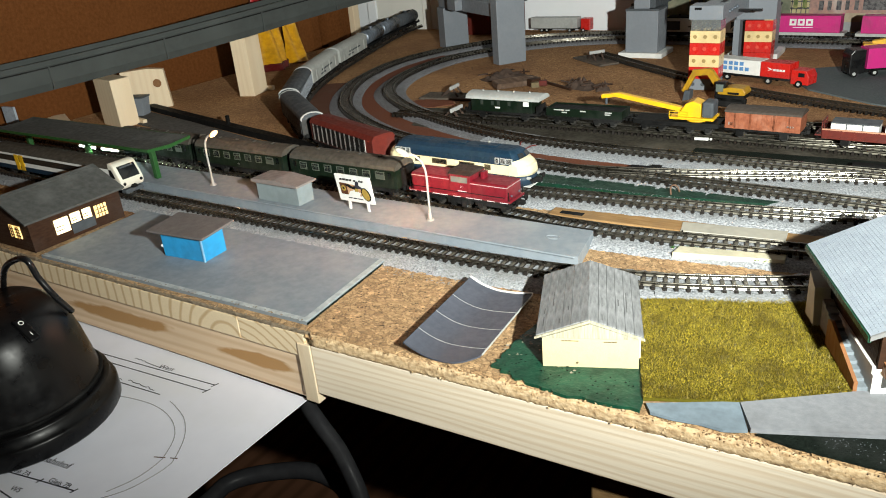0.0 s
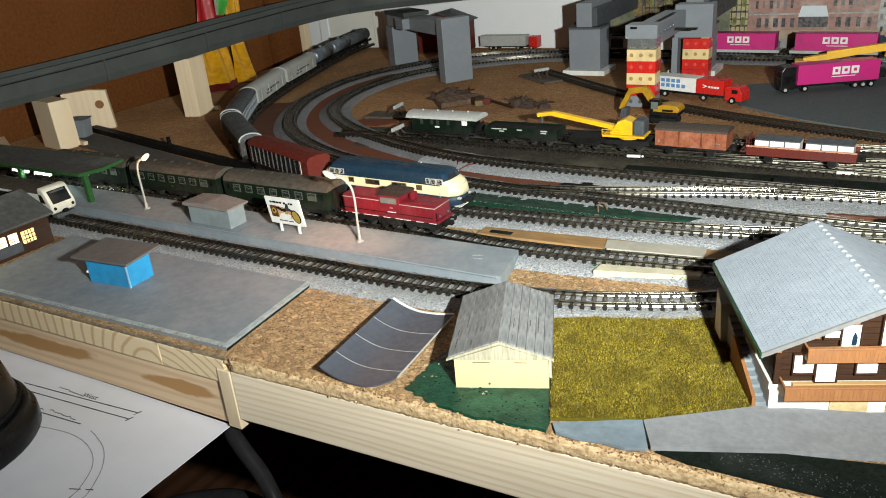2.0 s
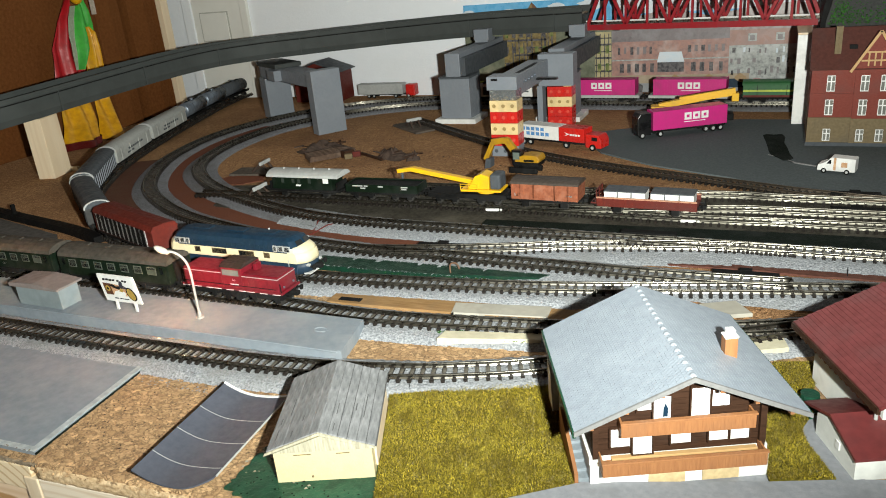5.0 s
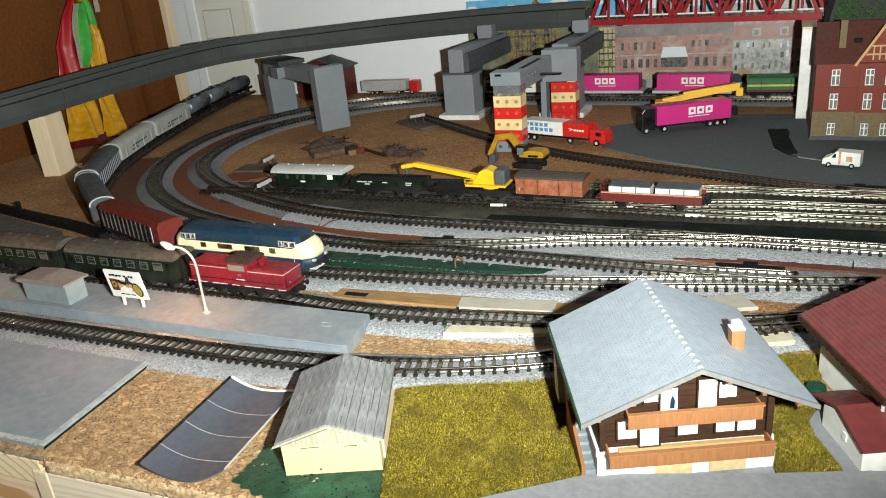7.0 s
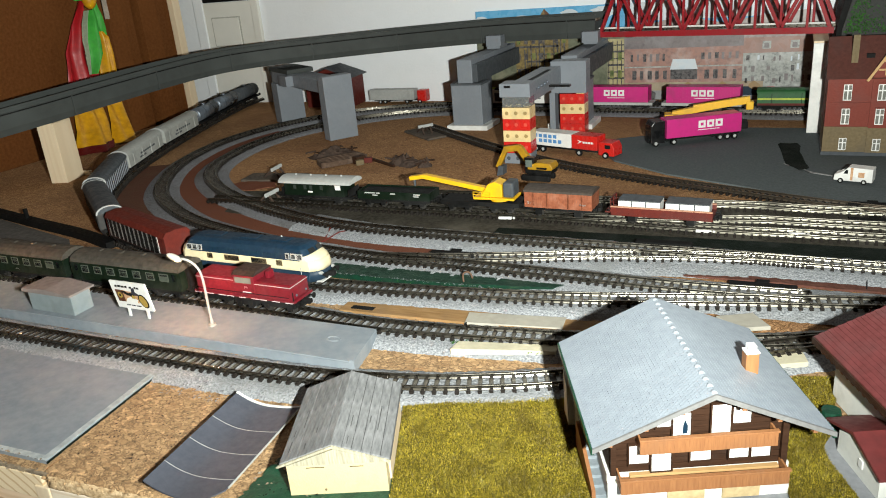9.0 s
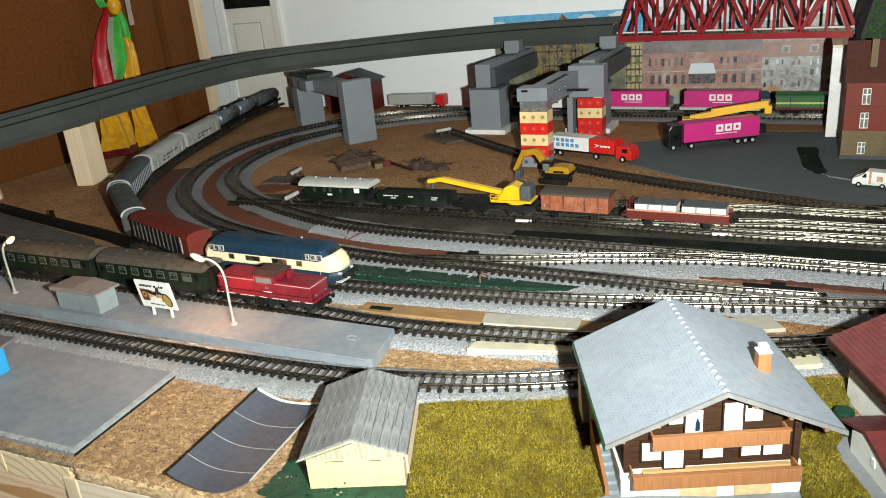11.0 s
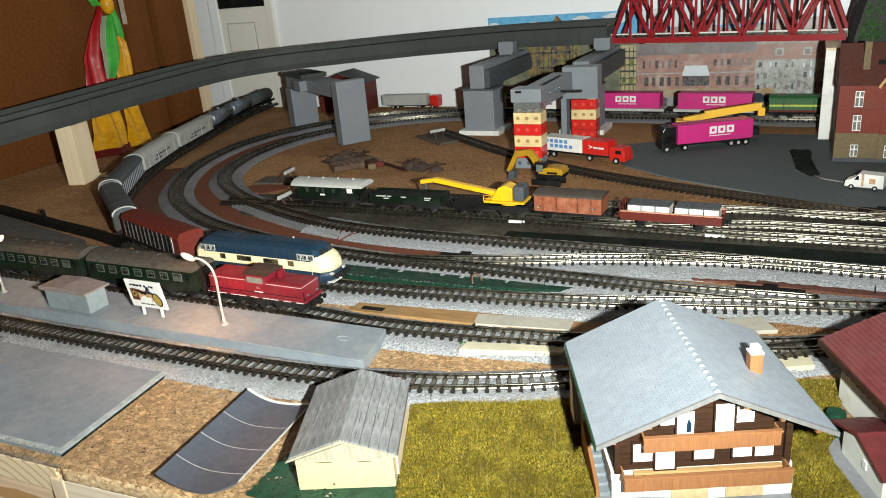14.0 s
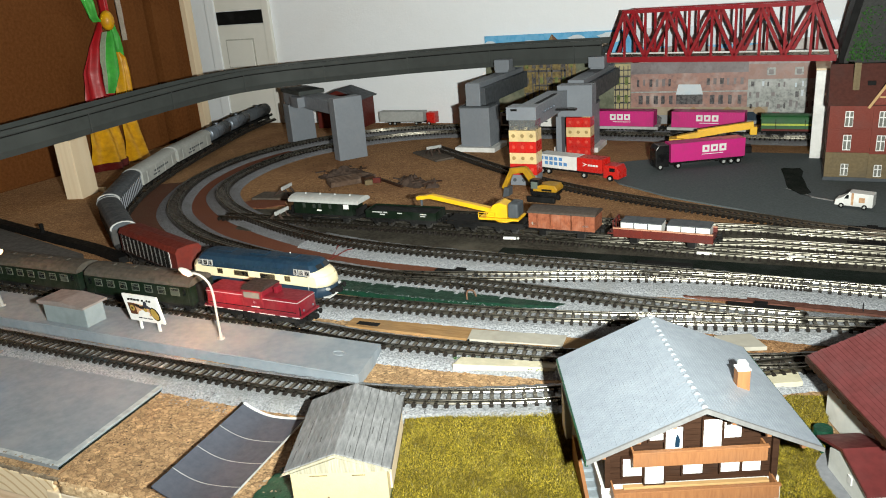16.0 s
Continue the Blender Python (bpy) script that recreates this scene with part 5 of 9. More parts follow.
# grey concrete portal over the tracks
portal = thing("track_portal", "grey plastic portal straddling the curved tracks", "portal", pose(-0.4395, 0.8095, 0, 0, 0, -34))
part("leg", box(-0.0895, -0.0705, -0.014, 0.017, 0, 0.047, 0.0004), M_GREY, portal)
part("leg", box(0.0595, 0.0735, -0.016, 0.0165, 0, 0.0655, 0.0004), M_GREY, portal)
part("beam", box(-0.0895, 0.0592, -0.0115, 0.015, 0.0472, 0.0605, 0.0004), M_GREY, portal)
part("top_block", box(-0.0895, -0.030, -0.014, 0.018, 0.0607, 0.0655, 0.0004), M_VIADUCT, portal, "dark grey top block")
part("top_block", box(-0.042, -0.020, -0.0205, -0.0117, 0.0485, 0.0600, 0.0004), M_GREY, portal)


# piers with long beams under the viaduct
def pier(x, y, label):
    t = thing("viaduct_pier", label, "pier", pose(x, y, 0), group="piers of the viaduct")
    part("plinth", box(-0.0225, 0.0225, -0.0195, 0.0195, 0, 0.005, 0.0005), M_WHITE, t, "white plinth")
    part("column", box(-0.0165, 0.0165, -0.0150, 0.0130, 0.005, 0.0455, 0.0004), M_GREY, t)
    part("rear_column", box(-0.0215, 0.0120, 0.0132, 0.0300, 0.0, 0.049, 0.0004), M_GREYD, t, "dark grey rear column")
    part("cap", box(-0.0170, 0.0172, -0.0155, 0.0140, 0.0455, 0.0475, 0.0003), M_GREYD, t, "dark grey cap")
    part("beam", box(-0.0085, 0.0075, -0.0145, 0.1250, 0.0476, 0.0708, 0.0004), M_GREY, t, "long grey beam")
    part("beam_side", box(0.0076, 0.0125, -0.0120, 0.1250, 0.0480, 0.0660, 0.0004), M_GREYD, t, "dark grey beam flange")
    part("bearing", box(-0.0075, 0.0075, 0.072, 0.098, 0.0709, 0.0746, 0.0003), M_GREY, t)
    return t


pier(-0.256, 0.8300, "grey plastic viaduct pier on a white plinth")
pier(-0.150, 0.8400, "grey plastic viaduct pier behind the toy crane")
for x in (-0.256, -0.150):
    bp = thing("bearing_block", "pale grey bearing block carrying the viaduct", "block", pose(x + 0.004, 0.898, 0.0709), group="bearing blocks")
    part("block", box(-0.0085, 0.0085, -0.006, 0.008, 0.0038, 0.0148, 0.0003), M_GREY, bp)


# gantry crane of toy bricks
# Holes are discs with shade (tan, grey) or shine (red) painted in.
M_HOLE_SHADE, M_HOLE_SHINE = mat("tan_hole_shade", (0.4, 0.28, 0.11), rough=0.4), mat("red_hole_shine", (0.75, 0.09, 0.06), rough=0.3)
def toy_brick(parent, x0, y0, z0, nx, ny, material, holes=True, h=0.0096):
    w, d = nx * 0.008, ny * 0.008
    b = part("brick", box(x0, x0 + w - 0.0001, y0, y0 + d - 0.0001, z0, z0 + h - 0.0001, 0.00025), material, parent)
    if holes:
        for i in range(nx):
            part("hole_ring", rod((x0 + 0.004 + 0.008 * i, y0 - 0.0003, z0 + h * 0.52), (x0 + 0.004 + 0.008 * i, y0 + 0.0008, z0 + h * 0.52), 0.0026, n=14), material, b)
            part("hole", rod((x0 + 0.004 + 0.008 * i, y0 - 0.0004, z0 + h * 0.52), (x0 + 0.004 + 0.008 * i, y0 + 0.0006, z0 + h * 0.52), 0.0016, n=12), M_HOLE_SHADE if material is M_TAN else M_HOLE_SHINE if material is M_BRICKRED else M_GREYD, b)
    return b


gantry = thing("gantry_crane", "container gantry of red, tan and grey toy bricks", "crane", pose(-0.1722, 0.6885, 0))
for z, mm, hh in ((0.0, M_GREY, 0.0092), (0.0092, M_BRICKRED, 0.0096), (0.0188, M_TAN, 0.0096), (0.0284, M_BRICKRED, 0.0096), (0.0380, M_TAN, 0.0096)):
    toy_brick(gantry, 0, 0, z, 3, 2, mm, True, hh)
M_CLEAR = mat("clear_plastic", (0.5, 0.52, 0.52), rough=0.15)
bpy.data.materials["clear_plastic"].node_tree.nodes["Principled BSDF"].inputs["Transmission Weight"].default_value = 0.75
for i in range(3):
    for j in range(2):
        part("stud", rod((0.004 + 0.008 * i, 0.004 + 0.008 * j, 0.0476), (0.004 + 0.008 * i, 0.004 + 0.008 * j, 0.0493), 0.0024, n=12), M_TAN, gantry)
part("clear_brick", box(0.0004, 0.0236, 0.0004, 0.0156, 0.0478, 0.0562, 0.0002), M_CLEAR, gantry, "clear brick")
hd = part("head", box(-0.0012, 0.0250, -0.0012, 0.0175, 0.0563, 0.0672, 0.0003), M_GREY, gantry, "grey crane head")
part("slot", box(0.003, 0.0085, -0.0014, -0.0011, 0.064, 0.0658), M_BLACKM, hd)
part("beam", box(0.0010, 0.0200, 0.0178, 0.1120, 0.0480, 0.0645, 0.0003), M_GREY, gantry, "long grey beam")
part("beam_groove", box(0.0130, 0.0165, 0.0178, 0.0900, 0.0646, 0.0650), M_BLACKM, gantry)
part("end_block", box(0.010, 0.0440, 0.1122, 0.1290, 0.0392, 0.0690, 0.0003), M_GREY, gantry)
trolley = part("trolley", box(0.021, 0.040, 0.068, 0.0735, 0.0525, 0.0545, 0.0004), M_BLACK, gantry, "black trolley bar")
for x0, z, mm, n in ((0.018, 0.0, M_BRICKRED, 3), (0.018, 0.0096, M_BRICKRED, 3), (0.018, 0.0192, M_TAN, 3), (0.018, 0.0288, M_BRICKRED, 3), (0.034, 0.0384, M_TAN, 1)):
    toy_brick(gantry, x0, 0.113, z, n, 2, mm)
part("column", box(0.008, 0.0135, 0.1125, 0.1245, 0, 0.0392, 0.0003), M_GREY, gantry, "grey column")
for i in range(5):
    part("chrome_stud", ball((0.0206, 0.03 + 0.009 * i, 0.0575), 0.0014, n=8), M_SILVER, gantry, smooth=True)

# viaduct
VIA = [(-0.66, 0.22, 0.0395), (-0.643, 0.30, 0.0420), (-0.631, 0.365, 0.0440), (-0.618, 0.435, 0.0470), (-0.600, 0.503, 0.0515), (-0.585, 0.565, 0.0565), (-0.577, 0.645, 0.0615), (-0.568, 0.728, 0.0660), (-0.549, 0.790, 0.0690), (-0.512, 0.836, 0.0703), (-0.462, 0.869, 0.0712), (-0.412, 0.893, 0.0725), (-0.355, 0.914, 0.074), (-0.256, 0.930, 0.0765), (-0.142, 0.923, 0.078)]
viaduct = thing("viaduct", "dark grey plastic trackway ramp curving above the layout", "viaduct")
vline = glide(VIA, 0.006)
part("girder", sweep(vline, [(-0.0175, 0.0), (0.0175, 0.0), (0.0195, 0.006), (0.0195, 0.0185), (0.0183, 0.0195), (0.0183, 0.0235), (0.0165, 0.0235), (0.0165, 0.0155), (-0.0165, 0.0155), (-0.0165, 0.0235), (-0.0183, 0.0235), (-0.0183, 0.0195), (-0.0195, 0.0185), (-0.0195, 0.006)]), M_VIADUCT, viaduct)
for off in (-0.0045, 0.0045):
    part("rail", sweep(vline, [(u + off, h + 0.0122) for u, h in RAIL]), M_RUST, viaduct, smooth=True)
for off in (-0.0198, 0.0195):
    part("edge_groove", sweep(vline, [(off, 0.0178), (off + 0.0003, 0.0178), (off + 0.0003, 0.0188), (off, 0.0188)]), M_BLACKM, viaduct)
for i in range(14, len(vline) - 2, 17):
    p, d, s = sides(vline)[i]
    m = Matrix.Translation(p) @ Matrix.Rotation(math.atan2(d.y, d.x), 4, "Z")
    j = part("joint_rib", box(-0.0006, 0.0006, -0.0202, 0.0202, 0.001, 0.0192), M_VIADUCT, viaduct)
    j.matrix_local = m

# truss bridge
M_BRIDGE = mat("crimson_plastic", (0.3, 0.011, 0.018), (0.25, 0.009, 0.015), rough=0.4, scale=300)
bridge = thing("truss_bridge", "red plastic truss railway bridge with light deck", "bridge", pose(-0.1405, 0.906, 0.0785, 0, 0, -11.2))
BL, BH, BW = 0.2225, 0.0500, 0.028
N = 10
for y in (0.0, BW):
    part("bottom_chord", bar((0, y, 0.0025), (BL, y, 0.0025), 0.0035, 0.0055), M_BRIDGE, bridge)
    xs = [BL * i / N for i in range(N + 1)]
    part("top_chord", bar((xs[1] - 0.002, y, BH), (xs[-2] + 0.002, y, BH), 0.003, 0.0034), M_BRIDGE, bridge)
    part("end_post", bar((0.003, y, 0.004), (xs[1], y, BH), 0.003, 0.0032), M_BRIDGE, bridge)
    part("end_post", bar((BL - 0.003, y, 0.004), (xs[-2], y, BH), 0.003, 0.0032), M_BRIDGE, bridge)
    for i in range(1, N):
        part("post", bar((xs[i], y, 0.004), (xs[i], y, BH), 0.002, 0.0022), M_BRIDGE, bridge)
    for i in range(1, N - 1):
        a, b = (xs[i], xs[i + 1]) if i % 2 else (xs[i + 1], xs[i])
        part("diagonal", bar((a, y, BH - 0.001), (b, y, 0.004), 0.002, 0.0030), M_BRIDGE, bridge)
for x in [BL * i / N for i in range(1, N)]:
    part("cross_brace", bar((x, 0, BH), (x, BW, BH), 0.0022, 0.0022), M_BRIDGE, bridge)
    part("cross_girder", bar((x, 0, 0.001), (x, BW, 0.001), 0.0025, 0.003), M_BRIDGE, bridge)
part("deck", box(0.0, BL, 0.004, BW - 0.004, 0.002, 0.0042), M_LGREY, bridge, "light grey deck")
for y in (BW / 2 - 0.0045, BW / 2 + 0.0045):
    part("rail", bar((0, y, 0.0056), (BL, y, 0.0056), 0.0011, 0.002), M_RAIL, bridge)
# White of this handrail stands for the specular band along the deck.
part("handrail", bar((0, 0.0025, 0.0085), (BL, 0.0025, 0.0085), 0.0008, 0.0014), M_WHITE, bridge, "handrail painted white as a specular band")

bpost = thing("bridge_post", "tall white wooden post carrying the red bridge", "post", pose(0.0672, 0.8145, 0))
part("post", box(-0.0058, 0.0058, -0.0045, 0.0045, 0, 0.0765, 0.0004), M_WHITE, bpost)
bar_top = thing("bridge_rest", "pale wooden rest under the end of the bridge", "block", pose(0.0672, 0.84, 0.0766))
part("rest", box(-0.006, 0.006, -0.03, 0.04, 0.0, 0.0016, 0.0002), M_PINE_POST, bar_top)

# wooden posts under the ramp
for (x, y, rz, w, d, h, lab) in ((-0.5795, 0.588, 15, 0.0170, 0.0265, 0.0565, "pale sawn wooden post under the ramp"), (-0.6175, 0.459, -10, 0.034, 0.018, 0.0425, "pale sawn wooden post under the ramp")):
    t = thing("wooden_post", lab, "post", pose(x, y, 0, 0, 0, rz), group="posts under the ramp")
    part("post", box(-w / 2, w / 2, -d / 2, d / 2, 0, h, 0.0005), M_PINE_POST, t)
    part("foot_strip", box(-w / 2 - 0.006, w / 2 + 0.006, d / 2, d / 2 + 0.004, 0, 0.004, 0.0003), M_PINE_POST, t)
t = thing("wood_offcut", "knotty pale wooden offcut leaning by the ramp", "wood offcut", pose(-0.640, 0.515, 0, 0, 0, 45))
part("block", prism([(-0.026, 0), (0.0160, 0), (0.0140, 0.0365), (-0.002, 0.0385), (-0.026, 0.0375)], -0.004, 0.004, "y", bevel=0.0005), M_PINE_POST, t)
part("knot", rod((0.006, -0.0043, 0.024), (0.006, -0.0039, 0.024), 0.004), mat("knot_brown", (0.25, 0.12, 0.05), rough=0.7), t)
t = thing("wood_strip", "flat pale wooden strip on the board", "wood strip", pose(-0.655, 0.425, 0, 0, 0, -25))
part("strip", box(-0.05, 0.03, -0.008, 0.008, 0, 0.006, 0.0005), M_PINE_POST, t)

M_PANE = mat("grey_pane", (0.2, 0.2, 0.18), rough=0.15, scale=200)
# brick house
house = thing("brick_house", "red brick town house with dark roof and ochre gable", "house", pose(0.0712, 0.7345, 0.0012))
part("stone_base", box(0, 0.086, 0, 0.05, 0, 0.0215), M_STONE, house, "brown stone ground floor")
part("plinth", box(-0.0006, 0.0866, -0.0006, 0.05, 0, 0.0028), M_GREYD, house)
part("brick_wall", box(0.0002, 0.0858, 0.0002, 0.05, 0.0215, 0.0585), M_BRICK, house, "red brick upper floors")
for z in (0.0213, 0.0395):
    part("string_course", box(-0.0004, 0.0864, -0.0006, 0.0001, z, z + 0.0009), M_BRICK if z > 0.03 else M_STONE, house)
part("roof", prism([(-0.002, 0.0580), (0.025, 0.0860), (0.052, 0.0580)], -0.0012, 0.0875, "x"), M_HOUSEROOF, house, "dark red-brown tiled roof")
part("gable_wall", box(0.0295, 0.0565, -0.0012, 0.0, 0.0028, 0.0600), M_BRICK, house, "projecting brick bay")
part("gable_base", box(0.0293, 0.0567, -0.0016, -0.0012, 0.0028, 0.0215), M_STONE, house)
part("gable_top", prism([(0.0295, 0.0600), (0.0565, 0.0600), (0.043, 0.0835)], -0.0010, 0.02, "y"), M_BRICK, house)
for s in (-1, 1):
    part("gable_timber", bar((0.043 + s * 0.0172, -0.0022, 0.0565), (0.043, -0.0022, 0.0855), 0.0014, 0.0018), M_FACHWERK, house, "ochre gable board")
for z, w in ((0.0645, 0.0108), (0.0705, 0.0075)):
    part("gable_timber", box(0.043 - w, 0.043 + w, -0.0020, -0.001, z - 0.0006, z + 0.0006), M_FACHWERK, house)
for x in (-0.006, -0.002, 0.002, 0.006):
    part("gable_timber", box(0.043 + x - 0.0005, 0.043 + x + 0.0005, -0.0019, -0.001, 0.0605, 0.0705), M_FACHWERK, house)
part("chimney", box(0.0145, 0.0190, 0.008, 0.0120, 0.068, 0.0885), M_STONE, house, "tall brown chimney")
part("skylight", box(0.0245, 0.0300, 0.010, 0.0150, 0.0715, 0.0745), M_BLACKM, house)
for cx in (0.0138, 0.0362, 0.0492, 0.0700):
    for z0, h in ((0.0042, 0.0092), (0.0240, 0.0120), (0.0420, 0.0120)):
        y = -0.0012 if 0.0295 < cx < 0.0565 else 0.0
        if z0 < 0.01 and y < 0:
            y = -0.0016
        w = 0.0056 if z0 > 0.01 else 0.0052
        win = part("window", box(cx - w / 2, cx + w / 2, y - 0.0005, y, z0, z0 + h), M_WHITE, house, "white framed window")
        for i in (0, 1):
            for j, (a, b) in enumerate(((0.06, 0.58), (0.66, 0.95))):
                part("pane", box(cx - w / 2 + 0.0005 + i * w / 2, cx - 0.0003 + i * w / 2, y - 0.0007, y - 0.0005, z0 + a * h, z0 + b * h), M_PANE, win)
        if z0 > 0.01:
            part("lintel", box(cx - w / 2 - 0.0006, cx + w / 2 + 0.0006, y - 0.0008, y, z0 + h, z0 + h + 0.001), M_BRICK, win)

# hill-side building behind it
tower = thing("castle_building", "dark stone building overgrown with green ivy behind the brick house", "building", pose(0.083, 0.845, 0))
part("wall", prism([(0.0, 0.0), (0.13, 0.0), (0.13, 0.155), (0.016, 0.155), (0.0, 0.082)], 0, 0.07, "y"), mat("dark_stone", (0.06, 0.062, 0.06), (0.045, 0.046, 0.045), rough=0.8, scale=500, bump=0.0004), tower)
# Left side: its shade is painted in as black over the stone.
part("shaded_side_wall", prism([(-0.004, 0.0), (0.0, 0.0), (0.0, 0.082), (0.016, 0.155), (0.008, 0.15), (-0.004, 0.085)], 0.004, 0.075, "y"), M_BLACKM, tower)
part("ledge", box(0.028, 0.1, -0.002, 0.0, 0.1195, 0.1235), M_LGREY, tower, "pale stone ledge")
part("window", box(0.048, 0.056, -0.001, 0.0, 0.099, 0.111), M_LGREY, tower, "pale window")
rng = random.Random(4)
bm = bmesh.new()
for i in range(900):
    x, z = abs(rng.gauss(0, 0.011)), 0.08 + 0.045 * rng.random()
    if rng.random() < 0.5:
        x, z = 0.05 * rng.random(), 0.08 + abs(rng.gauss(0, 0.007))
    c = Vector((0.002 + x + max(0, (z - 0.082) * 0.22), -0.0004 - 0.002 * rng.random(), z))
    a = [Vector([rng.uniform(-1, 1) for _ in range(3)]) * 0.0014 for _ in range(3)]
    bm.faces.new([bm.verts.new(c + v) for v in a])
part("ivy", bm, M_IVY, tower, "bright green ivy flock", kind="stuff")

# ---- rolling stock: x along the vehicle, z = 0 at the rail top ----
M_WHEEL = mat("wheel_blackened", (0.035, 0.033, 0.03), rough=0.5)


def wheelset(parent, x, r=0.0029):
    w = part("wheelset", rod((x, -0.0052, r), (x, 0.0052, r), 0.0006, n=6), M_BLACKM, parent)
    for y in (-0.0045, 0.0045):
        part("wheel", rod((x, y - 0.0006, r), (x, y + 0.0006, r), r, n=16), M_WHEEL, w, smooth=False)
    return w


def bogie(t, x, base=0.0155, low=0.0, name="bogie"):
    b = part(name, box(x - base * 0.72, x + base * 0.72, -0.0070, 0.0070, 0.0030, 0.0058, 0.0004), M_BLACKM, t, "black bogie")
    for dx in (-base / 2, base / 2):
        wheelset(b, x + dx)
        for y in (-0.0074, 0.0066):
            part("axlebox", box(x + dx - 0.0016, x + dx + 0.0016, y, y + 0.0008, 0.0018, 0.0046, 0.0003), M_BLACKM, b)
    return b


def couplers(t, L, z=0.0055):
    for s in (-1, 1):
        part("coupler", box(min(s * L / 2, s * (L / 2 + 0.0042)), max(s * L / 2, s * (L / 2 + 0.0042)), -0.0016, 0.0016, z - 0.0010, z + 0.0012, 0.0003), M_BLACKM, t, "black hook coupler")
        for y in (-0.0055, 0.0055):
            bf = rod((s * L / 2, y, z + 0.001), (s * (L / 2 + 0.0022), y, z + 0.001), 0.0006, n=8)
            rod((s * (L / 2 + 0.0022), y, z + 0.001), (s * (L / 2 + 0.0029), y, z + 0.001), 0.0014, n=12, bm=bf)
            part("buffer", bf, M_BLACKM, t)


def arched(w, z0, z1, n=8):
    """Half of a roof section: an arch of width w from z0 up to z1."""
    return [(w / 2 * math.cos(math.pi * i / n), z0 + (z1 - z0) * math.sin(math.pi * i / n)) for i in range(n + 1)]


def place(t, key, s, flip=False):
    m = on_track(LINES[key], s, RAIL_TOP)
    t.matrix_world = m @ (Matrix.Rotation(math.pi, 4, "Z") if flip else Matrix.Identity(4))
    return t


M_WINFRAME = mat("window_frame_metal", (0.1, 0.12, 0.095), rough=0.4)


def coach(L=0.081):
    t = thing("passenger_coach", "dark green passenger coach with brown-grey roof", "coach", group="green passenger coaches")
    W = 0.0182
    part("body", box(-L / 2, L / 2, -W / 2, W / 2, 0.0062, 0.0170, 0.0004), M_COACH, t)
    part("roof", prism([(-W / 2, 0.0170)] + [(-u, z) for u, z in arched(W, 0.0170, 0.0216)[1:-1]] + [(W / 2, 0.0170)], -L / 2 + 0.0004, L / 2 - 0.0004, "x"), M_ROOF, t, "brown-grey arched roof", smooth=False)
    part("underframe", box(-L / 2 + 0.004, L / 2 - 0.004, -0.0072, 0.0072, 0.0045, 0.0062), M_BLACKM, t)
    part("battery_box", box(-0.008, 0.008, -0.0075, 0.0075, 0.0022, 0.0045, 0.0003), M_BLACKM, t)
    for x in (-L / 2 + 0.014, L / 2 - 0.014):
        bogie(t, x)
    for s in (-1, 1):
        for i in range(7):
            x = -L * 0.36 + L * 0.72 * i / 6
            wide = 0.0056 if i < 6 else 0.0064
            win = part("window", box(x - wide / 2, x + wide / 2, s * W / 2 - 0.0002, s * W / 2 + 0.0003, 0.0112, 0.0157), M_WINFRAME, t, "window with pale frame")
            part("pane", box(x - wide / 2 + 0.0004, x + wide / 2 - 0.0004, s * W / 2 - 0.0002, s * W / 2 + 0.00045, 0.0117, 0.0139), M_GLASS if i < 6 else M_LITGLASS, win)
            part("pane", box(x - wide / 2 + 0.0004, x + wide / 2 - 0.0004, s * W / 2 - 0.0002, s * W / 2 + 0.00045, 0.0142, 0.0153), M_GLASS, win)
        for x in (-L / 2 + 0.0045, L / 2 - 0.0045):
            d = part("door", box(x - 0.0026, x + 0.0026, s * W / 2 - 0.0002, s * W / 2 + 0.0002, 0.0065, 0.0165), M_COACH, t)
            part("pane", box(x - 0.0012, x + 0.0012, s * W / 2 - 0.0002, s * W / 2 + 0.0004, 0.0120, 0.0158), M_GLASS, d)
        part("number_bar", box(-0.0015, 0.0015, s * W / 2, s * W / 2 + 0.0002, 0.0082, 0.0092), M_LGREY, t)
    for s in (-1, 1):
        part("gangway", box(min(s * L / 2, s * (L / 2 + 0.0022)), max(s * L / 2, s * (L / 2 + 0.0022)), -0.0048, 0.0048, 0.0065, 0.0178, 0.0004), M_BLACKM, t, "black gangway bellows")
    for x in (-0.024, -0.008, 0.008, 0.024):
        part("roof_vent", box(x - 0.0012, x + 0.0012, -0.0014, 0.0014, 0.0214, 0.0222, 0.0003), M_ROOF, t)
    couplers(t, L)
    return t


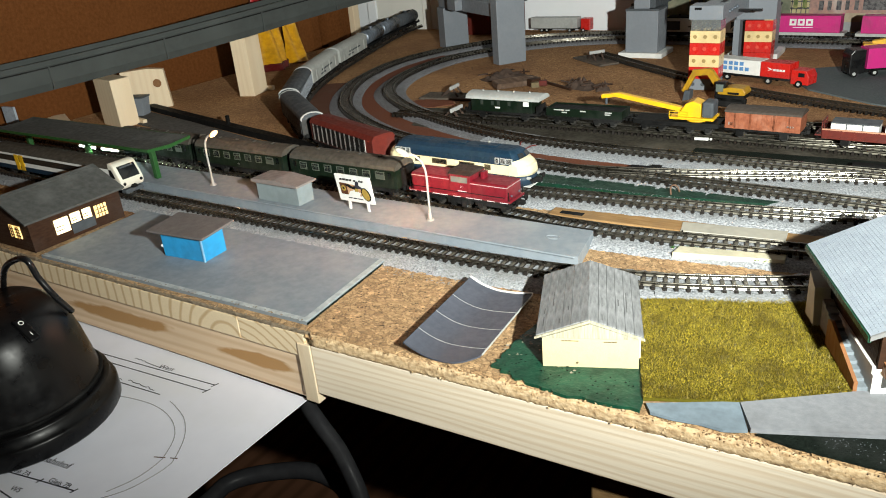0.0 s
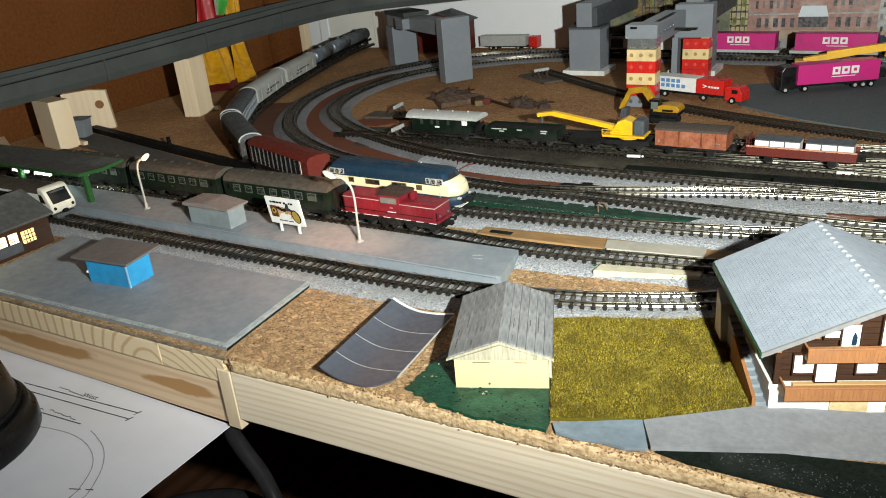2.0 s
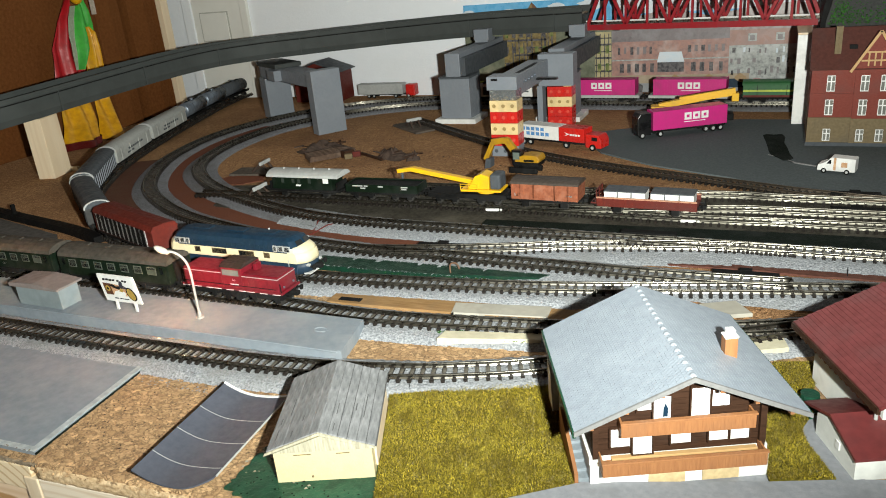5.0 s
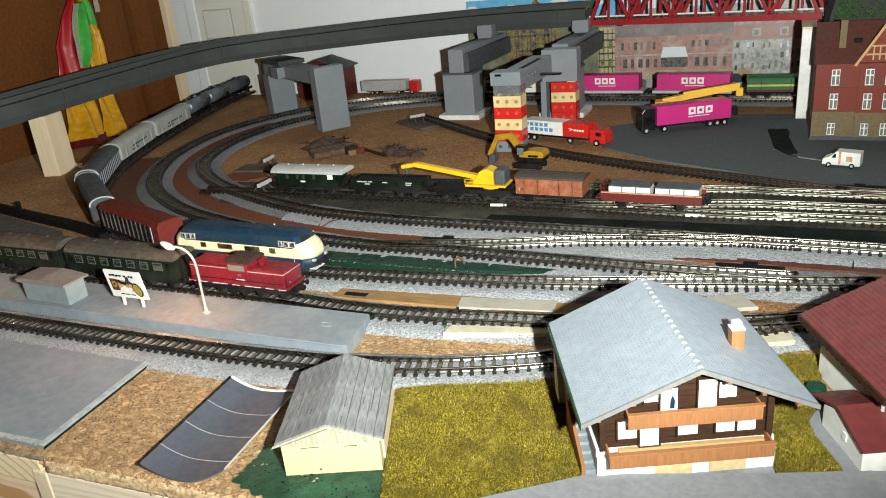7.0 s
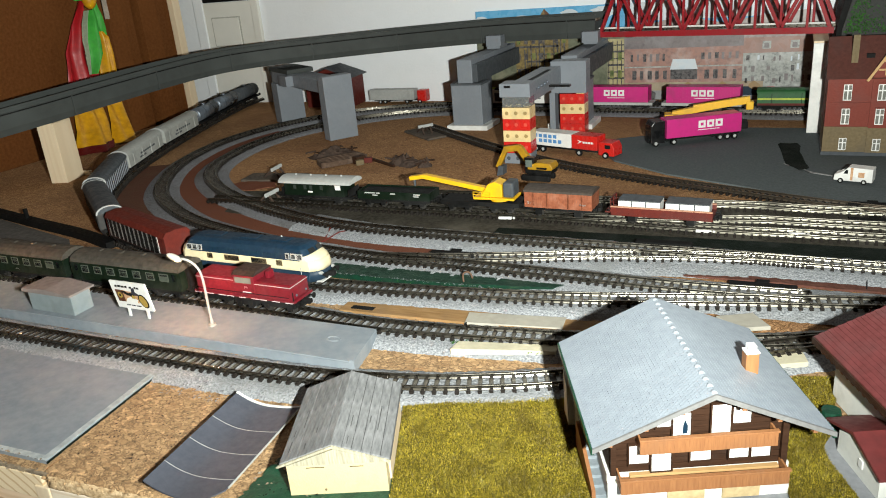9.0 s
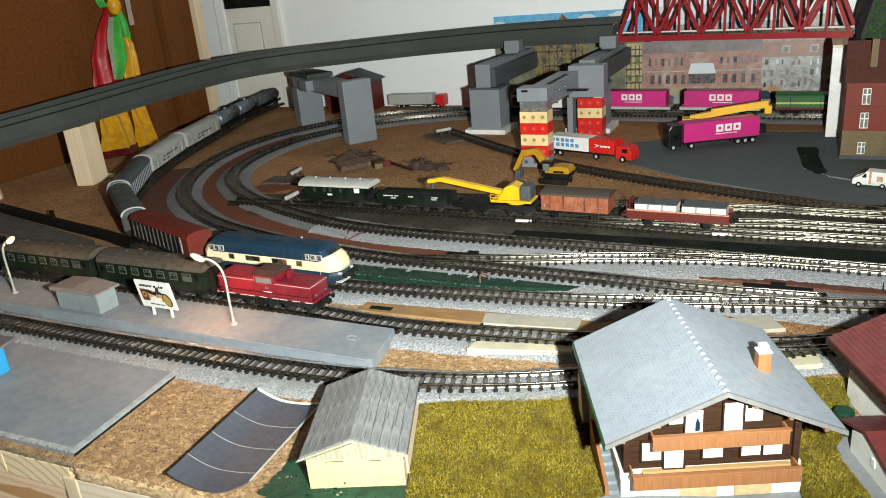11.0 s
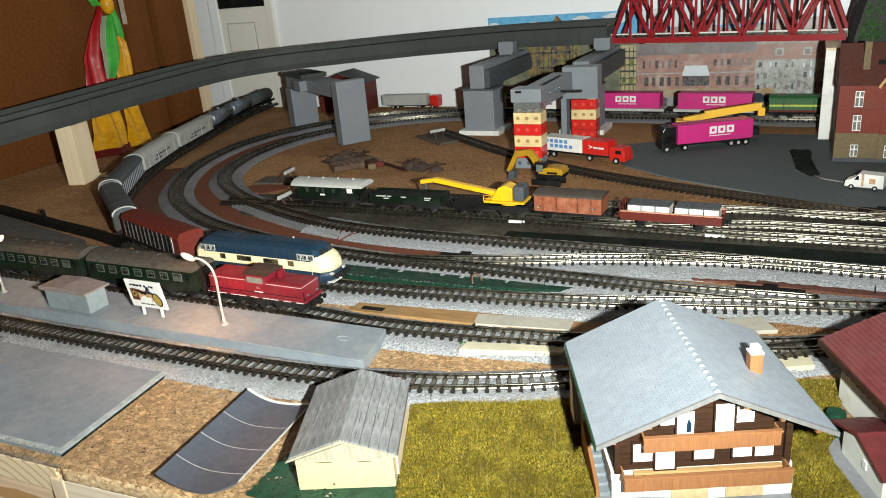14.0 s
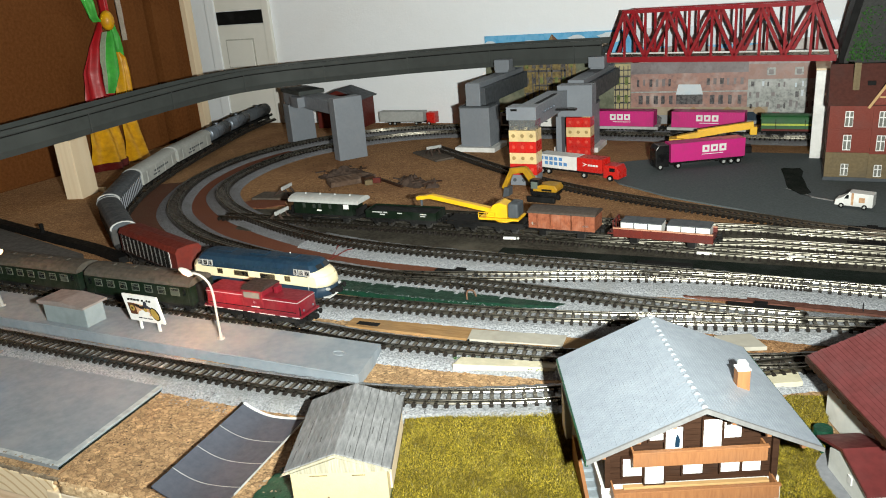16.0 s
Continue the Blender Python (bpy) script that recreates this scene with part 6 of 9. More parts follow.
def small_loco():
    t = thing("shunting_locomotive", "red diesel locomotive with centre cab and white line", "locomotive")
    L = 0.0655
    fr = part("frame", box(-L / 2, L / 2, -0.0088, 0.0088, 0.0068, 0.0080, 0.0003), M_RED, t, "red frame")
    part("underframe", box(-L / 2 + 0.001, L / 2 - 0.001, -0.0080, 0.0080, 0.0050, 0.0068, 0.0003), M_BLACKM, t, "black underframe")
    for i in range(9):
        xa = -L / 2 + 0.0005 + (L - 0.001) * i / 9 + 0.0009 * (i % 3)
        part("white_line", box(xa, xa + L / 14, -0.0090, 0.0090, 0.0068, 0.0071), M_WHITE, fr, "broken white line")
    for x0, x1, z in ((-L / 2 + 0.0022, -0.0050, 0.0166), (0.0085, L / 2 - 0.0020, 0.0158)):
        h = part("hood", prism([(-0.0083, 0.0080), (0.0083, 0.0080), (0.0082, z - 0.0008), (0.0072, z), (-0.0072, z), (-0.0082, z - 0.0008)], x0, x1, "x", bevel=0.0002), M_RED, t, "red engine hood")
        part("hood_line", box(x0 - 0.0001, x1 + 0.0001, -0.00845, 0.00845, z - 0.0013, z - 0.0010), M_LGREY, h, "thin white line")
        n = 6
        for i in range(n):
            x = x0 + (x1 - x0) * (i + 0.5) / n
            for s in (-1, 1):
                part("hood_door", box(x - (x1 - x0) / n * 0.42, x + (x1 - x0) / n * 0.42, s * 0.0083 - 0.0001, s * 0.0083 + 0.0001, 0.0088, z - 0.0022), M_RED, h)
    cab = part("cab", box(-0.0050, 0.0085, -0.0086, 0.0086, 0.0080, 0.0186, 0.0004), M_RED, t, "red cab")
    part("cab_roof", prism([(-0.0088, 0.0185), (0.0088, 0.0185), (0.0056, 0.0203), (-0.0056, 0.0203)], -0.0056, 0.0092, "x", bevel=0.0004), mat("sooty_brown", (0.035, 0.024, 0.02), (0.02, 0.015, 0.013), rough=0.55), cab, "sooty brown cab roof")
    for s in (-1, 1):
        part("cab_window", box(-0.0036, 0.0068, s * 0.0086 - 0.0002, s * 0.0086 + 0.0002, 0.0146, 0.0176), M_LITGLASS, cab, "cab side window")
        part("emblem", box(0.0020, 0.0042, s * 0.0086, s * 0.0088 if s > 0 else s * 0.0084 - 0.0002, 0.0118, 0.0130), M_WHITE, cab)
        part("number_bar", box(0.0005, 0.0060, s * 0.0086 - 0.0002, s * 0.0086 + 0.0002, 0.0098, 0.0103), M_WHITE, cab)
        part("handrail", rod((-L / 2 + 0.003, s * 0.0092, 0.0098), (L / 2 - 0.003, s * 0.0092, 0.0098), 0.00022, n=6), M_BLACKM, t)
        for x in (-L / 2 + 0.001, L / 2 - 0.001):
            part("grab_rail", rod((x, s * 0.0080, 0.0072), (x, s * 0.0080, 0.0125), 0.00025, n=6), M_BLACKM, t)
        for x in (-0.0045, 0.0025):
            part("step_ladder", box(x, x + 0.0028, s * 0.0082 - 0.0004, s * 0.0082 + 0.0004, 0.0016, 0.0056), M_BLACKM, t)
    for sx in (-1, 1):
        for y in (-0.0045, 0.0045):
            part("headlight", rod((sx * (L / 2 - 0.0014), y, 0.0098), (sx * (L / 2 - 0.0008), y, 0.0098), 0.0006, n=10), M_SILVER, t)
    part("exhaust", box(0.0112, 0.0136, -0.0015, 0.0035, 0.0150, 0.0192, 0.0004), M_RED, t)
    part("tank", box(-0.0075, 0.0075, -0.0074, 0.0074, 0.0022, 0.0056, 0.0005), M_BLACKM, t)
    for x in (-0.0205, 0.0205):
        bogie(t, x, 0.0145)
    couplers(t, L)
    return t


def big_loco():
    t = thing("mainline_locomotive", "ivory and dark blue diesel locomotive with rounded noses", "locomotive")
    L, W = 0.1035, 0.0186

    def loft(rings, name, material, label, nose=0.0062, power=3.0, smooth=True):
        """Level rings (height, half length, half width), rounded in plan."""
        bm = bmesh.new()
        made = []
        for z, hl, hw in rings:
            ring = []
            for i in range(64):
                a = 2 * math.pi * i / 64
                c, q = math.cos(a), math.sin(a)
                y = hw * math.copysign(min(1, abs(q) * 1.25) ** 0.8, q) if abs(q) > 1e-6 else 0.0
                x = math.copysign(hl - nose, c) + nose * math.copysign(abs(c) ** 0.9, c)
                x = math.copysign(max(0, hl - nose * (abs(y) / hw) ** power), c) if abs(c) > 0.02 else 0.0
                ring.append(bm.verts.new((x, y, z)))
            made.append(ring)
        n = 64
        for r0, r1 in zip(made, made[1:]):
            for i in range(n):
                bm.faces.new((r0[i], r0[(i + 1) % n], r1[(i + 1) % n], r1[i]))
        bm.faces.new(made[0][::-1])
        bm.faces.new(made[-1])
        return part(name, bm, material, t, label, smooth=smooth)

    H = L / 2
    loft([(0.0030, H - 0.0012, 0.0090), (0.0084, H - 0.0001, 0.0093)], "skirt", M_DBLUE, "dark blue skirt")
    loft([(0.0085, H, 0.0093), (0.0098, H + 0.0002, 0.0093), (0.0118, H - 0.0002, 0.0093), (0.0134, H - 0.0008, 0.0093)], "body", M_IVORY, "ivory body")
    loft([(0.01342, H - 0.0009, 0.0093), (0.0146, H - 0.0020, 0.0092), (0.0156, H - 0.0036, 0.0090), (0.0164, H - 0.0056, 0.0086), (0.0169, H - 0.0085, 0.0070)], "nose", M_IVORY, "rounded ivory nose")
    loft([(0.01345, H - 0.0085, 0.00935), (0.0164, H - 0.0060, 0.0091), (0.0188, H - 0.0082, 0.0080), (0.0200, H - 0.0105, 0.0058), (0.0204, H - 0.0120, 0.0030)], "roof", M_DBLUE, "dark blue roof", 0.0034, 3.5, False)
    for s in (-1, 1):
        for y in (-1, 1):
            bm = bmesh.new()
            for v in ((s * (H - 0.0056), y * 0.0008, 0.0166), (s * (H - 0.0062), y * 0.0060, 0.0166), (s * (H - 0.0082), y * 0.0054, 0.0186), (s * (H - 0.0076), y * 0.0008, 0.0186)):
                bm.verts.new(v)
            bm.faces.new(bm.verts)
            part("windscreen", bm, M_GLASS, t)
            for dx, w in ((-0.0030, 0.0040), (0.0012, 0.0036), (0.0052, 0.0026)):
                c = s * (H - 0.0145 - dx)
                win = part("cab_window", box(c - w / 2, c + w / 2, y * 0.00925 - 0.0004, y * 0.00925 + 0.0003, 0.0141, 0.0170, 0.0), M_LGREY, t, "pale framed cab window")
                part("pane", box(c - w / 2 + 0.0004, c + w / 2 - 0.0004, y * 0.00925 - 0.0004, y * 0.00925 + 0.0005, 0.0144, 0.0167), M_GLASS, win)
            part("headlight", rod((s * (H - 0.0030), y * 0.0055, 0.0072), (s * (H + 0.0000), y * 0.0055, 0.0072), 0.0008, n=10), M_LGREY, t)
            part("grab_rail", rod((s * (H - 0.0115), y * 0.0097, 0.0070), (s * (H - 0.0115), y * 0.0097, 0.0104), 0.0002, n=6), M_LGREY, t)
        part("buffer_line", box(*sorted((s * (H - 0.004), s * (H + 0.0003))), -0.0070, 0.0070, 0.0030, 0.0034), M_WHITE, t, "thin white line")
    for x, w in ((-0.0255, 0.0042), (-0.0090, 0.0110), (0.0110, 0.0110), (0.0255, 0.0042)):
        for s in (-1, 1):
            fr = part("side_window", box(x - w / 2, x + w / 2, s * W / 2 - 0.0002, s * W / 2 + 0.0003, 0.0102, 0.0130), M_STONE, t, "dark side opening")
            part("pane", box(x - w / 2 + 0.0003, x + w / 2 - 0.0003, s * W / 2 - 0.0002, s * W / 2 + 0.00045, 0.0105, 0.0127), M_GLASS, fr)
    for i in range(22):
        x = -L / 2 + 0.0165 + i * 0.0033
        for s in (-1, 1):
            part("roof_rib", box(x, x + 0.0003, s * 0.0092 - 0.0002, s * 0.0092 + 0.0002, 0.0142, 0.0164), M_DBLUE, t)
    for x in (-0.026, 0.0, 0.022):
        part("roof_hatch", box(x - 0.006, x + 0.006, -0.003, 0.003, 0.0202, 0.0208, 0.0003), M_DBLUE, t)
    part("horn", rod((0.02, 0.003, 0.0202), (0.02, 0.003, 0.0214), 0.0005, n=8), M_LGREY, t)
    for x in (-0.031, 0.031):
        bogie(t, x, 0.0185)
    couplers(t, L)
    return t


def goods_base(t, L, two_axle=True, material=None):
    part("underframe", box(-L / 2, L / 2, -0.0082, 0.0082, 0.0050, 0.0066, 0.0002), material or M_BLACKM, t)
    if two_axle:
        for x in (-L * 0.29, L * 0.29):
            wheelset(t, x)
            for y in (-0.0078, 0.0070):
                part("axle_guard", box(x - 0.0022, x + 0.0022, y, y + 0.0008, 0.0018, 0.0052), M_BLACKM, t)
    else:
        for x in (-L / 2 + 0.013, L / 2 - 0.013):
            bogie(t, x, 0.0115)
    couplers(t, L)


def ribbed_wagon(L=0.0810):
    t = thing("ribbed_wagon", "brick-red covered goods wagon with white side ribs", "goods wagon")
    goods_base(t, L, False)
    part("body", box(-L / 2, L / 2, -0.0085, 0.0085, 0.0066, 0.0192, 0.0003), M_OXIDE, t)
    for s in (-1, 1):
        sd = part("side_panel", box(-L / 2 + 0.002, L / 2 - 0.009, s * 0.0085 - 0.0002, s * 0.0085 + 0.0003, 0.0072, 0.0186), M_BLACKM, t, "black side with white ribs")
        for i in range(12):
            x = -L / 2 + 0.0035 + i * (L - 0.014) / 11
            part("rib", box(x, x + 0.0019, s * 0.0085 - 0.0002, s * 0.0085 + 0.0008, 0.0072, 0.0186), M_WHITE, sd, "white rib")
    part("roof", prism([(-0.0090, 0.0190), (0.0090, 0.0190), (0.0070, 0.0219), (0.0, 0.0227), (-0.0070, 0.0219)], -L / 2 - 0.0003, L / 2 + 0.0003, "x"), M_OXIDE, t, "red roof")
    return t


def arch_wagon(L, body, roof, label, group="", name="covered_wagon", white_end=True, ribs=0, rib_mat=None, axles=True, top=0.0232, wall=0.0180):
    t = thing(name, label, "goods wagon", group=group)
    goods_base(t, L, axles)
    part("body", box(-L / 2, L / 2, -0.0084, 0.0084, 0.0066, wall, 0.0003), body, t)
    sec = [(-0.0088, wall)] + [(-u, z) for u, z in arched(0.0176, wall, top)[1:-1]] + [(0.0088, wall)]
    part("roof", prism(sec, -L / 2 - 0.0006, L / 2 + 0.0006, "x"), roof, t, "arched roof")
    if white_end:
        for s in (-1, 1):
            x = s * (L / 2 + 0.0006)
            part("end_arch", prism([(u * 1.03, z + 0.0002) for u, z in sec] + [(u * (0.84 if white_end is True else 0.93), z - (0.0012 if white_end is True else 0.0005)) for u, z in sec[::-1]], min(x, x + s * 0.0012), max(x, x + s * 0.0012), "x"), M_LGREY, t, "pale end arch")
    for i in range(ribs):
        x = -L / 2 + L * (i + 0.5) / ribs
        for s in (-1, 1):
            part("rib", box(x - 0.0005, x + 0.0005, s * 0.0084 - 0.0002, s * 0.0084 + 0.0006, 0.0070, wall - 0.0004), rib_mat or body, t)
    return t


def tank_wagon(L, label, material):
    t = thing("tank_wagon", label, "goods wagon", group="tank wagons")
    goods_base(t, L, True)
    part("tank", rod((-L / 2 + 0.003, 0, 0.0150), (L / 2 - 0.003, 0, 0.0150), 0.0080, n=24), material, t, smooth=True)
    for s in (-1, 1):
        part("tank_end", ball((s * (L / 2 - 0.0032), 0, 0.0150), 0.0079, n=20, squash=(0.3, 1, 1)), material, t, smooth=True)
    for x in (-L * 0.2, L * 0.2):
        part("tank_band", rod((x - 0.0005, 0, 0.0150), (x + 0.0005, 0, 0.0150), 0.0082, n=24), M_GREYD, t)
    part("dome", rod((0, 0, 0.0225), (0, 0, 0.0248), 0.0026, n=14), material, t, smooth=False)
    part("walkway", box(-L * 0.3, L * 0.3, -0.0012, 0.0012, 0.0231, 0.0236), M_BLACKM, t)
    return t


def put(t, key, x, y, flip=False):
    return place(t, key, nearest(LINES[key], x, y), flip)


# the train at the platform
v1 = put(small_loco(), "platform", -0.2046, 0.381)
v1.matrix_world = v1.matrix_world @ Matrix.Diagonal((0.98, 0.9, 1.04, 1))
c1 = put(coach(), "platform", -0.2838, 0.381)
s0 = nearest(LINES["platform"], -0.2838, 0.381)
for i in (1, 2):
    copy_thing(c1, on_track(LINES["platform"], s0 - 0.0868 * i, RAIL_TOP))

# the goods train on the outer curve
OUT = LINES["outer"]
v2 = put(big_loco(), "outer", -0.2260, 0.4155)
v2.matrix_world = v2.matrix_world @ Matrix.Diagonal((0.955, 0.98, 1.14, 1))
sv = nearest(OUT, -0.2275, 0.4155)
place(ribbed_wagon(), "outer", sv - 0.0985)
M_DUSK = mat("dusty_black", (0.035, 0.035, 0.035), (0.06, 0.058, 0.055), rough=0.6, scale=400)
M_PALE = mat("pale_grey_wagon", (0.42, 0.43, 0.41), (0.36, 0.37, 0.35), rough=0.55, scale=400)
W1 = arch_wagon(0.0860, M_DUSK, M_GREYD, "black covered wagon with grey roof and thin pale end arches", white_end="thin", ribs=10, rib_mat=M_GREYD)
place(W1, "outer", sv - 0.1935)
W2 = arch_wagon(0.0900, M_DUSK, M_GREYD, "dark grey covered wagon with grey ribs", white_end="thin", ribs=14, rib_mat=M_GREY)
place(W2, "outer", sv - 0.2930)
for k, sx in enumerate((0.3920, 0.4935)):
    w = arch_wagon(0.0940, M_PALE, M_PALE, "pale grey covered goods wagon with faded lettering", group="pale grey wagons", ribs=4)
    for s in (-1, 1):
        for i in range(7):
            x = -0.022 + i * 0.0058
            part("lettering_bar", box(x, x + 0.0040, s * 0.0084 - 0.0003, s * 0.0084 + 0.0003, 0.0125, 0.0142), M_GREYD, w)
        for i in range(3):
            part("lettering_bar", box(0.004 + i * 0.006, 0.0085 + i * 0.006, s * 0.0084 - 0.0003, s * 0.0084 + 0.0003, 0.0095, 0.0110), M_GREYD, w)
    place(w, "outer", sv - sx)
for i, (lab, mm) in enumerate((("dull silver tank wagon", M_SILVER), ("dull silver tank wagon with bands", M_SILVER), ("dark grey tank wagon", M_GREYD))):
    place(tank_wagon(0.0630, lab, mm), "outer", sv - 0.5830 - 0.0680 * i)

# old work train on the siding
M_DIMGLASS = mat("dim_glass", (0.035, 0.045, 0.038), rough=0.2, scale=200)


def old_coach():
    L = 0.0610
    t = thing("old_coach", "old black-green coach with a light grey arched roof", "coach")
    goods_base(t, L, True)
    part("body", box(-L / 2 + 0.004, L / 2 - 0.006, -0.0082, 0.0082, 0.0066, 0.0160, 0.0003), M_COACH, t)
    part("roof", prism([(-0.0094, 0.0158)] + [(-u, z) for u, z in arched(0.0188, 0.0160, 0.0200)[1:-1]] + [(0.0094, 0.0158)], -L / 2, L / 2, "x"), M_LGREY, t, "light grey arched roof")
    for s in (-1, 1):
        for x in (-0.017, -0.008, -0.003, 0.006):
            part("window", box(x - 0.0012, x + 0.0012, s * 0.0082 - 0.0002, s * 0.0082 + 0.0003, 0.0115, 0.0148), M_DIMGLASS, t)
        part("notice", box(0.0175, 0.0220, s * 0.0082 - 0.0002, s * 0.0082 + 0.0003, 0.0118, 0.0152), M_WHITE, t, "white notice panel")
        part("number_bar", box(-0.0058, -0.0018, s * 0.0082 - 0.0002, s * 0.0082 + 0.0003, 0.0092, 0.0104), M_WHITE, t)
        part("running_board", box(-L / 2 + 0.003, L / 2 - 0.003, s * 0.0092 - 0.0004, s * 0.0092 + 0.0004, 0.0042, 0.0048), M_BLACKM, t)
    for x in (-L / 2 + 0.001, L / 2 - 0.003):
        part("platform_rail", box(x, x + 0.0006, -0.0075, 0.0075, 0.0066, 0.0120), M_BLACKM, t)
    for x in (-0.02, -0.007, 0.006, 0.019):
        part("roof_vent", ball((x, 0, 0.0202), 0.0009, n=8), M_LGREY, t, smooth=True)
    return t


def low_wagon():
    L = 0.0560
    t = thing("low_wagon", "black low-sided wagon with small white lettering", "goods wagon")
    goods_base(t, L, False)
    for s in (-1, 1):
        part("side", box(-L / 2, L / 2, min(s * 0.0078, s * 0.0086), max(s * 0.0078, s * 0.0086), 0.0066, 0.0122, 0.0002), M_COACH, t)
        for x0, x1, z in ((-0.022, -0.014, 0.0108), (-0.013, -0.010, 0.0108), (-0.016, -0.012, 0.0092), (-0.002, 0.002, 0.0106), (0.016, 0.021, 0.0106), (0.016, 0.020, 0.0092)):
            part("lettering_bar", box(x0, x1, s * 0.0086 - 0.0002, s * 0.0086 + 0.0002, z, z + 0.0008), M_LGREY, t)
    for x in (-L / 2, L / 2 - 0.0008):
        part("end", box(x, x + 0.0008, -0.0078, 0.0078, 0.0066, 0.0122), M_COACH, t)
    part("load", box(-L / 2 + 0.001, L / 2 - 0.001, -0.0077, 0.0077, 0.0066, 0.0112), M_BLACKM, t)
    return t


def crane_wagon():
    L = 0.0560
    t = thing("crane_wagon", "yellow rail crane with its jib laid over a black wagon", "crane wagon")
    goods_base(t, L, False)
    part("deck", box(-L / 2, L / 2, -0.0084, 0.0084, 0.0066, 0.0080, 0.0002), M_BLACKM, t)
    part("turntable", rod((0.0125, 0, 0.0080), (0.0125, 0, 0.0095), 0.0068, n=20), M_YELLOW, t)
    part("base_plate", box(-0.004, 0.0245, -0.0078, 0.0078, 0.0095, 0.0110, 0.0003), M_YELLOW, t)
    cab = part("cab", prism([(0.0005, 0.0110), (0.0158, 0.0110), (0.0158, 0.0196), (0.0105, 0.0215), (0.0060, 0.0196)], -0.0060, 0.0060, "y", bevel=0.0003), M_YELLOW, t, "yellow crane house")
    part("counterweight", box(0.0165, 0.0238, -0.0066, 0.0066, 0.0110, 0.0212, 0.0014), M_GREYD, t, "dark grey rounded counterweight")
    part("jib", bar((0.0060, 0, 0.0140), (-0.0420, 0, 0.0222), 0.0042, 0.0030), M_YELLOW, t, "long yellow jib")
    part("jib_tip", bar((-0.0420, 0, 0.0222), (-0.0530, 0, 0.0205), 0.0040, 0.0026), M_YELLOW, t)
    part("jib_underside", bar((-0.004, 0, 0.0145), (-0.0400, 0, 0.0204), 0.0030, 0.0008), M_BLACKM, t)
    part("hook", rod((-0.0500, 0, 0.0200), (-0.0500, 0, 0.0150), 0.0009, n=8), M_GREYD, t)
    for s in (-1, 1):
        for z in (0.0128, 0.0146):
            part("railing", rod((-0.004, s * 0.0074, z), (0.008, s * 0.0074, z), 0.00025, n=6), M_YELLOW, t)
        for x in (-0.004, 0.002, 0.008):
            part("stanchion", rod((x, s * 0.0074, 0.0108), (x, s * 0.0074, 0.0148), 0.00025, n=6), M_YELLOW, t)
    return t


def boxcar():
    L = 0.0445
    t = thing("boxcar", "weathered orange-brown boarded boxcar with dark roof", "goods wagon")
    goods_base(t, L, True)
    part("body", box(-L / 2, L / 2, -0.0083, 0.0083, 0.0064, 0.0168, 0.0002), M_BOXCAR, t)
    part("roof", prism([(-0.0088, 0.0166)] + [(-u, z) for u, z in arched(0.0176, 0.0168, 0.0192)[1:-1]] + [(0.0088, 0.0166)], -L / 2 - 0.0005, L / 2 + 0.0005, "x"), mat("dusty_roof", (0.07, 0.055, 0.045), rough=0.7), t, "dark brown roof")
    for s in (-1, 1):
        for i in range(16):
            x = -L / 2 + L * i / 16
            part("plank", box(x + 0.0002, x + L / 16 - 0.0002, s * 0.0083 - 0.0002, s * 0.0083 + 0.00025, 0.0066, 0.0166), M_BOXCAR, t)
        for x in (-0.016, -0.007, 0.007, 0.016):
            part("strut", box(x - 0.0006, x + 0.0006, s * 0.0083 - 0.0002, s * 0.0083 + 0.0006, 0.0064, 0.0168), M_BOXCAR, t)
        part("number_bar", box(0.0145, 0.0185, s * 0.0083 - 0.0002, s * 0.0083 + 0.0007, 0.0095, 0.0105), M_LGREY, t)
        part("number_bar", box(-0.020, -0.0172, s * 0.0083 - 0.0002, s * 0.0083 + 0.0007, 0.0085, 0.0105), M_LGREY, t)
    return t


def flat_wagon_loaded():
    L = 0.0595
    t = thing("flat_wagon", "red-brown low wagon with two white block loads", "goods wagon")
    goods_base(t, L, True, M_OXIDE)
    part("floor", box(-L / 2, L / 2, -0.0084, 0.0084, 0.0066, 0.0076), M_OXIDE, t)
    for s in (-1, 1):
        part("side", box(-L / 2, L / 2, min(s * 0.0079, s * 0.0086), max(s * 0.0079, s * 0.0086), 0.0066, 0.0104, 0.0002), M_OXIDE, t)
        part("side_rim", box(-L / 2, L / 2, min(s * 0.0078, s * 0.0088), max(s * 0.0078, s * 0.0088), 0.0104, 0.0112), mat("worn_rim", (0.5, 0.25, 0.16), rough=0.6), t, "worn pale rim")
        for i in range(9):
            x = -L / 2 + 0.004 + i * (L - 0.008) / 8
            part("stake", box(x - 0.0005, x + 0.0005, s * 0.0086 - 0.0002, s * 0.0086 + 0.0007, 0.0060, 0.0106), M_OXIDE, t)
    for y in (-0.0070, 0.0, 0.0070):
        part("end_stanchion", box(-L / 2 - 0.0006, -L / 2, y - 0.0004, y + 0.0004, 0.0070, 0.0150), M_OXIDE, t)
    for z in (0.0118, 0.0146):
        part("end_rail", box(-L / 2 - 0.0006, -L / 2, -0.0074, 0.0074, z, z + 0.0007), M_OXIDE, t)
    part("brake_platform", box(-L / 2 - 0.004, -L / 2, -0.0070, 0.0070, 0.0062, 0.0070), M_OXIDE, t)
    return t


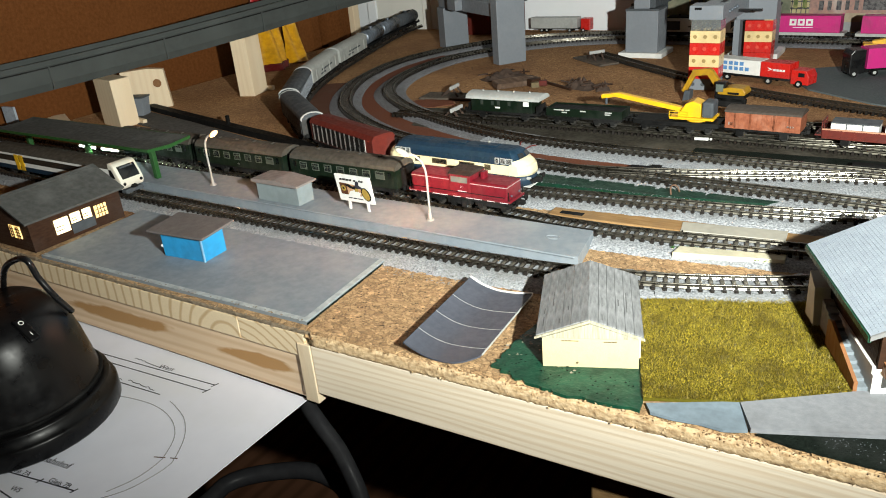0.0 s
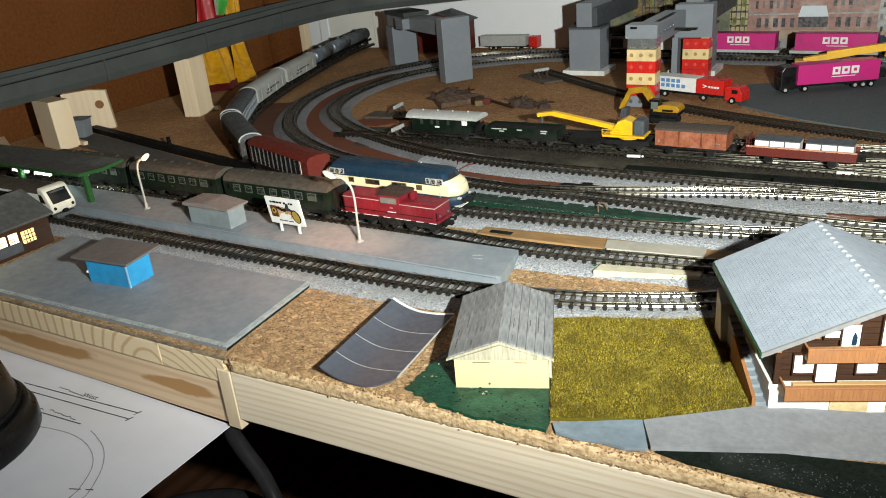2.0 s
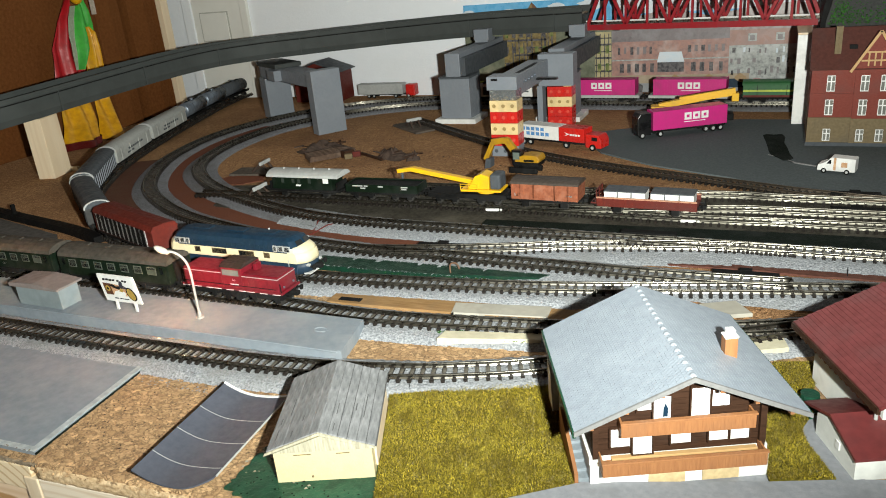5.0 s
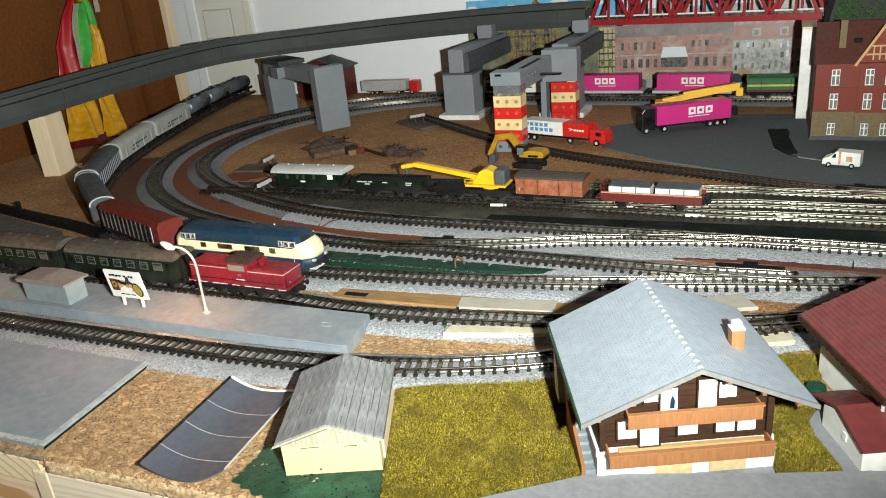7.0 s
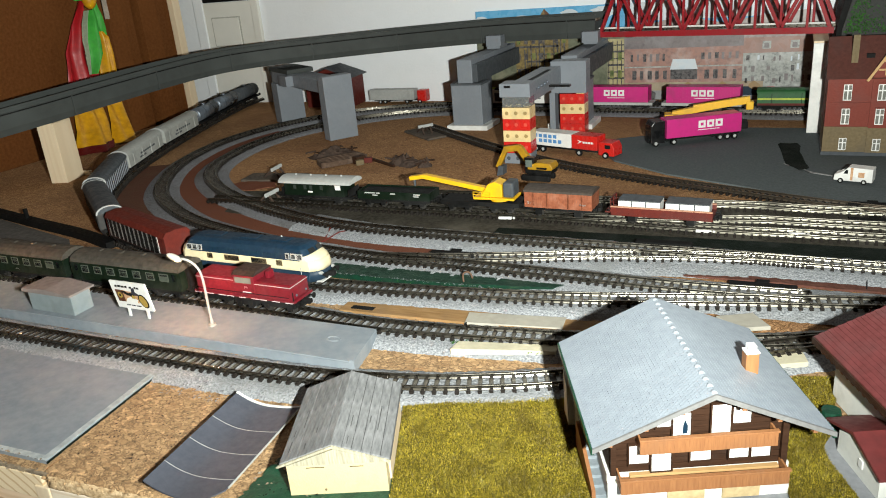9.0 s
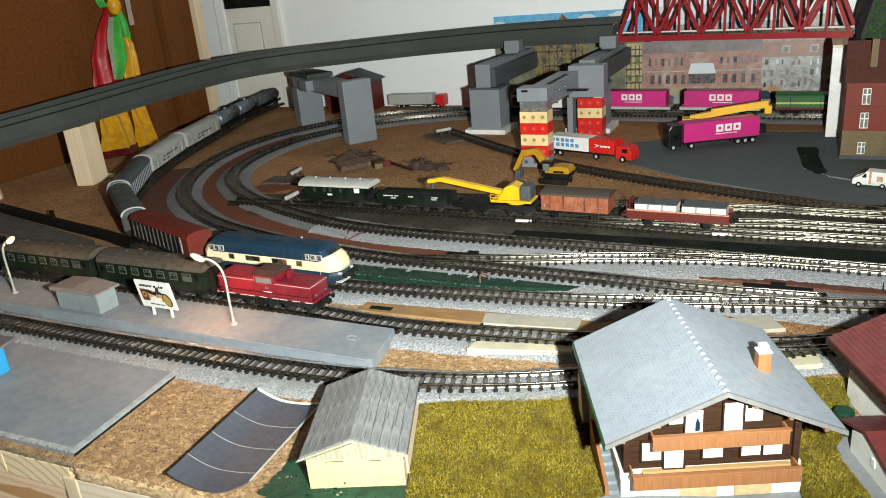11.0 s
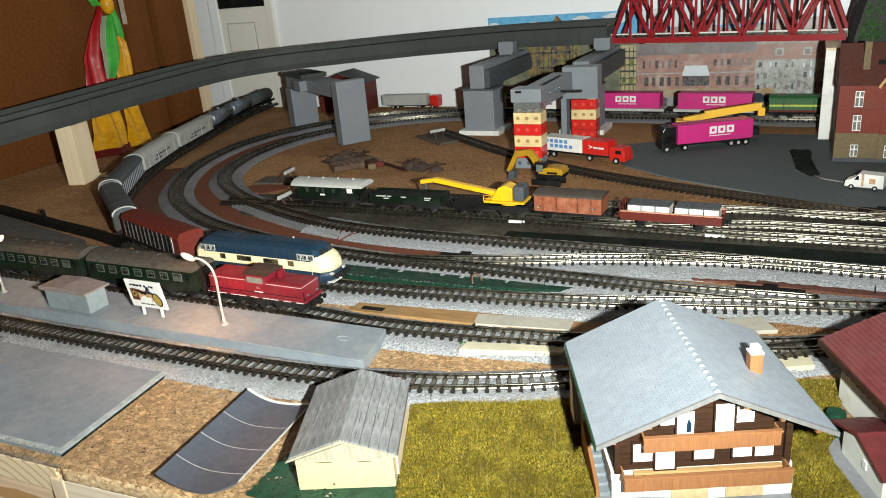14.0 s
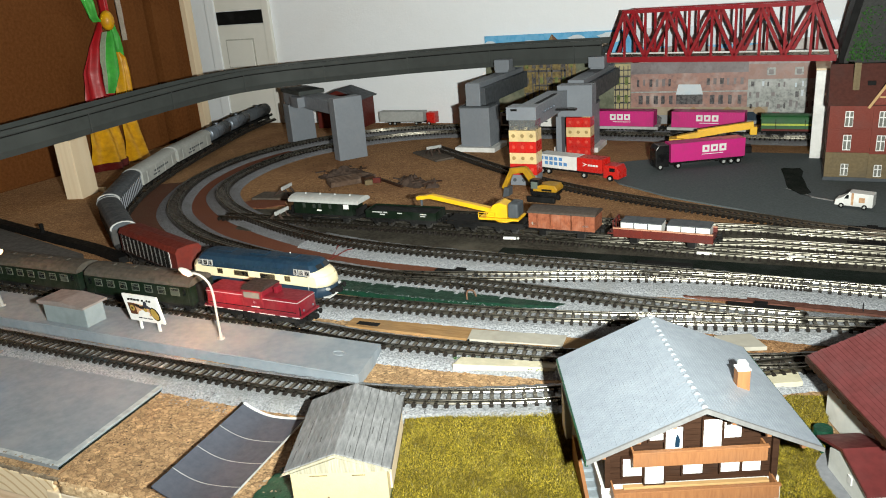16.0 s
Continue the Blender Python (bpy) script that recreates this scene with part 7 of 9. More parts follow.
def block_load(x, y, rz, z):
    t = thing("stone_blocks", "white block load with dark top on the low wagon", "load", pose(x, y, z, 0, 0, rz), group="white block loads")
    part("block", box(-0.0125, 0.0125, -0.0062, 0.0062, 0, 0.0062, 0.0003), M_WHITE, t)
    part("top_sheet", box(-0.0127, 0.0127, -0.0060, 0.0068, 0.0062, 0.0069, 0.0002), M_GREYD, t, "dark grey top")
    for k in (-0.0042, 0.0042):
        part("strap", box(k - 0.0003, k + 0.0003, -0.0064, 0.0066, 0.0, 0.0071), M_GREYD, t)
    return t


put(old_coach(), "siding", -0.2680, 0.547)
put(low_wagon(), "siding", -0.2030, 0.548)
put(crane_wagon(), "siding", -0.1390, 0.549)
put(boxcar(), "siding_near", -0.0830, 0.5476)
fw = put(flat_wagon_loaded(), "siding_near", -0.0215, 0.5440)
for dx in (-0.0132, 0.0150):
    m = fw.matrix_world @ Matrix.Translation((dx, 0, 0.0077))
    block_load(m.translation.x, m.translation.y, math.degrees(m.to_euler().z), m.translation.z)

# the container train on the far straight
def container_wagon(label):
    L = 0.0790
    t = thing("container_wagon", label, "goods wagon", group="container wagons")
    goods_base(t, L, False, M_LGREY)
    part("deck", box(-L / 2, L / 2, -0.0080, 0.0080, 0.0066, 0.0078), M_LGREY, t, "pale grey deck")
    return t


def container(L, material, label, group=""):
    t = thing("container", label, "container", group=group)
    W, H = 0.0152, 0.0158
    part("box", box(-L / 2, L / 2, -W / 2, W / 2, 0, H, 0.0003), material, t)
    for s in (-1, 1):
        n = 26
        bm = bmesh.new()
        for i in range(n):
            x = -L / 2 + 0.001 + (L - 0.002) * i / n
            box(x, x + (L - 0.002) / n * 0.5, s * W / 2 - 0.0001, s * W / 2 + 0.0002, 0.0008, H - 0.0008, 0, bm)
        part("corrugation", bm, material, t, kind="stuff")
    for x in (-L / 2, L / 2 - 0.0012):
        for y in (-W / 2 - 0.0002, W / 2 - 0.001):
            part("corner_post", box(x, x + 0.0012, y, y + 0.0012, 0, H + 0.0002), material, t)
    return t


def big_letters(t, L, W, H, scale=1.0):
    """Plain white blocks where the shipping mark stands."""
    for s in (-1, 1):
        y0, y1 = sorted((s * W / 2 + s * 0.0002, s * W / 2 + s * 0.0005))
        u = 0.0062 * scale
        for i in (-1, 0, 1):
            xs = sorted((i * u * 1.22 - u * 0.5, i * u * 1.22 + u * 0.5))
            part("mark", box(*xs, y0, y1, H * 0.42, H * 0.42 + u), M_WHITE, t, "plain white mark")
            part("mark_gap", box(xs[0] + u * 0.3, xs[1] - u * 0.3, min(y0, y1) - (0.0001 if s < 0 else -0.0001), max(y0, y1) + (0.0001 if s > 0 else -0.0001), H * 0.42 + u * 0.3, H * 0.42 + u * 0.7), M_PINK, t)
        part("mark_line", box(-u * 1.8, u * 1.2, y0, y1, H * 0.28, H * 0.32), M_WHITE, t)


def freight_loco():
    L, W = 0.1180, 0.0182
    t = thing("electric_locomotive", "white and lime green modern freight locomotive", "locomotive")
    part("body", box(-L / 2 + 0.006, L / 2 - 0.006, -W / 2, W / 2, 0.0062, 0.0205, 0.0006), M_WHITE, t)
    for s in (-1, 1):
        xs = sorted((s * (L / 2 - 0.006), s * L / 2))
        bm = prism([(s * (L / 2 - 0.014), 0.0062), (s * L / 2, 0.0062), (s * L / 2, 0.0115), (s * (L / 2 - 0.005), 0.0192), (s * (L / 2 - 0.009), 0.0212), (s * (L / 2 - 0.014), 0.0212)], -W / 2 + 0.0001, W / 2 - 0.0001, "y", bevel=0.0004)
        nose = part("nose", bm, M_LIME, t, "lime green nose")
        bm = bmesh.new()
        for v in ((s * (L / 2 - 0.0002), -0.0068, 0.0128), (s * (L / 2 - 0.0002), 0.0068, 0.0128), (s * (L / 2 - 0.0044), 0.0064, 0.0188), (s * (L / 2 - 0.0044), -0.0064, 0.0188)):
            bm.verts.new(v)
        bm.faces.new(bm.verts)
        part("windscreen", bm, M_GLASS, nose)
        for y in (-1, 1):
            part("side_window", box(*sorted((s * (L / 2 - 0.0125), s * (L / 2 - 0.0085))), *sorted((y * W / 2, y * (W / 2 + 0.0003))), 0.0142, 0.0180), M_GLASS, nose)
    for y in (-1, 1):
        ys = sorted((y * W / 2, y * (W / 2 + 0.0003)))
        g = part("grille", box(-0.0420, -0.0270, *ys, 0.0085, 0.0178), M_GREYD, t, "dark grille panel")
        part("grille_cross", bar((-0.042, y * (W / 2 + 0.0004), 0.0085), (-0.0345, y * (W / 2 + 0.0004), 0.0178), 0.0003, 0.0016), M_WHITE, g)
        part("grille_cross", bar((-0.027, y * (W / 2 + 0.0004), 0.0085), (-0.0345, y * (W / 2 + 0.0004), 0.0178), 0.0003, 0.0016), M_WHITE, g)
        part("grille", box(0.0260, 0.0400, *ys, 0.0085, 0.0178), M_GREYD, t, "dark grille panel")
        for i in range(5):
            part("lettering_bar", box(-0.014 + i * 0.0065, -0.0085 + i * 0.0065, *ys, 0.0115, 0.0128), M_GREYD, t)
        part("sill", box(-L / 2 + 0.004, L / 2 - 0.004, *ys, 0.0050, 0.0066), M_BLACKM, t)
    part("roof_gear", box(-L / 2 + 0.018, L / 2 - 0.018, -0.0070, 0.0070, 0.0206, 0.0222, 0.0004), M_BLACKM, t, "black roof equipment")
    for x in (-0.03, 0.0, 0.03):
        part("insulator", rod((x, 0, 0.0222), (x, 0, 0.0240), 0.0012, n=8), M_BLACKM, t)
    for x in (-0.036, 0.036):
        bogie(t, x, 0.0165)
    couplers(t, L)
    return t


INN = LINES["inner"]
se = nearest(INN, -0.2130, 0.8985)
place(freight_loco(), "inner", se)
s = se - 0.0945
for i in range(2):
    w = place(container_wagon("pale grey flat container wagon"), "inner", s)
    c = container(0.0700, M_PINK, "magenta shipping container with a white mark", "magenta containers")
    big_letters(c, 0.07, 0.0152, 0.0158)
    c.matrix_world = w.matrix_world @ Matrix.Translation((0, 0, 0.0079))
    s -= 0.0885
w = arch_wagon(0.1030, M_GREEN, M_GREEN, "dark green sliding-wall wagon with a lime band", white_end=False, axles=False, name="sliding_wall_wagon", top=0.0222)
for y in (-1, 1):
    part("band", box(-0.0510, 0.0510, *sorted((y * 0.0084, y * 0.0087)), 0.0118, 0.0136), M_LIME, w, "lime green band")
    part("sill", box(-0.0510, 0.0510, *sorted((y * 0.0084, y * 0.0087)), 0.0066, 0.0086), M_OXIDE, w, "red-brown sill")
    for i in range(4):
        x = -0.0385 + 0.0257 * i
        part("door_line", box(x - 0.0002, x + 0.0002, *sorted((y * 0.0084, y * 0.0089)), 0.0086, 0.0180), M_BLACKM, w)
place(w, "inner", s - 0.0130)
s -= 0.1080
for i in range(2):
    w = place(container_wagon("pale grey flat container wagon"), "inner", s)
    c = container(0.0740, M_LGREY, "white corrugated container with faded red lettering", "white containers")
    for y in (-1, 1):
        for j in range(6):
            part("lettering_bar", box(-0.016 + 0.0055 * j, -0.0115 + 0.0055 * j, *sorted((y * 0.0076, y * 0.0080)), 0.0065, 0.0082), M_OXIDE, c)
    c.matrix_world = w.matrix_world @ Matrix.Translation((0, 0, 0.0079))
    s -= 0.0840

# railcar at the front track, behind the station
M_IVORYW = mat("offwhite_cab", (0.7, 0.67, 0.58), (0.64, 0.61, 0.52), rough=0.45, scale=300)


def railcar():
    L, W = 0.1500, 0.0178
    t = thing("railcar", "white railcar with dark blue band and yellow doors", "railcar")
    part("body", box(-L / 2, L / 2 - 0.004, -W / 2, W / 2, 0.0048, 0.0180, 0.0006), M_WHITE, t)
    part("roof", prism([(-W / 2, 0.0178)] + [(-u, z) for u, z in arched(W, 0.0180, 0.0215)[1:-1]] + [(W / 2, 0.0178)], -L / 2, L / 2 - 0.006, "x"), M_ROOF, t, "dark grey roof")
    nose = part("nose", prism([(L / 2 - 0.010, 0.0042), (L / 2 - 0.0004, 0.0042), (L / 2 + 0.001, 0.0066), (L / 2 + 0.001, 0.0098), (L / 2 - 0.0040, 0.0206), (L / 2 - 0.0065, 0.0218), (L / 2 - 0.010, 0.0218)], -W / 2 - 0.0002, W / 2 + 0.0002, "y", bevel=0.0012), M_IVORYW, t, "off-white sloping cab front")
    glass = part("windscreen", box(-0.00025, 0.0003, -0.0068, 0.0068, -0.0046, 0.0046, 0.0002), M_GLASS, nose, "black windscreen")
    glass.matrix_local = Matrix.Translation((L / 2 - 0.0014, 0, 0.0152)) @ Matrix.Rotation(-math.atan2(0.0050, 0.0108), 4, "Y")
    part("wiper", bar((0.0004, -0.0030, -0.0042), (0.0004, 0.0030, 0.0006), 0.0003, 0.0003), M_BLACKM, glass)
    part("destination_sign", box(0.0003, 0.0004, -0.0052, 0.0052, 0.0028, 0.0039), M_GREYD, glass)
    for y in (-1, 1):
        part("side_window", prism([(L / 2 - 0.0086, 0.0118), (L / 2 - 0.0036, 0.0118), (L / 2 - 0.0062, 0.0176), (L / 2 - 0.0086, 0.0176)], *sorted((y * (W / 2 - 0.001), y * (W / 2 + 0.0004))), "y"), M_GLASS, nose, "black cab side window")
        part("headlight", rod((L / 2 + 0.0002, y * 0.0066, 0.0080), (L / 2 + 0.0013, y * 0.0066, 0.0080), 0.0011, n=10), M_BLACKM, nose)
    part("coupling", box(L / 2 - 0.001, L / 2 + 0.0026, -0.0016, 0.0016, 0.0040, 0.0062, 0.0003), M_BLACKM, t)
    part("snow_plough", box(L / 2 - 0.004, L / 2 + 0.0012, -0.0070, 0.0070, 0.0012, 0.0038, 0.0005), M_GREYD, t)
    for y in (-1, 1):
        ys = sorted((y * W / 2, y * (W / 2 + 0.0003)))
        part("window_band", box(-L / 2, L / 2 - 0.018, *ys, 0.0118, 0.0162), M_GLASS, t, "dark window band")
        part("blue_band", box(-L / 2, L / 2 - 0.010, *ys, 0.0052, 0.0085), M_DBLUE, t, "dark blue lower band")
        for x in (-0.044, -0.038):
            part("door", box(x, x + 0.0045, *sorted((y * W / 2, y * (W / 2 + 0.0005))), 0.0056, 0.0172), M_YELLOW, t, "yellow door")
    for x in (-0.05, 0.045):
        bogie(t, x)
    return t


rc1 = put(railcar(), "front", -0.4915, 0.3245)
rc1.matrix_world = rc1.matrix_world @ Matrix.Diagonal((1.0, 0.92, 0.94, 1))

# ---- road vehicles ----
def truck_wheels(t, xs, r=0.0028, w=0.0062):
    for x in xs:
        for y in (-1, 1):
            wh = part("wheel", rod((x, y * w, r), (x, y * (w + 0.0018), r), r, n=16), M_BLACKM, t)
            part("rim", rod((x, y * (w + 0.0017), r), (x, y * (w + 0.0020), r), r * 0.5, n=12), M_LGREY, wh)


pink = thing("articulated_truck", "black truck with a magenta container semitrailer", "truck", pose(-0.0285, 0.7745, 0.0012, 0, 0, 29.4))
cab = part("cab", prism([(-0.0400, 0.0026), (-0.0280, 0.0026), (-0.0280, 0.0215), (-0.0375, 0.0215), (-0.0400, 0.0180)], -0.0076, 0.0076, "y", bevel=0.0005), M_BLACK, pink, "black cab")
part("windscreen", box(-0.0402, -0.0398, -0.0066, 0.0066, 0.0120, 0.0175), M_GLASS, cab)
part("chassis", box(-0.0380, 0.0395, -0.0050, 0.0050, 0.0040, 0.0058), M_BLACKM, pink)
tr = part("trailer", box(-0.0265, 0.0400, -0.0076, 0.0076, 0.0060, 0.0222, 0.0003), M_PINK, pink, "magenta container")
for s in (-1,):
    u = 0.0062
    for i in (-1, 0, 1):
        cx = 0.012 + i * u * 1.22
        part("mark", box(cx - u * 0.5, cx + u * 0.5, -0.0080, -0.0077, 0.0128, 0.0128 + u), M_WHITE, tr, "plain white mark")
        part("mark_gap", box(cx - u * 0.2, cx + u * 0.2, -0.0081, -0.0079, 0.0128 + u * 0.3, 0.0128 + u * 0.7), M_PINK, tr)
    part("mark_line", box(0.001, 0.020, -0.0080, -0.0077, 0.0108, 0.0114), M_WHITE, tr)
truck_wheels(pink, (-0.0360, -0.0200, 0.0210, 0.0275, 0.0340))

reach = thing("crane_vehicle", "yellow mobile crane with a long boom parked behind the truck", "crane", pose(-0.020, 0.806, 0.0012, 0, 0, 8))
part("chassis", box(-0.034, 0.034, -0.0070, 0.0070, 0.0045, 0.0105, 0.0004), M_BLACKM, reach)
part("cab", box(-0.037, -0.024, -0.0072, 0.0072, 0.0075, 0.0185, 0.0006), M_YELLOW, reach, "yellow cab")
part("boom", bar((-0.030, 0, 0.0180), (0.030, 0, 0.0285), 0.0060, 0.0050), M_YELLOW, reach, "long yellow boom")
part("boom_section", bar((-0.012, 0, 0.0225), (0.035, 0, 0.0290), 0.0048, 0.0062), M_YELLOW, reach)
part("boom_head", box(0.032, 0.038, -0.0030, 0.0030, 0.0205, 0.0275, 0.0004), M_YELLOW, reach)
part("engine_box", box(-0.012, 0.020, -0.0060, 0.0060, 0.0105, 0.0185, 0.0005), M_BLACKM, reach)
truck_wheels(reach, (-0.025, -0.012, 0.010, 0.024), 0.0034, 0.0058)

red = thing("container_truck", "red truck carrying a white and a red container", "truck", pose(-0.1205, 0.7285, 0.0, 0, 0, -18))
part("chassis", box(-0.0450, 0.0370, -0.0050, 0.0050, 0.0036, 0.0056), M_BLACKM, red)
wc = part("white_container", box(-0.0415, -0.0004, -0.0072, 0.0072, 0.0058, 0.0178, 0.0003), M_WHITE, red, "white container with blue squares")
M_SQ = mat("sky_print", (0.12, 0.3, 0.6), rough=0.5)
for i in range(5):
    for j in range(2):
        x = -0.0385 + 0.0050 * i + 0.0050 * (1 - j)
        part("square", box(x, x + 0.0034, -0.0075, -0.0072, 0.0088 + 0.0042 * j, 0.0118 + 0.0042 * j), M_SQ, wc, "blue square")
part("rear_frame", box(-0.0450, -0.0420, -0.0066, 0.0066, 0.0058, 0.0150, 0.0003), M_BLACKM, red, "black rear frame")
rc = part("red_container", box(0.0002, 0.0250, -0.0072, 0.0072, 0.0058, 0.0178, 0.0003), M_BRICKRED, red, "red container")
part("mark", prism([(0.006, 0.0105), (0.0085, 0.0122), (0.006, 0.0138), (0.0085, 0.0132), (0.011, 0.0125), (0.0085, 0.0115)], -0.0075, -0.0072, "y"), M_WHITE, rc, "plain white mark")
for i in range(4):
    part("lettering_bar", box(0.0115 + 0.0026 * i, 0.0135 + 0.0026 * i, -0.0075, -0.0072, 0.0112, 0.0128), M_WHITE, rc)
cb = part("cab", prism([(0.0262, 0.0022), (0.0410, 0.0022), (0.0410, 0.0090), (0.0385, 0.0135), (0.0262, 0.0135)], -0.0070, 0.0070, "y", bevel=0.0006), M_BRICKRED, red, "red cab")
part("windscreen", box(0.0325, 0.0375, -0.0073, -0.0069, 0.0085, 0.0116), M_GLASS, cb)
truck_wheels(red, (-0.0360, -0.0290, 0.0080, 0.0335))

van = thing("delivery_van", "small white delivery van with a brown stripe", "van", pose(0.0895, 0.6614, 0.0012, 0, 0, -15) @ Matrix.Diagonal((0.82, 0.86, 0.86, 1)))
vb = part("body", prism([(-0.0145, 0.0020), (0.0145, 0.0020), (0.0145, 0.0128), (-0.0040, 0.0132), (-0.0085, 0.0082), (-0.0140, 0.0068)], -0.0058, 0.0058, "y", bevel=0.0006), M_WHITE, van, "white body")
part("windscreen", bar((-0.0082, 0, 0.0088), (-0.0045, 0, 0.0128), 0.0095, 0.0006), M_GLASS, vb)
part("side_window", prism([(-0.0072, 0.0080), (-0.0038, 0.0080), (-0.0038, 0.0112), (-0.0052, 0.0112)], -0.0061, -0.0057, "y"), M_GLASS, vb)
part("stripe", box(-0.0018, 0.0000, -0.0061, -0.0057, 0.0030, 0.0130), M_PRINTT, vb, "brown stripe")
part("mark", box(0.0040, 0.0085, -0.0061, -0.0057, 0.0058, 0.0098), M_PRINTT, vb)
truck_wheels(van, (-0.0090, 0.0085), 0.0021, 0.0042)

M_AMBER = mat("excavator_amber", (0.45, 0.25, 0.012), (0.33, 0.17, 0.009), rough=0.45, scale=300, wear=(0.2, 0.11, 0.02), wear_scale=120)
dig = thing("excavator", "yellow tracked excavator with its arm stretched out", "excavator", pose(-0.1285, 0.6445, 0, 0, 0, -6))
for y in (-0.0062, 0.0030):
    part("crawler", box(-0.0115, 0.0105, y, y + 0.0034, 0, 0.0045, 0.0012), M_BLACKM, dig, "black crawler track")
part("turntable", rod((0, 0, 0.0042), (0, 0, 0.0058), 0.0045, n=16), M_BLACKM, dig)
part("chassis_skirt", box(-0.0075, 0.0118, -0.0062, 0.0062, 0.0058, 0.0085, 0.0005), M_BLACKM, dig, "black lower body")
part("house", prism([(-0.0060, 0.0085), (0.0120, 0.0085), (0.0128, 0.0105), (0.0110, 0.0134), (0.0020, 0.0138), (-0.0060, 0.0120)], -0.0062, 0.0062, "y", bevel=0.0006), M_AMBER, dig, "yellow engine house")
part("mark", box(0.0010, 0.0085, -0.0066, -0.0062, 0.0092, 0.0106), M_BLACKM, dig)
cb = part("cab", box(-0.0082, -0.0010, -0.0060, -0.0002, 0.0060, 0.0170, 0.0005), M_BLACK, dig, "black cab")
part("window", box(-0.0072, -0.0022, -0.0064, -0.0060, 0.0105, 0.0155), M_LITGLASS, cb)
part("boom", bar((-0.0060, 0.0015, 0.0105), (-0.0150, 0.0015, 0.0225), 0.0034, 0.0046), M_AMBER, dig, "yellow boom")
part("boom", bar((-0.0140, 0.0015, 0.0224), (-0.0265, 0.0015, 0.0205), 0.0032, 0.0042), M_AMBER, dig)
part("stick", bar((-0.0250, 0.0015, 0.0215), (-0.0325, 0.0015, 0.0070), 0.0026, 0.0034), M_AMBER, dig, "yellow stick")
part("bucket", prism([(-0.0325, 0.0010), (-0.0275, 0.0020), (-0.0270, 0.0085), (-0.0310, 0.0085)], -0.0020, 0.0050, "y", bevel=0.0003), M_GREYD, dig, "grey bucket")

dig.matrix_world = dig.matrix_world @ Matrix.Diagonal((1.1, 1.1, 1.1, 1))

trailer = thing("parked_truck", "grey box truck with a red cab at the back wall", "truck", pose(-0.4105, 0.9655, 0, 0, 0, 2), group="")
part("box_body", box(-0.0410, 0.0225, -0.0070, 0.0070, 0.0048, 0.0178, 0.0003), M_LGREY, trailer, "pale grey box")
part("chassis", box(-0.0350, 0.0330, -0.0050, 0.0050, 0.0035, 0.0052), M_BLACKM, trailer)
part("cab", box(0.0265, 0.0390, -0.0066, 0.0066, 0.0024, 0.0165, 0.0012), M_BRICKRED, trailer, "red cab")
truck_wheels(trailer, (-0.026, -0.019, 0.012, 0.030), 0.0026, 0.0048)

barn = thing("red_barn", "dark red barn with grey roof behind the portal", "barn", pose(-0.5000, 0.938, 0, 0, 0, 4))
gable_house(barn, 0.066, 0.038, 0.0385, 0.0500, 0.004, M_OXIDE, M_GREYD)

# ---- backdrop poster on the wall ----
poster = thing("backdrop_poster", "glossy printed town backdrop with blue sky and pink houses", "poster", pose(0, 0.9795, 0))
PX0, PX1 = -0.305, 0.088


def printed(x0, x1, z0, z1, layer, material, name="print"):
    return part(name, box(x0, x1, -0.0004 - 0.0002 * layer, -0.0002 - 0.0002 * layer, z0, z1), material, poster)


def shape(pts, layer, material, name="print"):
    return part(name, prism(pts, -0.0004 - 0.0002 * layer, -0.0002 - 0.0002 * layer, "y"), material, poster)


GL = dict(rough=0.3, scale=120, wear_scale=40)
M_SKY = mat("print_sky", (0.12, 0.42, 0.72), (0.2, 0.5, 0.76), **GL)
M_CLOUD = mat("print_cloud", (0.72, 0.76, 0.8), (0.6, 0.7, 0.78), **GL)
M_PHOUSE = mat("print_pink", (0.47, 0.27, 0.225), (0.24, 0.15, 0.135), wear=(0.56, 0.46, 0.42), rough=0.3, scale=240, wear_scale=55)
M_PROOF = mat("print_roof", (0.27, 0.24, 0.245), (0.15, 0.13, 0.135), rough=0.3, scale=200, wear=(0.33, 0.32, 0.33), wear_scale=40)
M_PWIN = mat("print_window", (0.06, 0.058, 0.065), (0.16, 0.15, 0.15), rough=0.3, scale=350, wear_scale=60)
M_PPALE = mat("print_pale", (0.52, 0.54, 0.52), (0.17, 0.18, 0.175), wear=(0.62, 0.64, 0.64), rough=0.3, scale=300, wear_scale=60)
M_PSTREET = mat("print_street", (0.36, 0.37, 0.385), (0.24, 0.25, 0.26), rough=0.3, scale=160, wear_scale=30)
M_PTIMBER = mat("print_halftimber", (0.45, 0.35, 0.17), (0.12, 0.07, 0.035), scale=160, rough=0.35, wear=(0.06, 0.04, 0.025), wear_scale=130)
M_PGREEN = mat("print_green", (0.08, 0.13, 0.04), (0.3, 0.28, 0.1), scale=200, rough=0.35)
part("sheet", box(PX0, PX1, -0.0002, 0.0, -0.006, 0.106), M_SKY, poster, "printed blue sky")
for x, z, w, h in ((-0.298, 0.093, 0.012, 0.007), (-0.262, 0.0885, 0.009, 0.004), (-0.247, 0.093, 0.015, 0.006), (-0.19, 0.098, 0.012, 0.005), (-0.15, 0.0985, 0.018, 0.006)):
    shape([(x + w * math.cos(a * math.pi / 8) * (0.85 + 0.2 * math.sin(3 * a)), z + h * math.sin(a * math.pi / 8)) for a in range(16)], 1, M_CLOUD, "cloud_print")
printed(-0.125, PX1, 0.086, 0.106, 1, M_CLOUD, "haze_print")
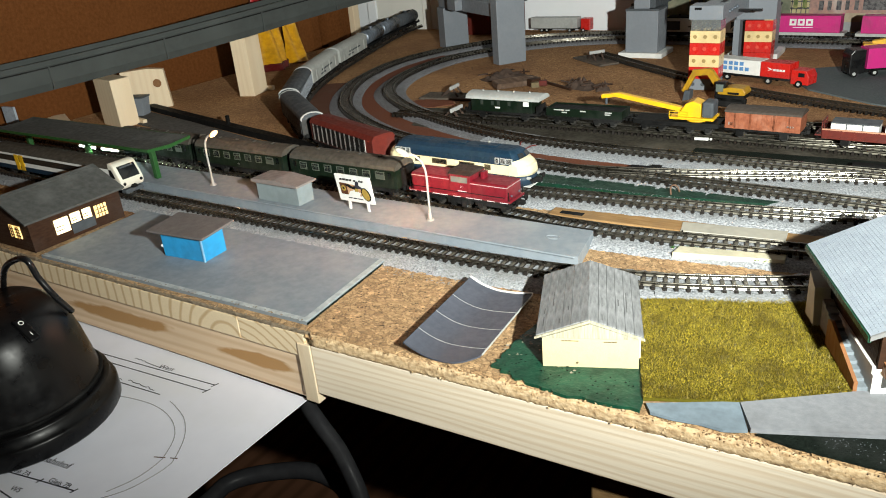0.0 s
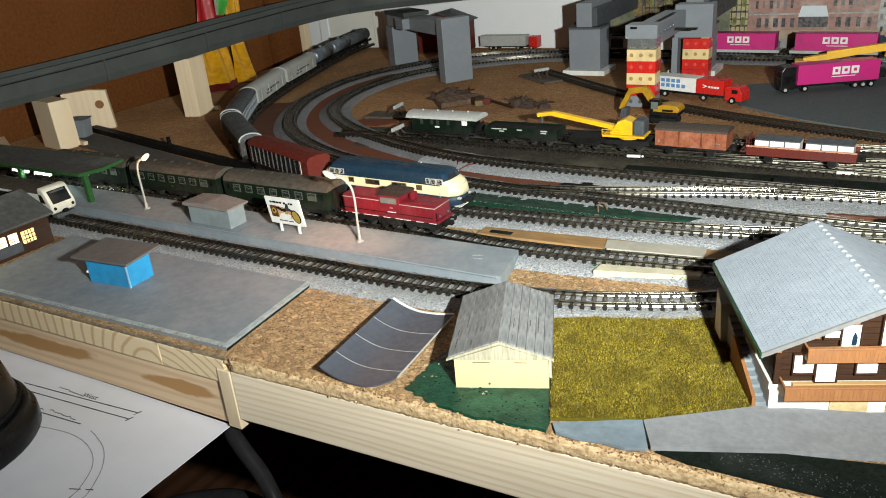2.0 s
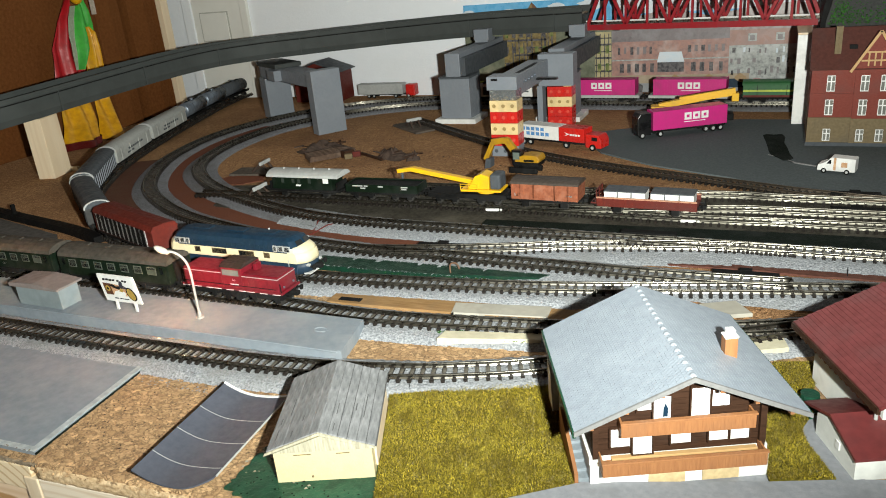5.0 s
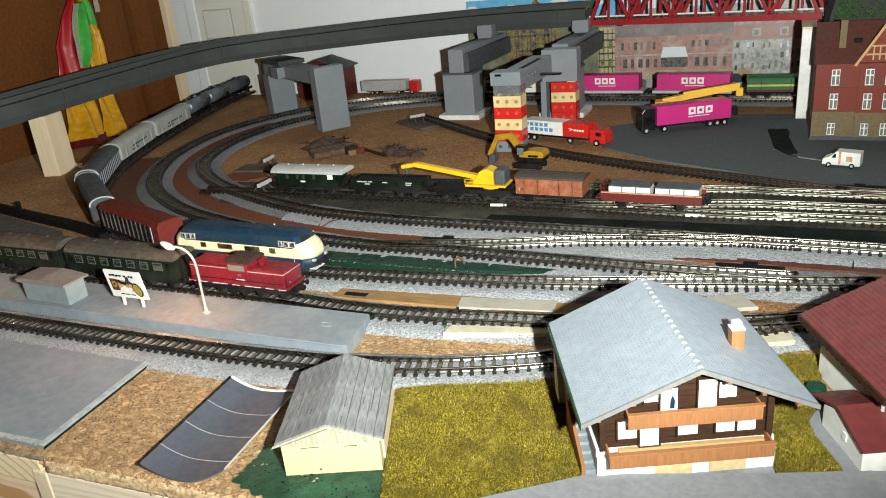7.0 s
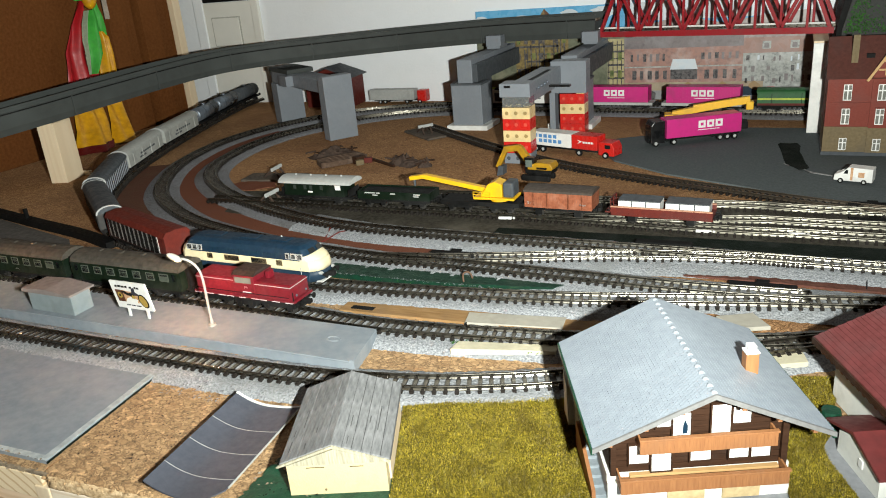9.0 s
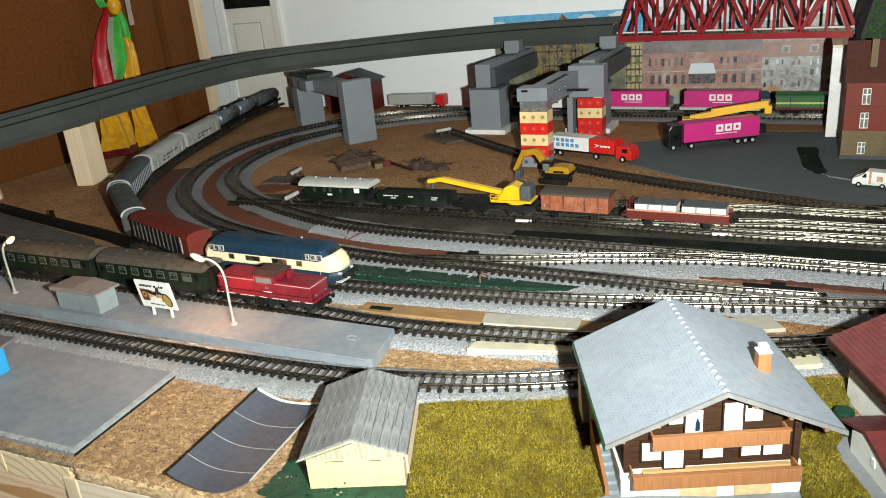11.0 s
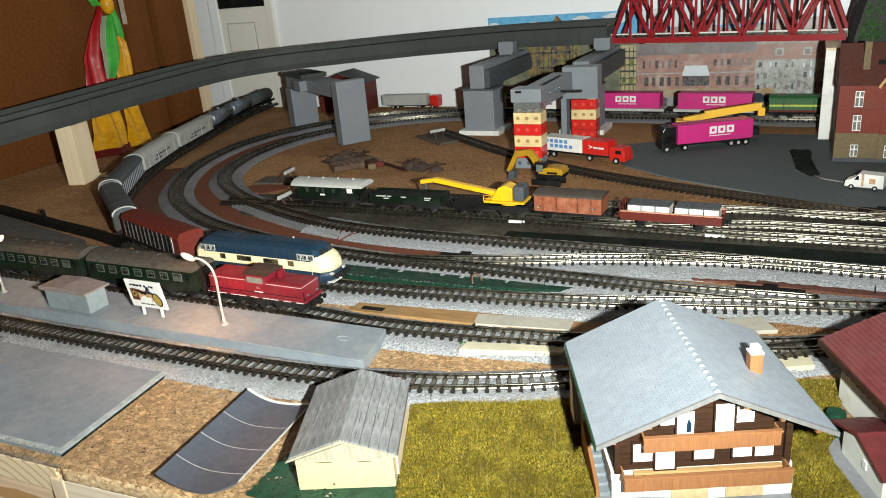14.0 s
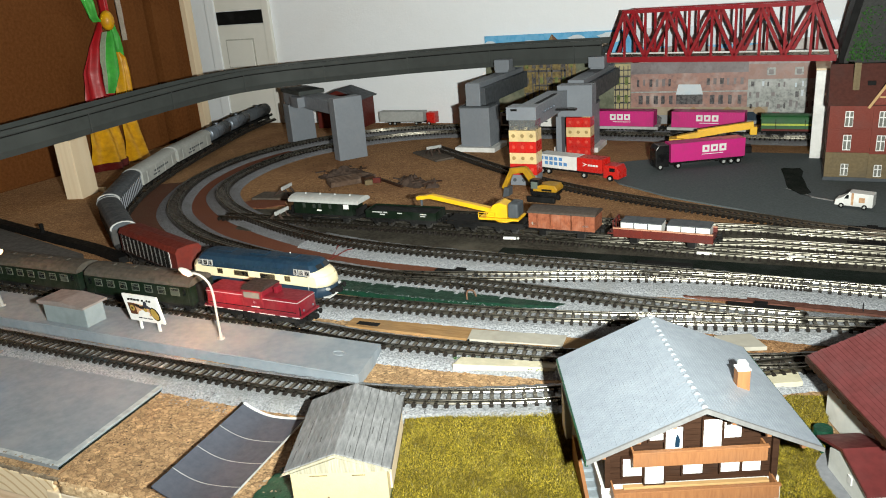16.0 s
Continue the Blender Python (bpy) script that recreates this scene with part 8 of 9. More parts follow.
shape([(-0.125, 0.07), (-0.1123, 0.0822), (-0.09, 0.0845), (-0.0536, 0.0932), (-0.045, 0.0850), (-0.0221, 0.0804), (-0.0002, 0.0840), (0.03, 0.0885), (0.06, 0.0900), (PX1, 0.0850), (PX1, 0.06), (-0.125, 0.06)], 2, mat("print_far_roofs", (0.33, 0.28, 0.27), (0.42, 0.38, 0.37), wear=(0.24, 0.19, 0.18), **GL), "far_roof_print")
printed(PX0, -0.118, -0.006, 0.077, 2, mat("print_backstreet", (0.2, 0.21, 0.15), (0.1, 0.11, 0.07), wear=(0.3, 0.28, 0.2), scale=140, wear_scale=60, rough=0.35), "facade_print")
printed(-0.256, -0.1915, -0.006, 0.083, 3, mat("print_plaster", (0.32, 0.24, 0.1), (0.08, 0.055, 0.025), wear=(0.2, 0.15, 0.07), wear_scale=150, rough=0.35, scale=260), "facade_print")
rng = random.Random(8)
for i in range(13):
    x, z = -0.256 + 0.0050 * i + rng.uniform(-0.0016, 0.0016), rng.uniform(-0.006, 0.05)
    printed(x, x + rng.uniform(0.0008, 0.0022), z, min(0.083, z + rng.uniform(0.02, 0.06)), 4, M_PWIN, "timber_print")
for i in range(10):
    z, x = 0.002 + 0.0085 * i, rng.uniform(-0.256, -0.225)
    printed(x, min(-0.1915, x + rng.uniform(0.025, 0.06)), z, z + rng.uniform(0.0007, 0.0022), 4, M_PWIN, "timber_print")
for i in range(7):
    for j in range(4):
        if rng.random() < 0.75:
            x, z = -0.254 + 0.0092 * i, 0.012 + 0.018 * j
            printed(x, x + 0.0042, z, z + 0.0072, 5, M_PGREEN if rng.random() < 0.4 else M_PWIN, "window_print")
shape([(-0.2345, 0.083), (-0.2195, 0.1050), (-0.1975, 0.083)], 2, mat("print_roof_brown", (0.2, 0.1, 0.06), (0.14, 0.07, 0.045), **GL), "roof_print")
shape([(-0.2320, 0.083), (-0.2250, 0.0970), (-0.2200, 0.1035), (-0.2130, 0.083)], 3, M_PTIMBER, "gable_print")
printed(-0.1460, -0.1275, -0.006, 0.068, 3, mat("print_plaster_pale", (0.5, 0.44, 0.26), (0.4, 0.33, 0.16), rough=0.35, scale=160), "facade_print")
for i in range(9):
    printed(-0.1460, -0.1275, 0.0005 + 0.0075 * i, 0.0018 + 0.0075 * i + 0.0008 * (i % 2), 4, M_PWIN, "timber_print")
for i in range(4):
    printed(-0.1452 + 0.0048 * i, -0.1442 + 0.0048 * i, -0.006, 0.066, 4, M_PWIN, "timber_print")
for i in range(6):
    printed(-0.1432 + 0.0092 * (i % 2), -0.1390 + 0.0092 * (i % 2), 0.004 + 0.020 * (i // 2), 0.013 + 0.020 * (i // 2), 5, M_PGREEN, "window_print")
printed(-0.1270, -0.0014, -0.006, 0.0580, 3, M_PHOUSE, "facade_print")
printed(-0.1270, -0.0014, 0.0560, 0.0690, 4, M_PROOF, "roof_print")
printed(-0.0014, PX1, -0.006, 0.0490, 3, M_PPALE, "facade_print")
printed(-0.0014, PX1, 0.0480, 0.0640, 4, mat("print_roof_red", (0.42, 0.26, 0.22), (0.32, 0.21, 0.19), **GL), "roof_print")
for x in (0.0170, 0.0440, 0.0720):
    printed(x, x + 0.0085, 0.0520, 0.0600, 5, M_PPALE, "dormer_print")
    printed(x + 0.0018, x + 0.0066, 0.0530, 0.0580, 6, M_PROOF, "window_print")
for x in (-0.120, -0.113, -0.106, -0.099, -0.092, -0.085, -0.044, -0.037, -0.030, -0.023, -0.016, -0.009):
    printed(x, x + rng.uniform(0.0022, 0.0040), 0.0425 + rng.uniform(-0.001, 0.001), 0.0500, 4, M_PWIN if rng.random() < 0.6 else M_PROOF, "window_print")
for x in (-0.118, -0.1095, -0.101, -0.0925, -0.084, -0.040, -0.031, -0.021, -0.011):
    printed(x, x + rng.uniform(0.0034, 0.0050), 0.0219, 0.0316, 4, M_PWIN, "window_print")
printed(-0.1270, -0.0014, 0.0350, 0.0364, 4, M_PPALE, "cornice_print")
printed(-0.1270, 0.0200, 0.0095, 0.0185, 4, mat("print_fence", (0.42, 0.34, 0.24), (0.32, 0.25, 0.18), wear=(0.5, 0.42, 0.32), **GL), "fence_print")
shape([(-0.0766, 0.0326), (-0.0471, 0.0322), (-0.0504, 0.0436), (-0.0739, 0.0439)], 6, M_CLOUD, "awning_print")
printed(-0.0760, -0.0475, 0.0217, 0.0325, 6, M_PWIN, "shop_print")
for i in range(16):
    x = 0.0010 + 0.0056 * i
    for z, h in ((0.0400, 0.0060), (0.0290, 0.0070), (0.0175, 0.0075)):
        if rng.random() < 0.72:
            xj, zj = x + rng.uniform(-0.0012, 0.0012), z + rng.uniform(-0.0015, 0.0012)
            printed(xj, xj + rng.uniform(0.0014, 0.0034), zj, zj + h * rng.uniform(0.6, 1.0), 4, rng.choice((M_PROOF, M_PROOF, M_PWIN, M_CLOUD)), "window_print")
printed(-0.1270, PX1, -0.006, 0.0095, 5, M_PSTREET, "street_print")
for x0, mm in ((-0.0074, M_DBLUE), (0.0180, mat("print_car", (0.55, 0.3, 0.3), rough=0.35))):
    shape([(x0, 0.0035), (x0 + 0.024, 0.0035), (x0 + 0.023, 0.0085), (x0 + 0.017, 0.0098), (x0 + 0.013, 0.0130), (x0 + 0.007, 0.0130), (x0 + 0.003, 0.0095)], 7, mm, "car_print")
shape([(-0.1334, -0.002), (-0.0925, -0.002), (-0.0915, 0.007), (-0.099, 0.0115), (-0.104, 0.0159), (-0.122, 0.0159), (-0.130, 0.0105)], 7, M_PWIN, "car_print")
for x in (-0.064, -0.028, 0.004):
    shape([(x, 0.0065), (x + 0.016, 0.0065), (x + 0.013, 0.015), (x + 0.007, 0.019), (x + 0.002, 0.0155)], 6, mat("print_autumn", (0.4, 0.26, 0.12), (0.3, 0.2, 0.1), scale=200, rough=0.35) if x < -0.05 else bpy.data.materials["print_autumn"], "bush_print")

# panelled door in the wall
door = thing("door_1", "cream panelled cupboard door with a dark gap in the white wall", "door", pose(0, 0.985, 0), kind="structure")
part("door_leaf", box(-0.717, -0.634, -0.004, 0.0, -0.05, 0.138, 0.0008), M_DOOR, door)
part("door_leaf", box(-0.717, -0.634, -0.004, 0.0, 0.157, 0.42, 0.0008), M_DOOR, door)
part("dark_gap", box(-0.717, -0.634, -0.0028, 0.0, 0.1385, 0.1565), M_BLACKM, door, "black gap")
# The bevel's shade round each panel is painted as a darker strip.
for z0, z1 in ((0.0785, 0.1185), (0.175, 0.3)):
    part("panel_groove", box(-0.7055, -0.6555, -0.0046, -0.0040, z0, z1), mat("groove", (0.55, 0.54, 0.49), rough=0.6), door)
    part("panel", box(-0.7035, -0.6575, -0.0062, -0.0046, z0 + 0.0015, z1 - 0.0015, 0.0006), M_DOOR, door, "raised panel")
part("door_frame", box(-0.733, -0.717, -0.006, 0.0, -0.05, 0.42, 0.001), M_WALL, door)
part("door_frame", box(-0.634, -0.622, -0.006, 0.0, -0.05, 0.42, 0.001), M_DOOR, door)

# ---- tricolour cloth knotted on the partition ----
flag = thing("cloth_flag", "knotted satin cloth in red, green and yellow hanging on the partition", "flag", pose(-0.693, 0.005, 0))


def cloth(name, rows, material, label, folds, seed):
    """A hanging strip: rows of (z, y from, y to, bulge)."""
    bm = bmesh.new()
    n, grid = 18, []
    fine = []
    for a, b in zip(rows, rows[1:]):
        for k in range(8):
            f = k / 8
            fine.append([p + (q - p) * f for p, q in zip(a, b)])
    fine.append(list(rows[-1]))
    for z, y0, y1, bulge in fine:
        grid.append([bm.verts.new((bulge * (0.6 + 0.4 * math.sin(math.pi * i / n)) + 0.0035 * math.sin(folds * 2 * math.pi * i / n + seed + z * 12) + 0.001 * noise.noise(Vector((i * 0.4, z * 60, seed))), y0 + (y1 - y0) * i / n, z)) for i in range(n + 1)])
    for a, b in zip(grid, grid[1:]):
        for i in range(n):
            bm.faces.new((a[i], a[i + 1], b[i + 1], b[i]))
    return part(name, bm, material, flag, label, smooth=True)


M_SATR = mat("satin_red", (0.42, 0.012, 0.018), (0.3, 0.009, 0.012), rough=0.45, scale=150)
M_SATG = mat("satin_green", (0.06, 0.4, 0.05), (0.04, 0.28, 0.04), rough=0.5, scale=150)
M_SATY = mat("satin_yellow", (0.7, 0.36, 0.008), (0.5, 0.22, 0.006), rough=0.42, scale=150)
cloth("red_cloth", [(0.25, 0.748, 0.762, 0.004), (0.168, 0.747, 0.758, 0.008), (0.152, 0.735, 0.742, 0.010), (0.132, 0.718, 0.738, 0.011), (0.104, 0.7025, 0.738, 0.011), (0.071, 0.697, 0.742, 0.011), (0.055, 0.699, 0.742, 0.009)], M_SATR, "red satin", 2, 0.0)
cloth("green_cloth", [(0.25, 0.712, 0.728, 0.006), (0.183, 0.724, 0.739, 0.010), (0.163, 0.729, 0.738, 0.012), (0.158, 0.733, 0.742, 0.012)], M_SATG, "green satin", 1, 1.0)
cloth("green_cloth", [(0.147, 0.7370, 0.744, 0.020), (0.134, 0.728, 0.747, 0.024), (0.115, 0.7215, 0.748, 0.026), (0.100, 0.7215, 0.746, 0.025), (0.079, 0.7225, 0.731, 0.020)], M_SATG, "green satin with a pale hem", 1.5, 1.0)
cloth("pale_hem", [(0.147, 0.7368, 0.7373, 0.0202), (0.134, 0.7278, 0.7284, 0.0242), (0.115, 0.7212, 0.7219, 0.0262), (0.100, 0.7212, 0.7219, 0.0252), (0.079, 0.7222, 0.7228, 0.0202)], mat("satin_pale", (0.4, 0.5, 0.36), rough=0.4), "pale hem", 1, 1.0)
cloth("green_cloth", [(0.157, 0.752, 0.757, 0.013), (0.140, 0.750, 0.762, 0.014), (0.126, 0.7485, 0.7645, 0.014), (0.116, 0.754, 0.764, 0.012)], M_SATG, "green satin", 1, 0.2)
cloth("yellow_cloth", [(0.123, 0.7470, 0.756, 0.015), (0.116, 0.7455, 0.764, 0.016), (0.100, 0.744, 0.766, 0.016), (0.077, 0.7425, 0.767, 0.014), (0.06, 0.742, 0.768, 0.012)], M_SATY, "yellow satin", 2.0, 2.0)
cloth("yellow_cloth", [(0.06, 0.697, 0.740, 0.010), (0.040, 0.692, 0.738, 0.014), (0.022, 0.684, 0.733, 0.026), (0.0065, 0.668, 0.718, 0.046)], M_SATY, "yellow satin", 2.5, 0.6)
cloth("yellow_cloth", [(0.06, 0.741, 0.768, 0.011), (0.040, 0.7395, 0.766, 0.014), (0.022, 0.733, 0.760, 0.026), (0.0015, 0.716, 0.746, 0.050)], M_SATY, "yellow satin", 1.5, 0.6)
cloth("red_hem", [(0.0075, 0.667, 0.720, 0.048), (0.0045, 0.663, 0.717, 0.052), (0.0012, 0.658, 0.713, 0.057)], mat("hem_red", (0.11, 0.006, 0.006), rough=0.5), "dark red hem", 2.5, 0.6)
cloth("grey_ribbon", [(0.25, 0.772, 0.779, 0.006), (0.18, 0.771, 0.778, 0.007), (0.135, 0.7695, 0.7763, 0.008)], mat("ribbon_grey", (0.4, 0.34, 0.28), rough=0.6), "grey ribbon", 1, 0.0)
part("knot", ball((0.016, 0.7455, 0.1590), 0.0098, n=14, squash=(0.8, 0.8, 1.15)), M_SATY, flag, "yellow knot", smooth=True)

# ---- grass mats ----
M_MAT = mat("grass_backing", (0.13, 0.112, 0.012), (0.085, 0.07, 0.008), rough=0.95, scale=900)
M_BLADE, gn, gl, gs = principled("grass_fibre")
geo = gn.new("ShaderNodeNewGeometry")
sq = gn.new("ShaderNodeMath")
sq.operation = "POWER"
sq.inputs[1].default_value = 1.9
gl.new(geo.outputs["Random Per Island"], sq.inputs[0])
c = mixed(gn, gl, (0.045, 0.038, 0.003), (0.62, 0.48, 0.04), sq.outputs[0])
big = stepped(gn, gl, noise_at(gn, gl, 85, 3), 0.42, 0.64)
c = mixed(gn, gl, c, mixed(gn, gl, c, (0.1, 0.07, 0.006), 0.62), big)
pale = stepped(gn, gl, noise_at(gn, gl, 150, 2, (1.3, 0.9, 1.0)), 0.55, 0.75)
c = mixed(gn, gl, c, mixed(gn, gl, c, (0.5, 0.42, 0.05), 0.35), pale)
gl.new(c, gs.inputs["Base Color"])
gs.inputs["Roughness"].default_value = 0.5


def inside(x, y, pts):
    hit = False
    for (xa, ya), (xb, yb) in zip(pts, pts[1:] + pts[:1]):
        if (ya > y) != (yb > y) and x < (xb - xa) * (y - ya) / (yb - ya) + xa:
            hit = not hit
    return hit


def grass(name, pts, count, label, seed):
    t = tagged(part(name, prism(pts, 0.0012, 0.0024, "z"), M_MAT), label, "grass mat", kind="structure")
    rng = random.Random(seed)
    xs, ys = [p[0] for p in pts], [p[1] for p in pts]
    verts, faces = [], []
    while len(faces) < count:
        x, y = rng.uniform(min(xs), max(xs)), rng.uniform(min(ys), max(ys))
        if not inside(x, y, pts):
            continue
        a, b = rng.uniform(0, 6.283), rng.uniform(0, 6.283)
        w, h, lean = rng.uniform(0.0001, 0.0002), rng.uniform(0.0002, 0.0009), rng.uniform(0.0001, 0.0009)
        i = len(verts)
        verts += [(x - w * math.cos(a), y - w * math.sin(a), 0.0022), (x + w * math.cos(a), y + w * math.sin(a), 0.0022), (x + lean * math.cos(b), y + lean * math.sin(b), 0.0024 + h)]
        faces.append((i, i + 1, i + 2))
    me = bpy.data.meshes.new("grass_fibres")
    me.from_pydata(verts, [], faces)
    me.materials.append(M_BLADE)
    ob = new("grass_fibres", me)
    ob.parent = t
    tagged(ob, "olive and golden grass fibres", kind="stuff")


grass("grass_mat", [(-0.0862, 0.3205), (-0.0615, 0.2578), (-0.033, 0.2695), (-0.0035, 0.2895), (-0.0225, 0.3505)], 120000, "olive golden-green grass mat of short fibres", 5)
grass("grass_mat", [(0.0528, 0.3078), (0.0716, 0.3141), (0.0640, 0.3310), (0.0623, 0.3390), (0.0660, 0.3500), (0.0676, 0.3752), (0.0692, 0.3872), (0.0535, 0.3830), (0.0430, 0.3600)], 50000, "olive golden-green grass strip between the houses", 6)

# ---- cream foam strips beside the track ----
M_FOAM = mat("cream_foam", (0.6, 0.56, 0.42), (0.54, 0.5, 0.36), rough=0.8, scale=400, bump=0.0003)
M_STRIP = mat("grey_card", (0.42, 0.4, 0.34), (0.37, 0.35, 0.3), rough=0.8, scale=300)
for pts, h, lab in (([(-0.0855, 0.3658), (-0.0400, 0.3755), (-0.0405, 0.3815), (-0.0845, 0.3738)], 0.0042, "cream foam strip along the track"), ([(-0.0905, 0.3950), (-0.0440, 0.4005), (-0.0450, 0.4120), (-0.0925, 0.4060)], 0.0024, "cream card strip along the track"), ([(0.0205, 0.4300), (0.0360, 0.4370), (0.0440, 0.4250), (0.0300, 0.4195)], 0.0024, "cream card piece along the track"), ([(0.0430, 0.3860), (0.0585, 0.3935), (0.0565, 0.4015), (0.0420, 0.3955)], 0.0040, "cream foam piece along the track")):
    t = thing("foam_strip", lab, "foam strip", group="cream strips along the track")
    part("strip", prism(pts, 0.0004, h, "z", bevel=0.0003), M_FOAM if h > 0.003 else M_STRIP, t)

# ---- curled card ramp with white lines ----
ramp = thing("card_ramp", "curled blue-black card ramp with thin white lines", "ramp", pose(-0.1378, 0.2772, 0.0007, 0, 0, 4.5))
M_CARD = mat("slate_card", (0.078, 0.085, 0.108), (0.064, 0.07, 0.09), rough=0.55, scale=400, wear=(0.095, 0.1, 0.125))


def curl(x):
    u = x / 0.0145
    return 0.0004 + (0.0045 if u < 0 else 0.0014) * u * u


def curl_strip(y0, y1, lift, thick, name, material, label="", near=0.0):
    bm = bmesh.new()
    n = 24
    rows = []
    for y in (y0, y1):
        for z in (0, thick):
            row = []
            for i in range(n + 1):
                x = -0.0148 + 0.0288 * i / n
                cut = near * max(0.0, (x - 0.004) / 0.010) ** 2 if y == y0 else 0.0
                row.append(bm.verts.new((x, y + cut, curl(x) + lift + z)))
            rows.append(row)
    for a, b in ((0, 1), (1, 3), (3, 2), (2, 0)):
        for i in range(n):
            bm.faces.new((rows[a][i], rows[a][i + 1], rows[b][i + 1], rows[b][i]))
    for i in (0, n):
        bm.faces.new((rows[0][i], rows[1][i], rows[3][i], rows[2][i]))
    return part(name, bm, material, ramp, label)


curl_strip(-0.0285, 0.0285, 0, 0.0006, "card", M_CARD, "blue-black card sheet", near=0.006)
for y in (-0.0172, -0.0028, 0.0117):
    curl_strip(y, y + 0.00024, 0.0006, 0.0001, "white_line", M_LGREY, "thin white line")
curl_strip(0.0285, 0.0297, -0.0001, 0.0010, "card_edge", M_WHITE, "white cut edge")
part("dark_edge", bar((-0.0149, -0.0285, 0.0050), (-0.0149, 0.0292, 0.0050), 0.0005, 0.0010), M_BLACKM, ramp, "black folded side edge")
part("light_edge", bar((0.0142, -0.021, 0.0020), (0.0142, 0.0288, 0.0020), 0.0003, 0.0007), M_LGREY, ramp, "pale side edge")

# ---- rubble, buffers and odds on the cork ----
M_RUB = mat("rubble_brown", (0.09, 0.06, 0.045), (0.05, 0.035, 0.03), rough=0.9, scale=300, bump=0.0008)


def heap(x, y, w, d, h, rz, label, seed, name="rubble_heap"):
    rng = random.Random(seed)
    t = thing(name, label, "rubble", pose(x, y, 0, 0, 0, rz), group="rubble heaps")
    bm = bmesh.new()
    n = 14
    vs = [[bm.verts.new((w * (i / n - 0.5), d * (j / n - 0.5), -0.0004 + h * max(0, (1 - (2 * i / n - 1) ** 2) * (1 - (2 * j / n - 1) ** 2)) * (0.75 + 0.9 * noise.noise(Vector((i * 0.5 + seed, j * 0.5, seed)))))) for j in range(n + 1)] for i in range(n + 1)]
    for i in range(n):
        for j in range(n):
            bm.faces.new((vs[i][j], vs[i + 1][j], vs[i + 1][j + 1], vs[i][j + 1]))
    part("mound", bm, M_RUB, t)
    for i in range(9):
        o = part("debris", box(-0.005, 0.005, -0.0008, 0.0008, -0.0004, 0.0006), M_RUB if i % 3 else M_TIMBER, t)
        o.matrix_local = pose(w * rng.uniform(-0.4, 0.4), d * rng.uniform(-0.4, 0.4), h * 0.6, rng.uniform(-15, 15), rng.uniform(-15, 15), rng.uniform(0, 180))


heap(-0.353, 0.702, 0.028, 0.046, 0.0075, -30, "dark brown rubble heap with broken boards", 2.0)
heap(-0.262, 0.678, 0.032, 0.022, 0.009, -15, "dark brown rubble heap with beams", 7.0)
heap(-0.240, 0.672, 0.013, 0.011, 0.007, 25, "small dark brown rubble heap", 4.0)
M_RUIN = mat("ruin_brown", (0.13, 0.085, 0.06), (0.075, 0.048, 0.035), rough=0.85, scale=260, wear=(0.19, 0.14, 0.11), wear_scale=90, bump=0.0005)
deck = thing("ruin_floor", "broken dark brown model floor lying on the cork", "ruin", pose(-0.326, 0.674, 0.0, 3, 3, 61))
part("slab", prism([(-0.0300, -0.0105), (0.0150, -0.0120), (0.0290, -0.0060), (0.0270, 0.0110), (-0.0060, 0.0120), (-0.0250, 0.0090)], 0.0008, 0.0062, "z", bevel=0.0004), M_RUIN, deck)
for k in range(4):
    part("beam", box(-0.026, 0.024 - 0.003 * (k % 2), -0.0085 + 0.0050 * k, -0.0077 + 0.0050 * k, 0.0062, 0.0066), M_RUIN, deck)
deck.matrix_world = deck.matrix_world @ Matrix.Diagonal((0.85, 0.85, 0.9, 1))
chunk = thing("broken_bricks", "red-brown broken wall pieces on the cork", "rubble", pose(-0.304, 0.670, 0, 0, 0, 15))
for x, y, z, w, rz, mm in ((0.0, 0.0, 0.0, 0.0036, 20, M_STONE), (-0.002, 0.006, 0.0, 0.0052, 50, M_TIMBER), (0.006, 0.008, 0.0, 0.0036, 5, M_OXIDE)):
    o = part("piece", box(-w, w, -w * 0.7, w * 0.7, 0, w * 1.3, 0.0004), mm, chunk)
    o.matrix_local = pose(x, y, z, 0, 0, rz)
plank_end = thing("broken_beam", "thin dark broken beam on the cork", "rubble", pose(-0.284, 0.676, 0, 0, 0, -32))
part("beam", box(-0.020, 0.020, -0.0012, 0.0012, 0, 0.0022, 0.0002), M_TIMBER, plank_end)


M_STOPBED = mat("buffer_bed", (0.12, 0.1, 0.082), (0.06, 0.05, 0.042), rough=0.9, scale=420, wear=(0.17, 0.13, 0.1), wear_scale=60, bump=0.0006)


def buffer_stop(x, y, rz, label):
    t = thing("buffer_stop", label, "buffer stop", pose(x, y, 0.0, 0, 0, rz), group="buffer stops")
    part("bed", box(-0.026, 0.030, -0.011, 0.011, 0, 0.0022, 0.0006), M_STOPBED, t)
    for s in (-1, 1):
        part("frame", bar((-0.006, s * 0.0045, 0.002), (0.004, s * 0.0045, 0.0105), 0.0014, 0.0014), M_RUB, t)
        part("frame", bar((0.004, s * 0.0045, 0.0105), (0.010, s * 0.0045, 0.002), 0.0014, 0.0014), M_RUB, t)
    part("buffer_beam", box(0.0040, 0.0058, -0.0085, 0.0085, 0.0085, 0.0115, 0.0003), M_LGREY, t, "pale buffer beam")
    return t


buffer_stop(-0.2956, 0.7900, -39, "old buffer stop with a pale beam")
buffer_stop(-0.318, 0.5500, 0, "old buffer stop with a pale beam at the siding")
buffer_stop(-0.362, 0.6175, 6, "old buffer stop with a pale beam on a short track")

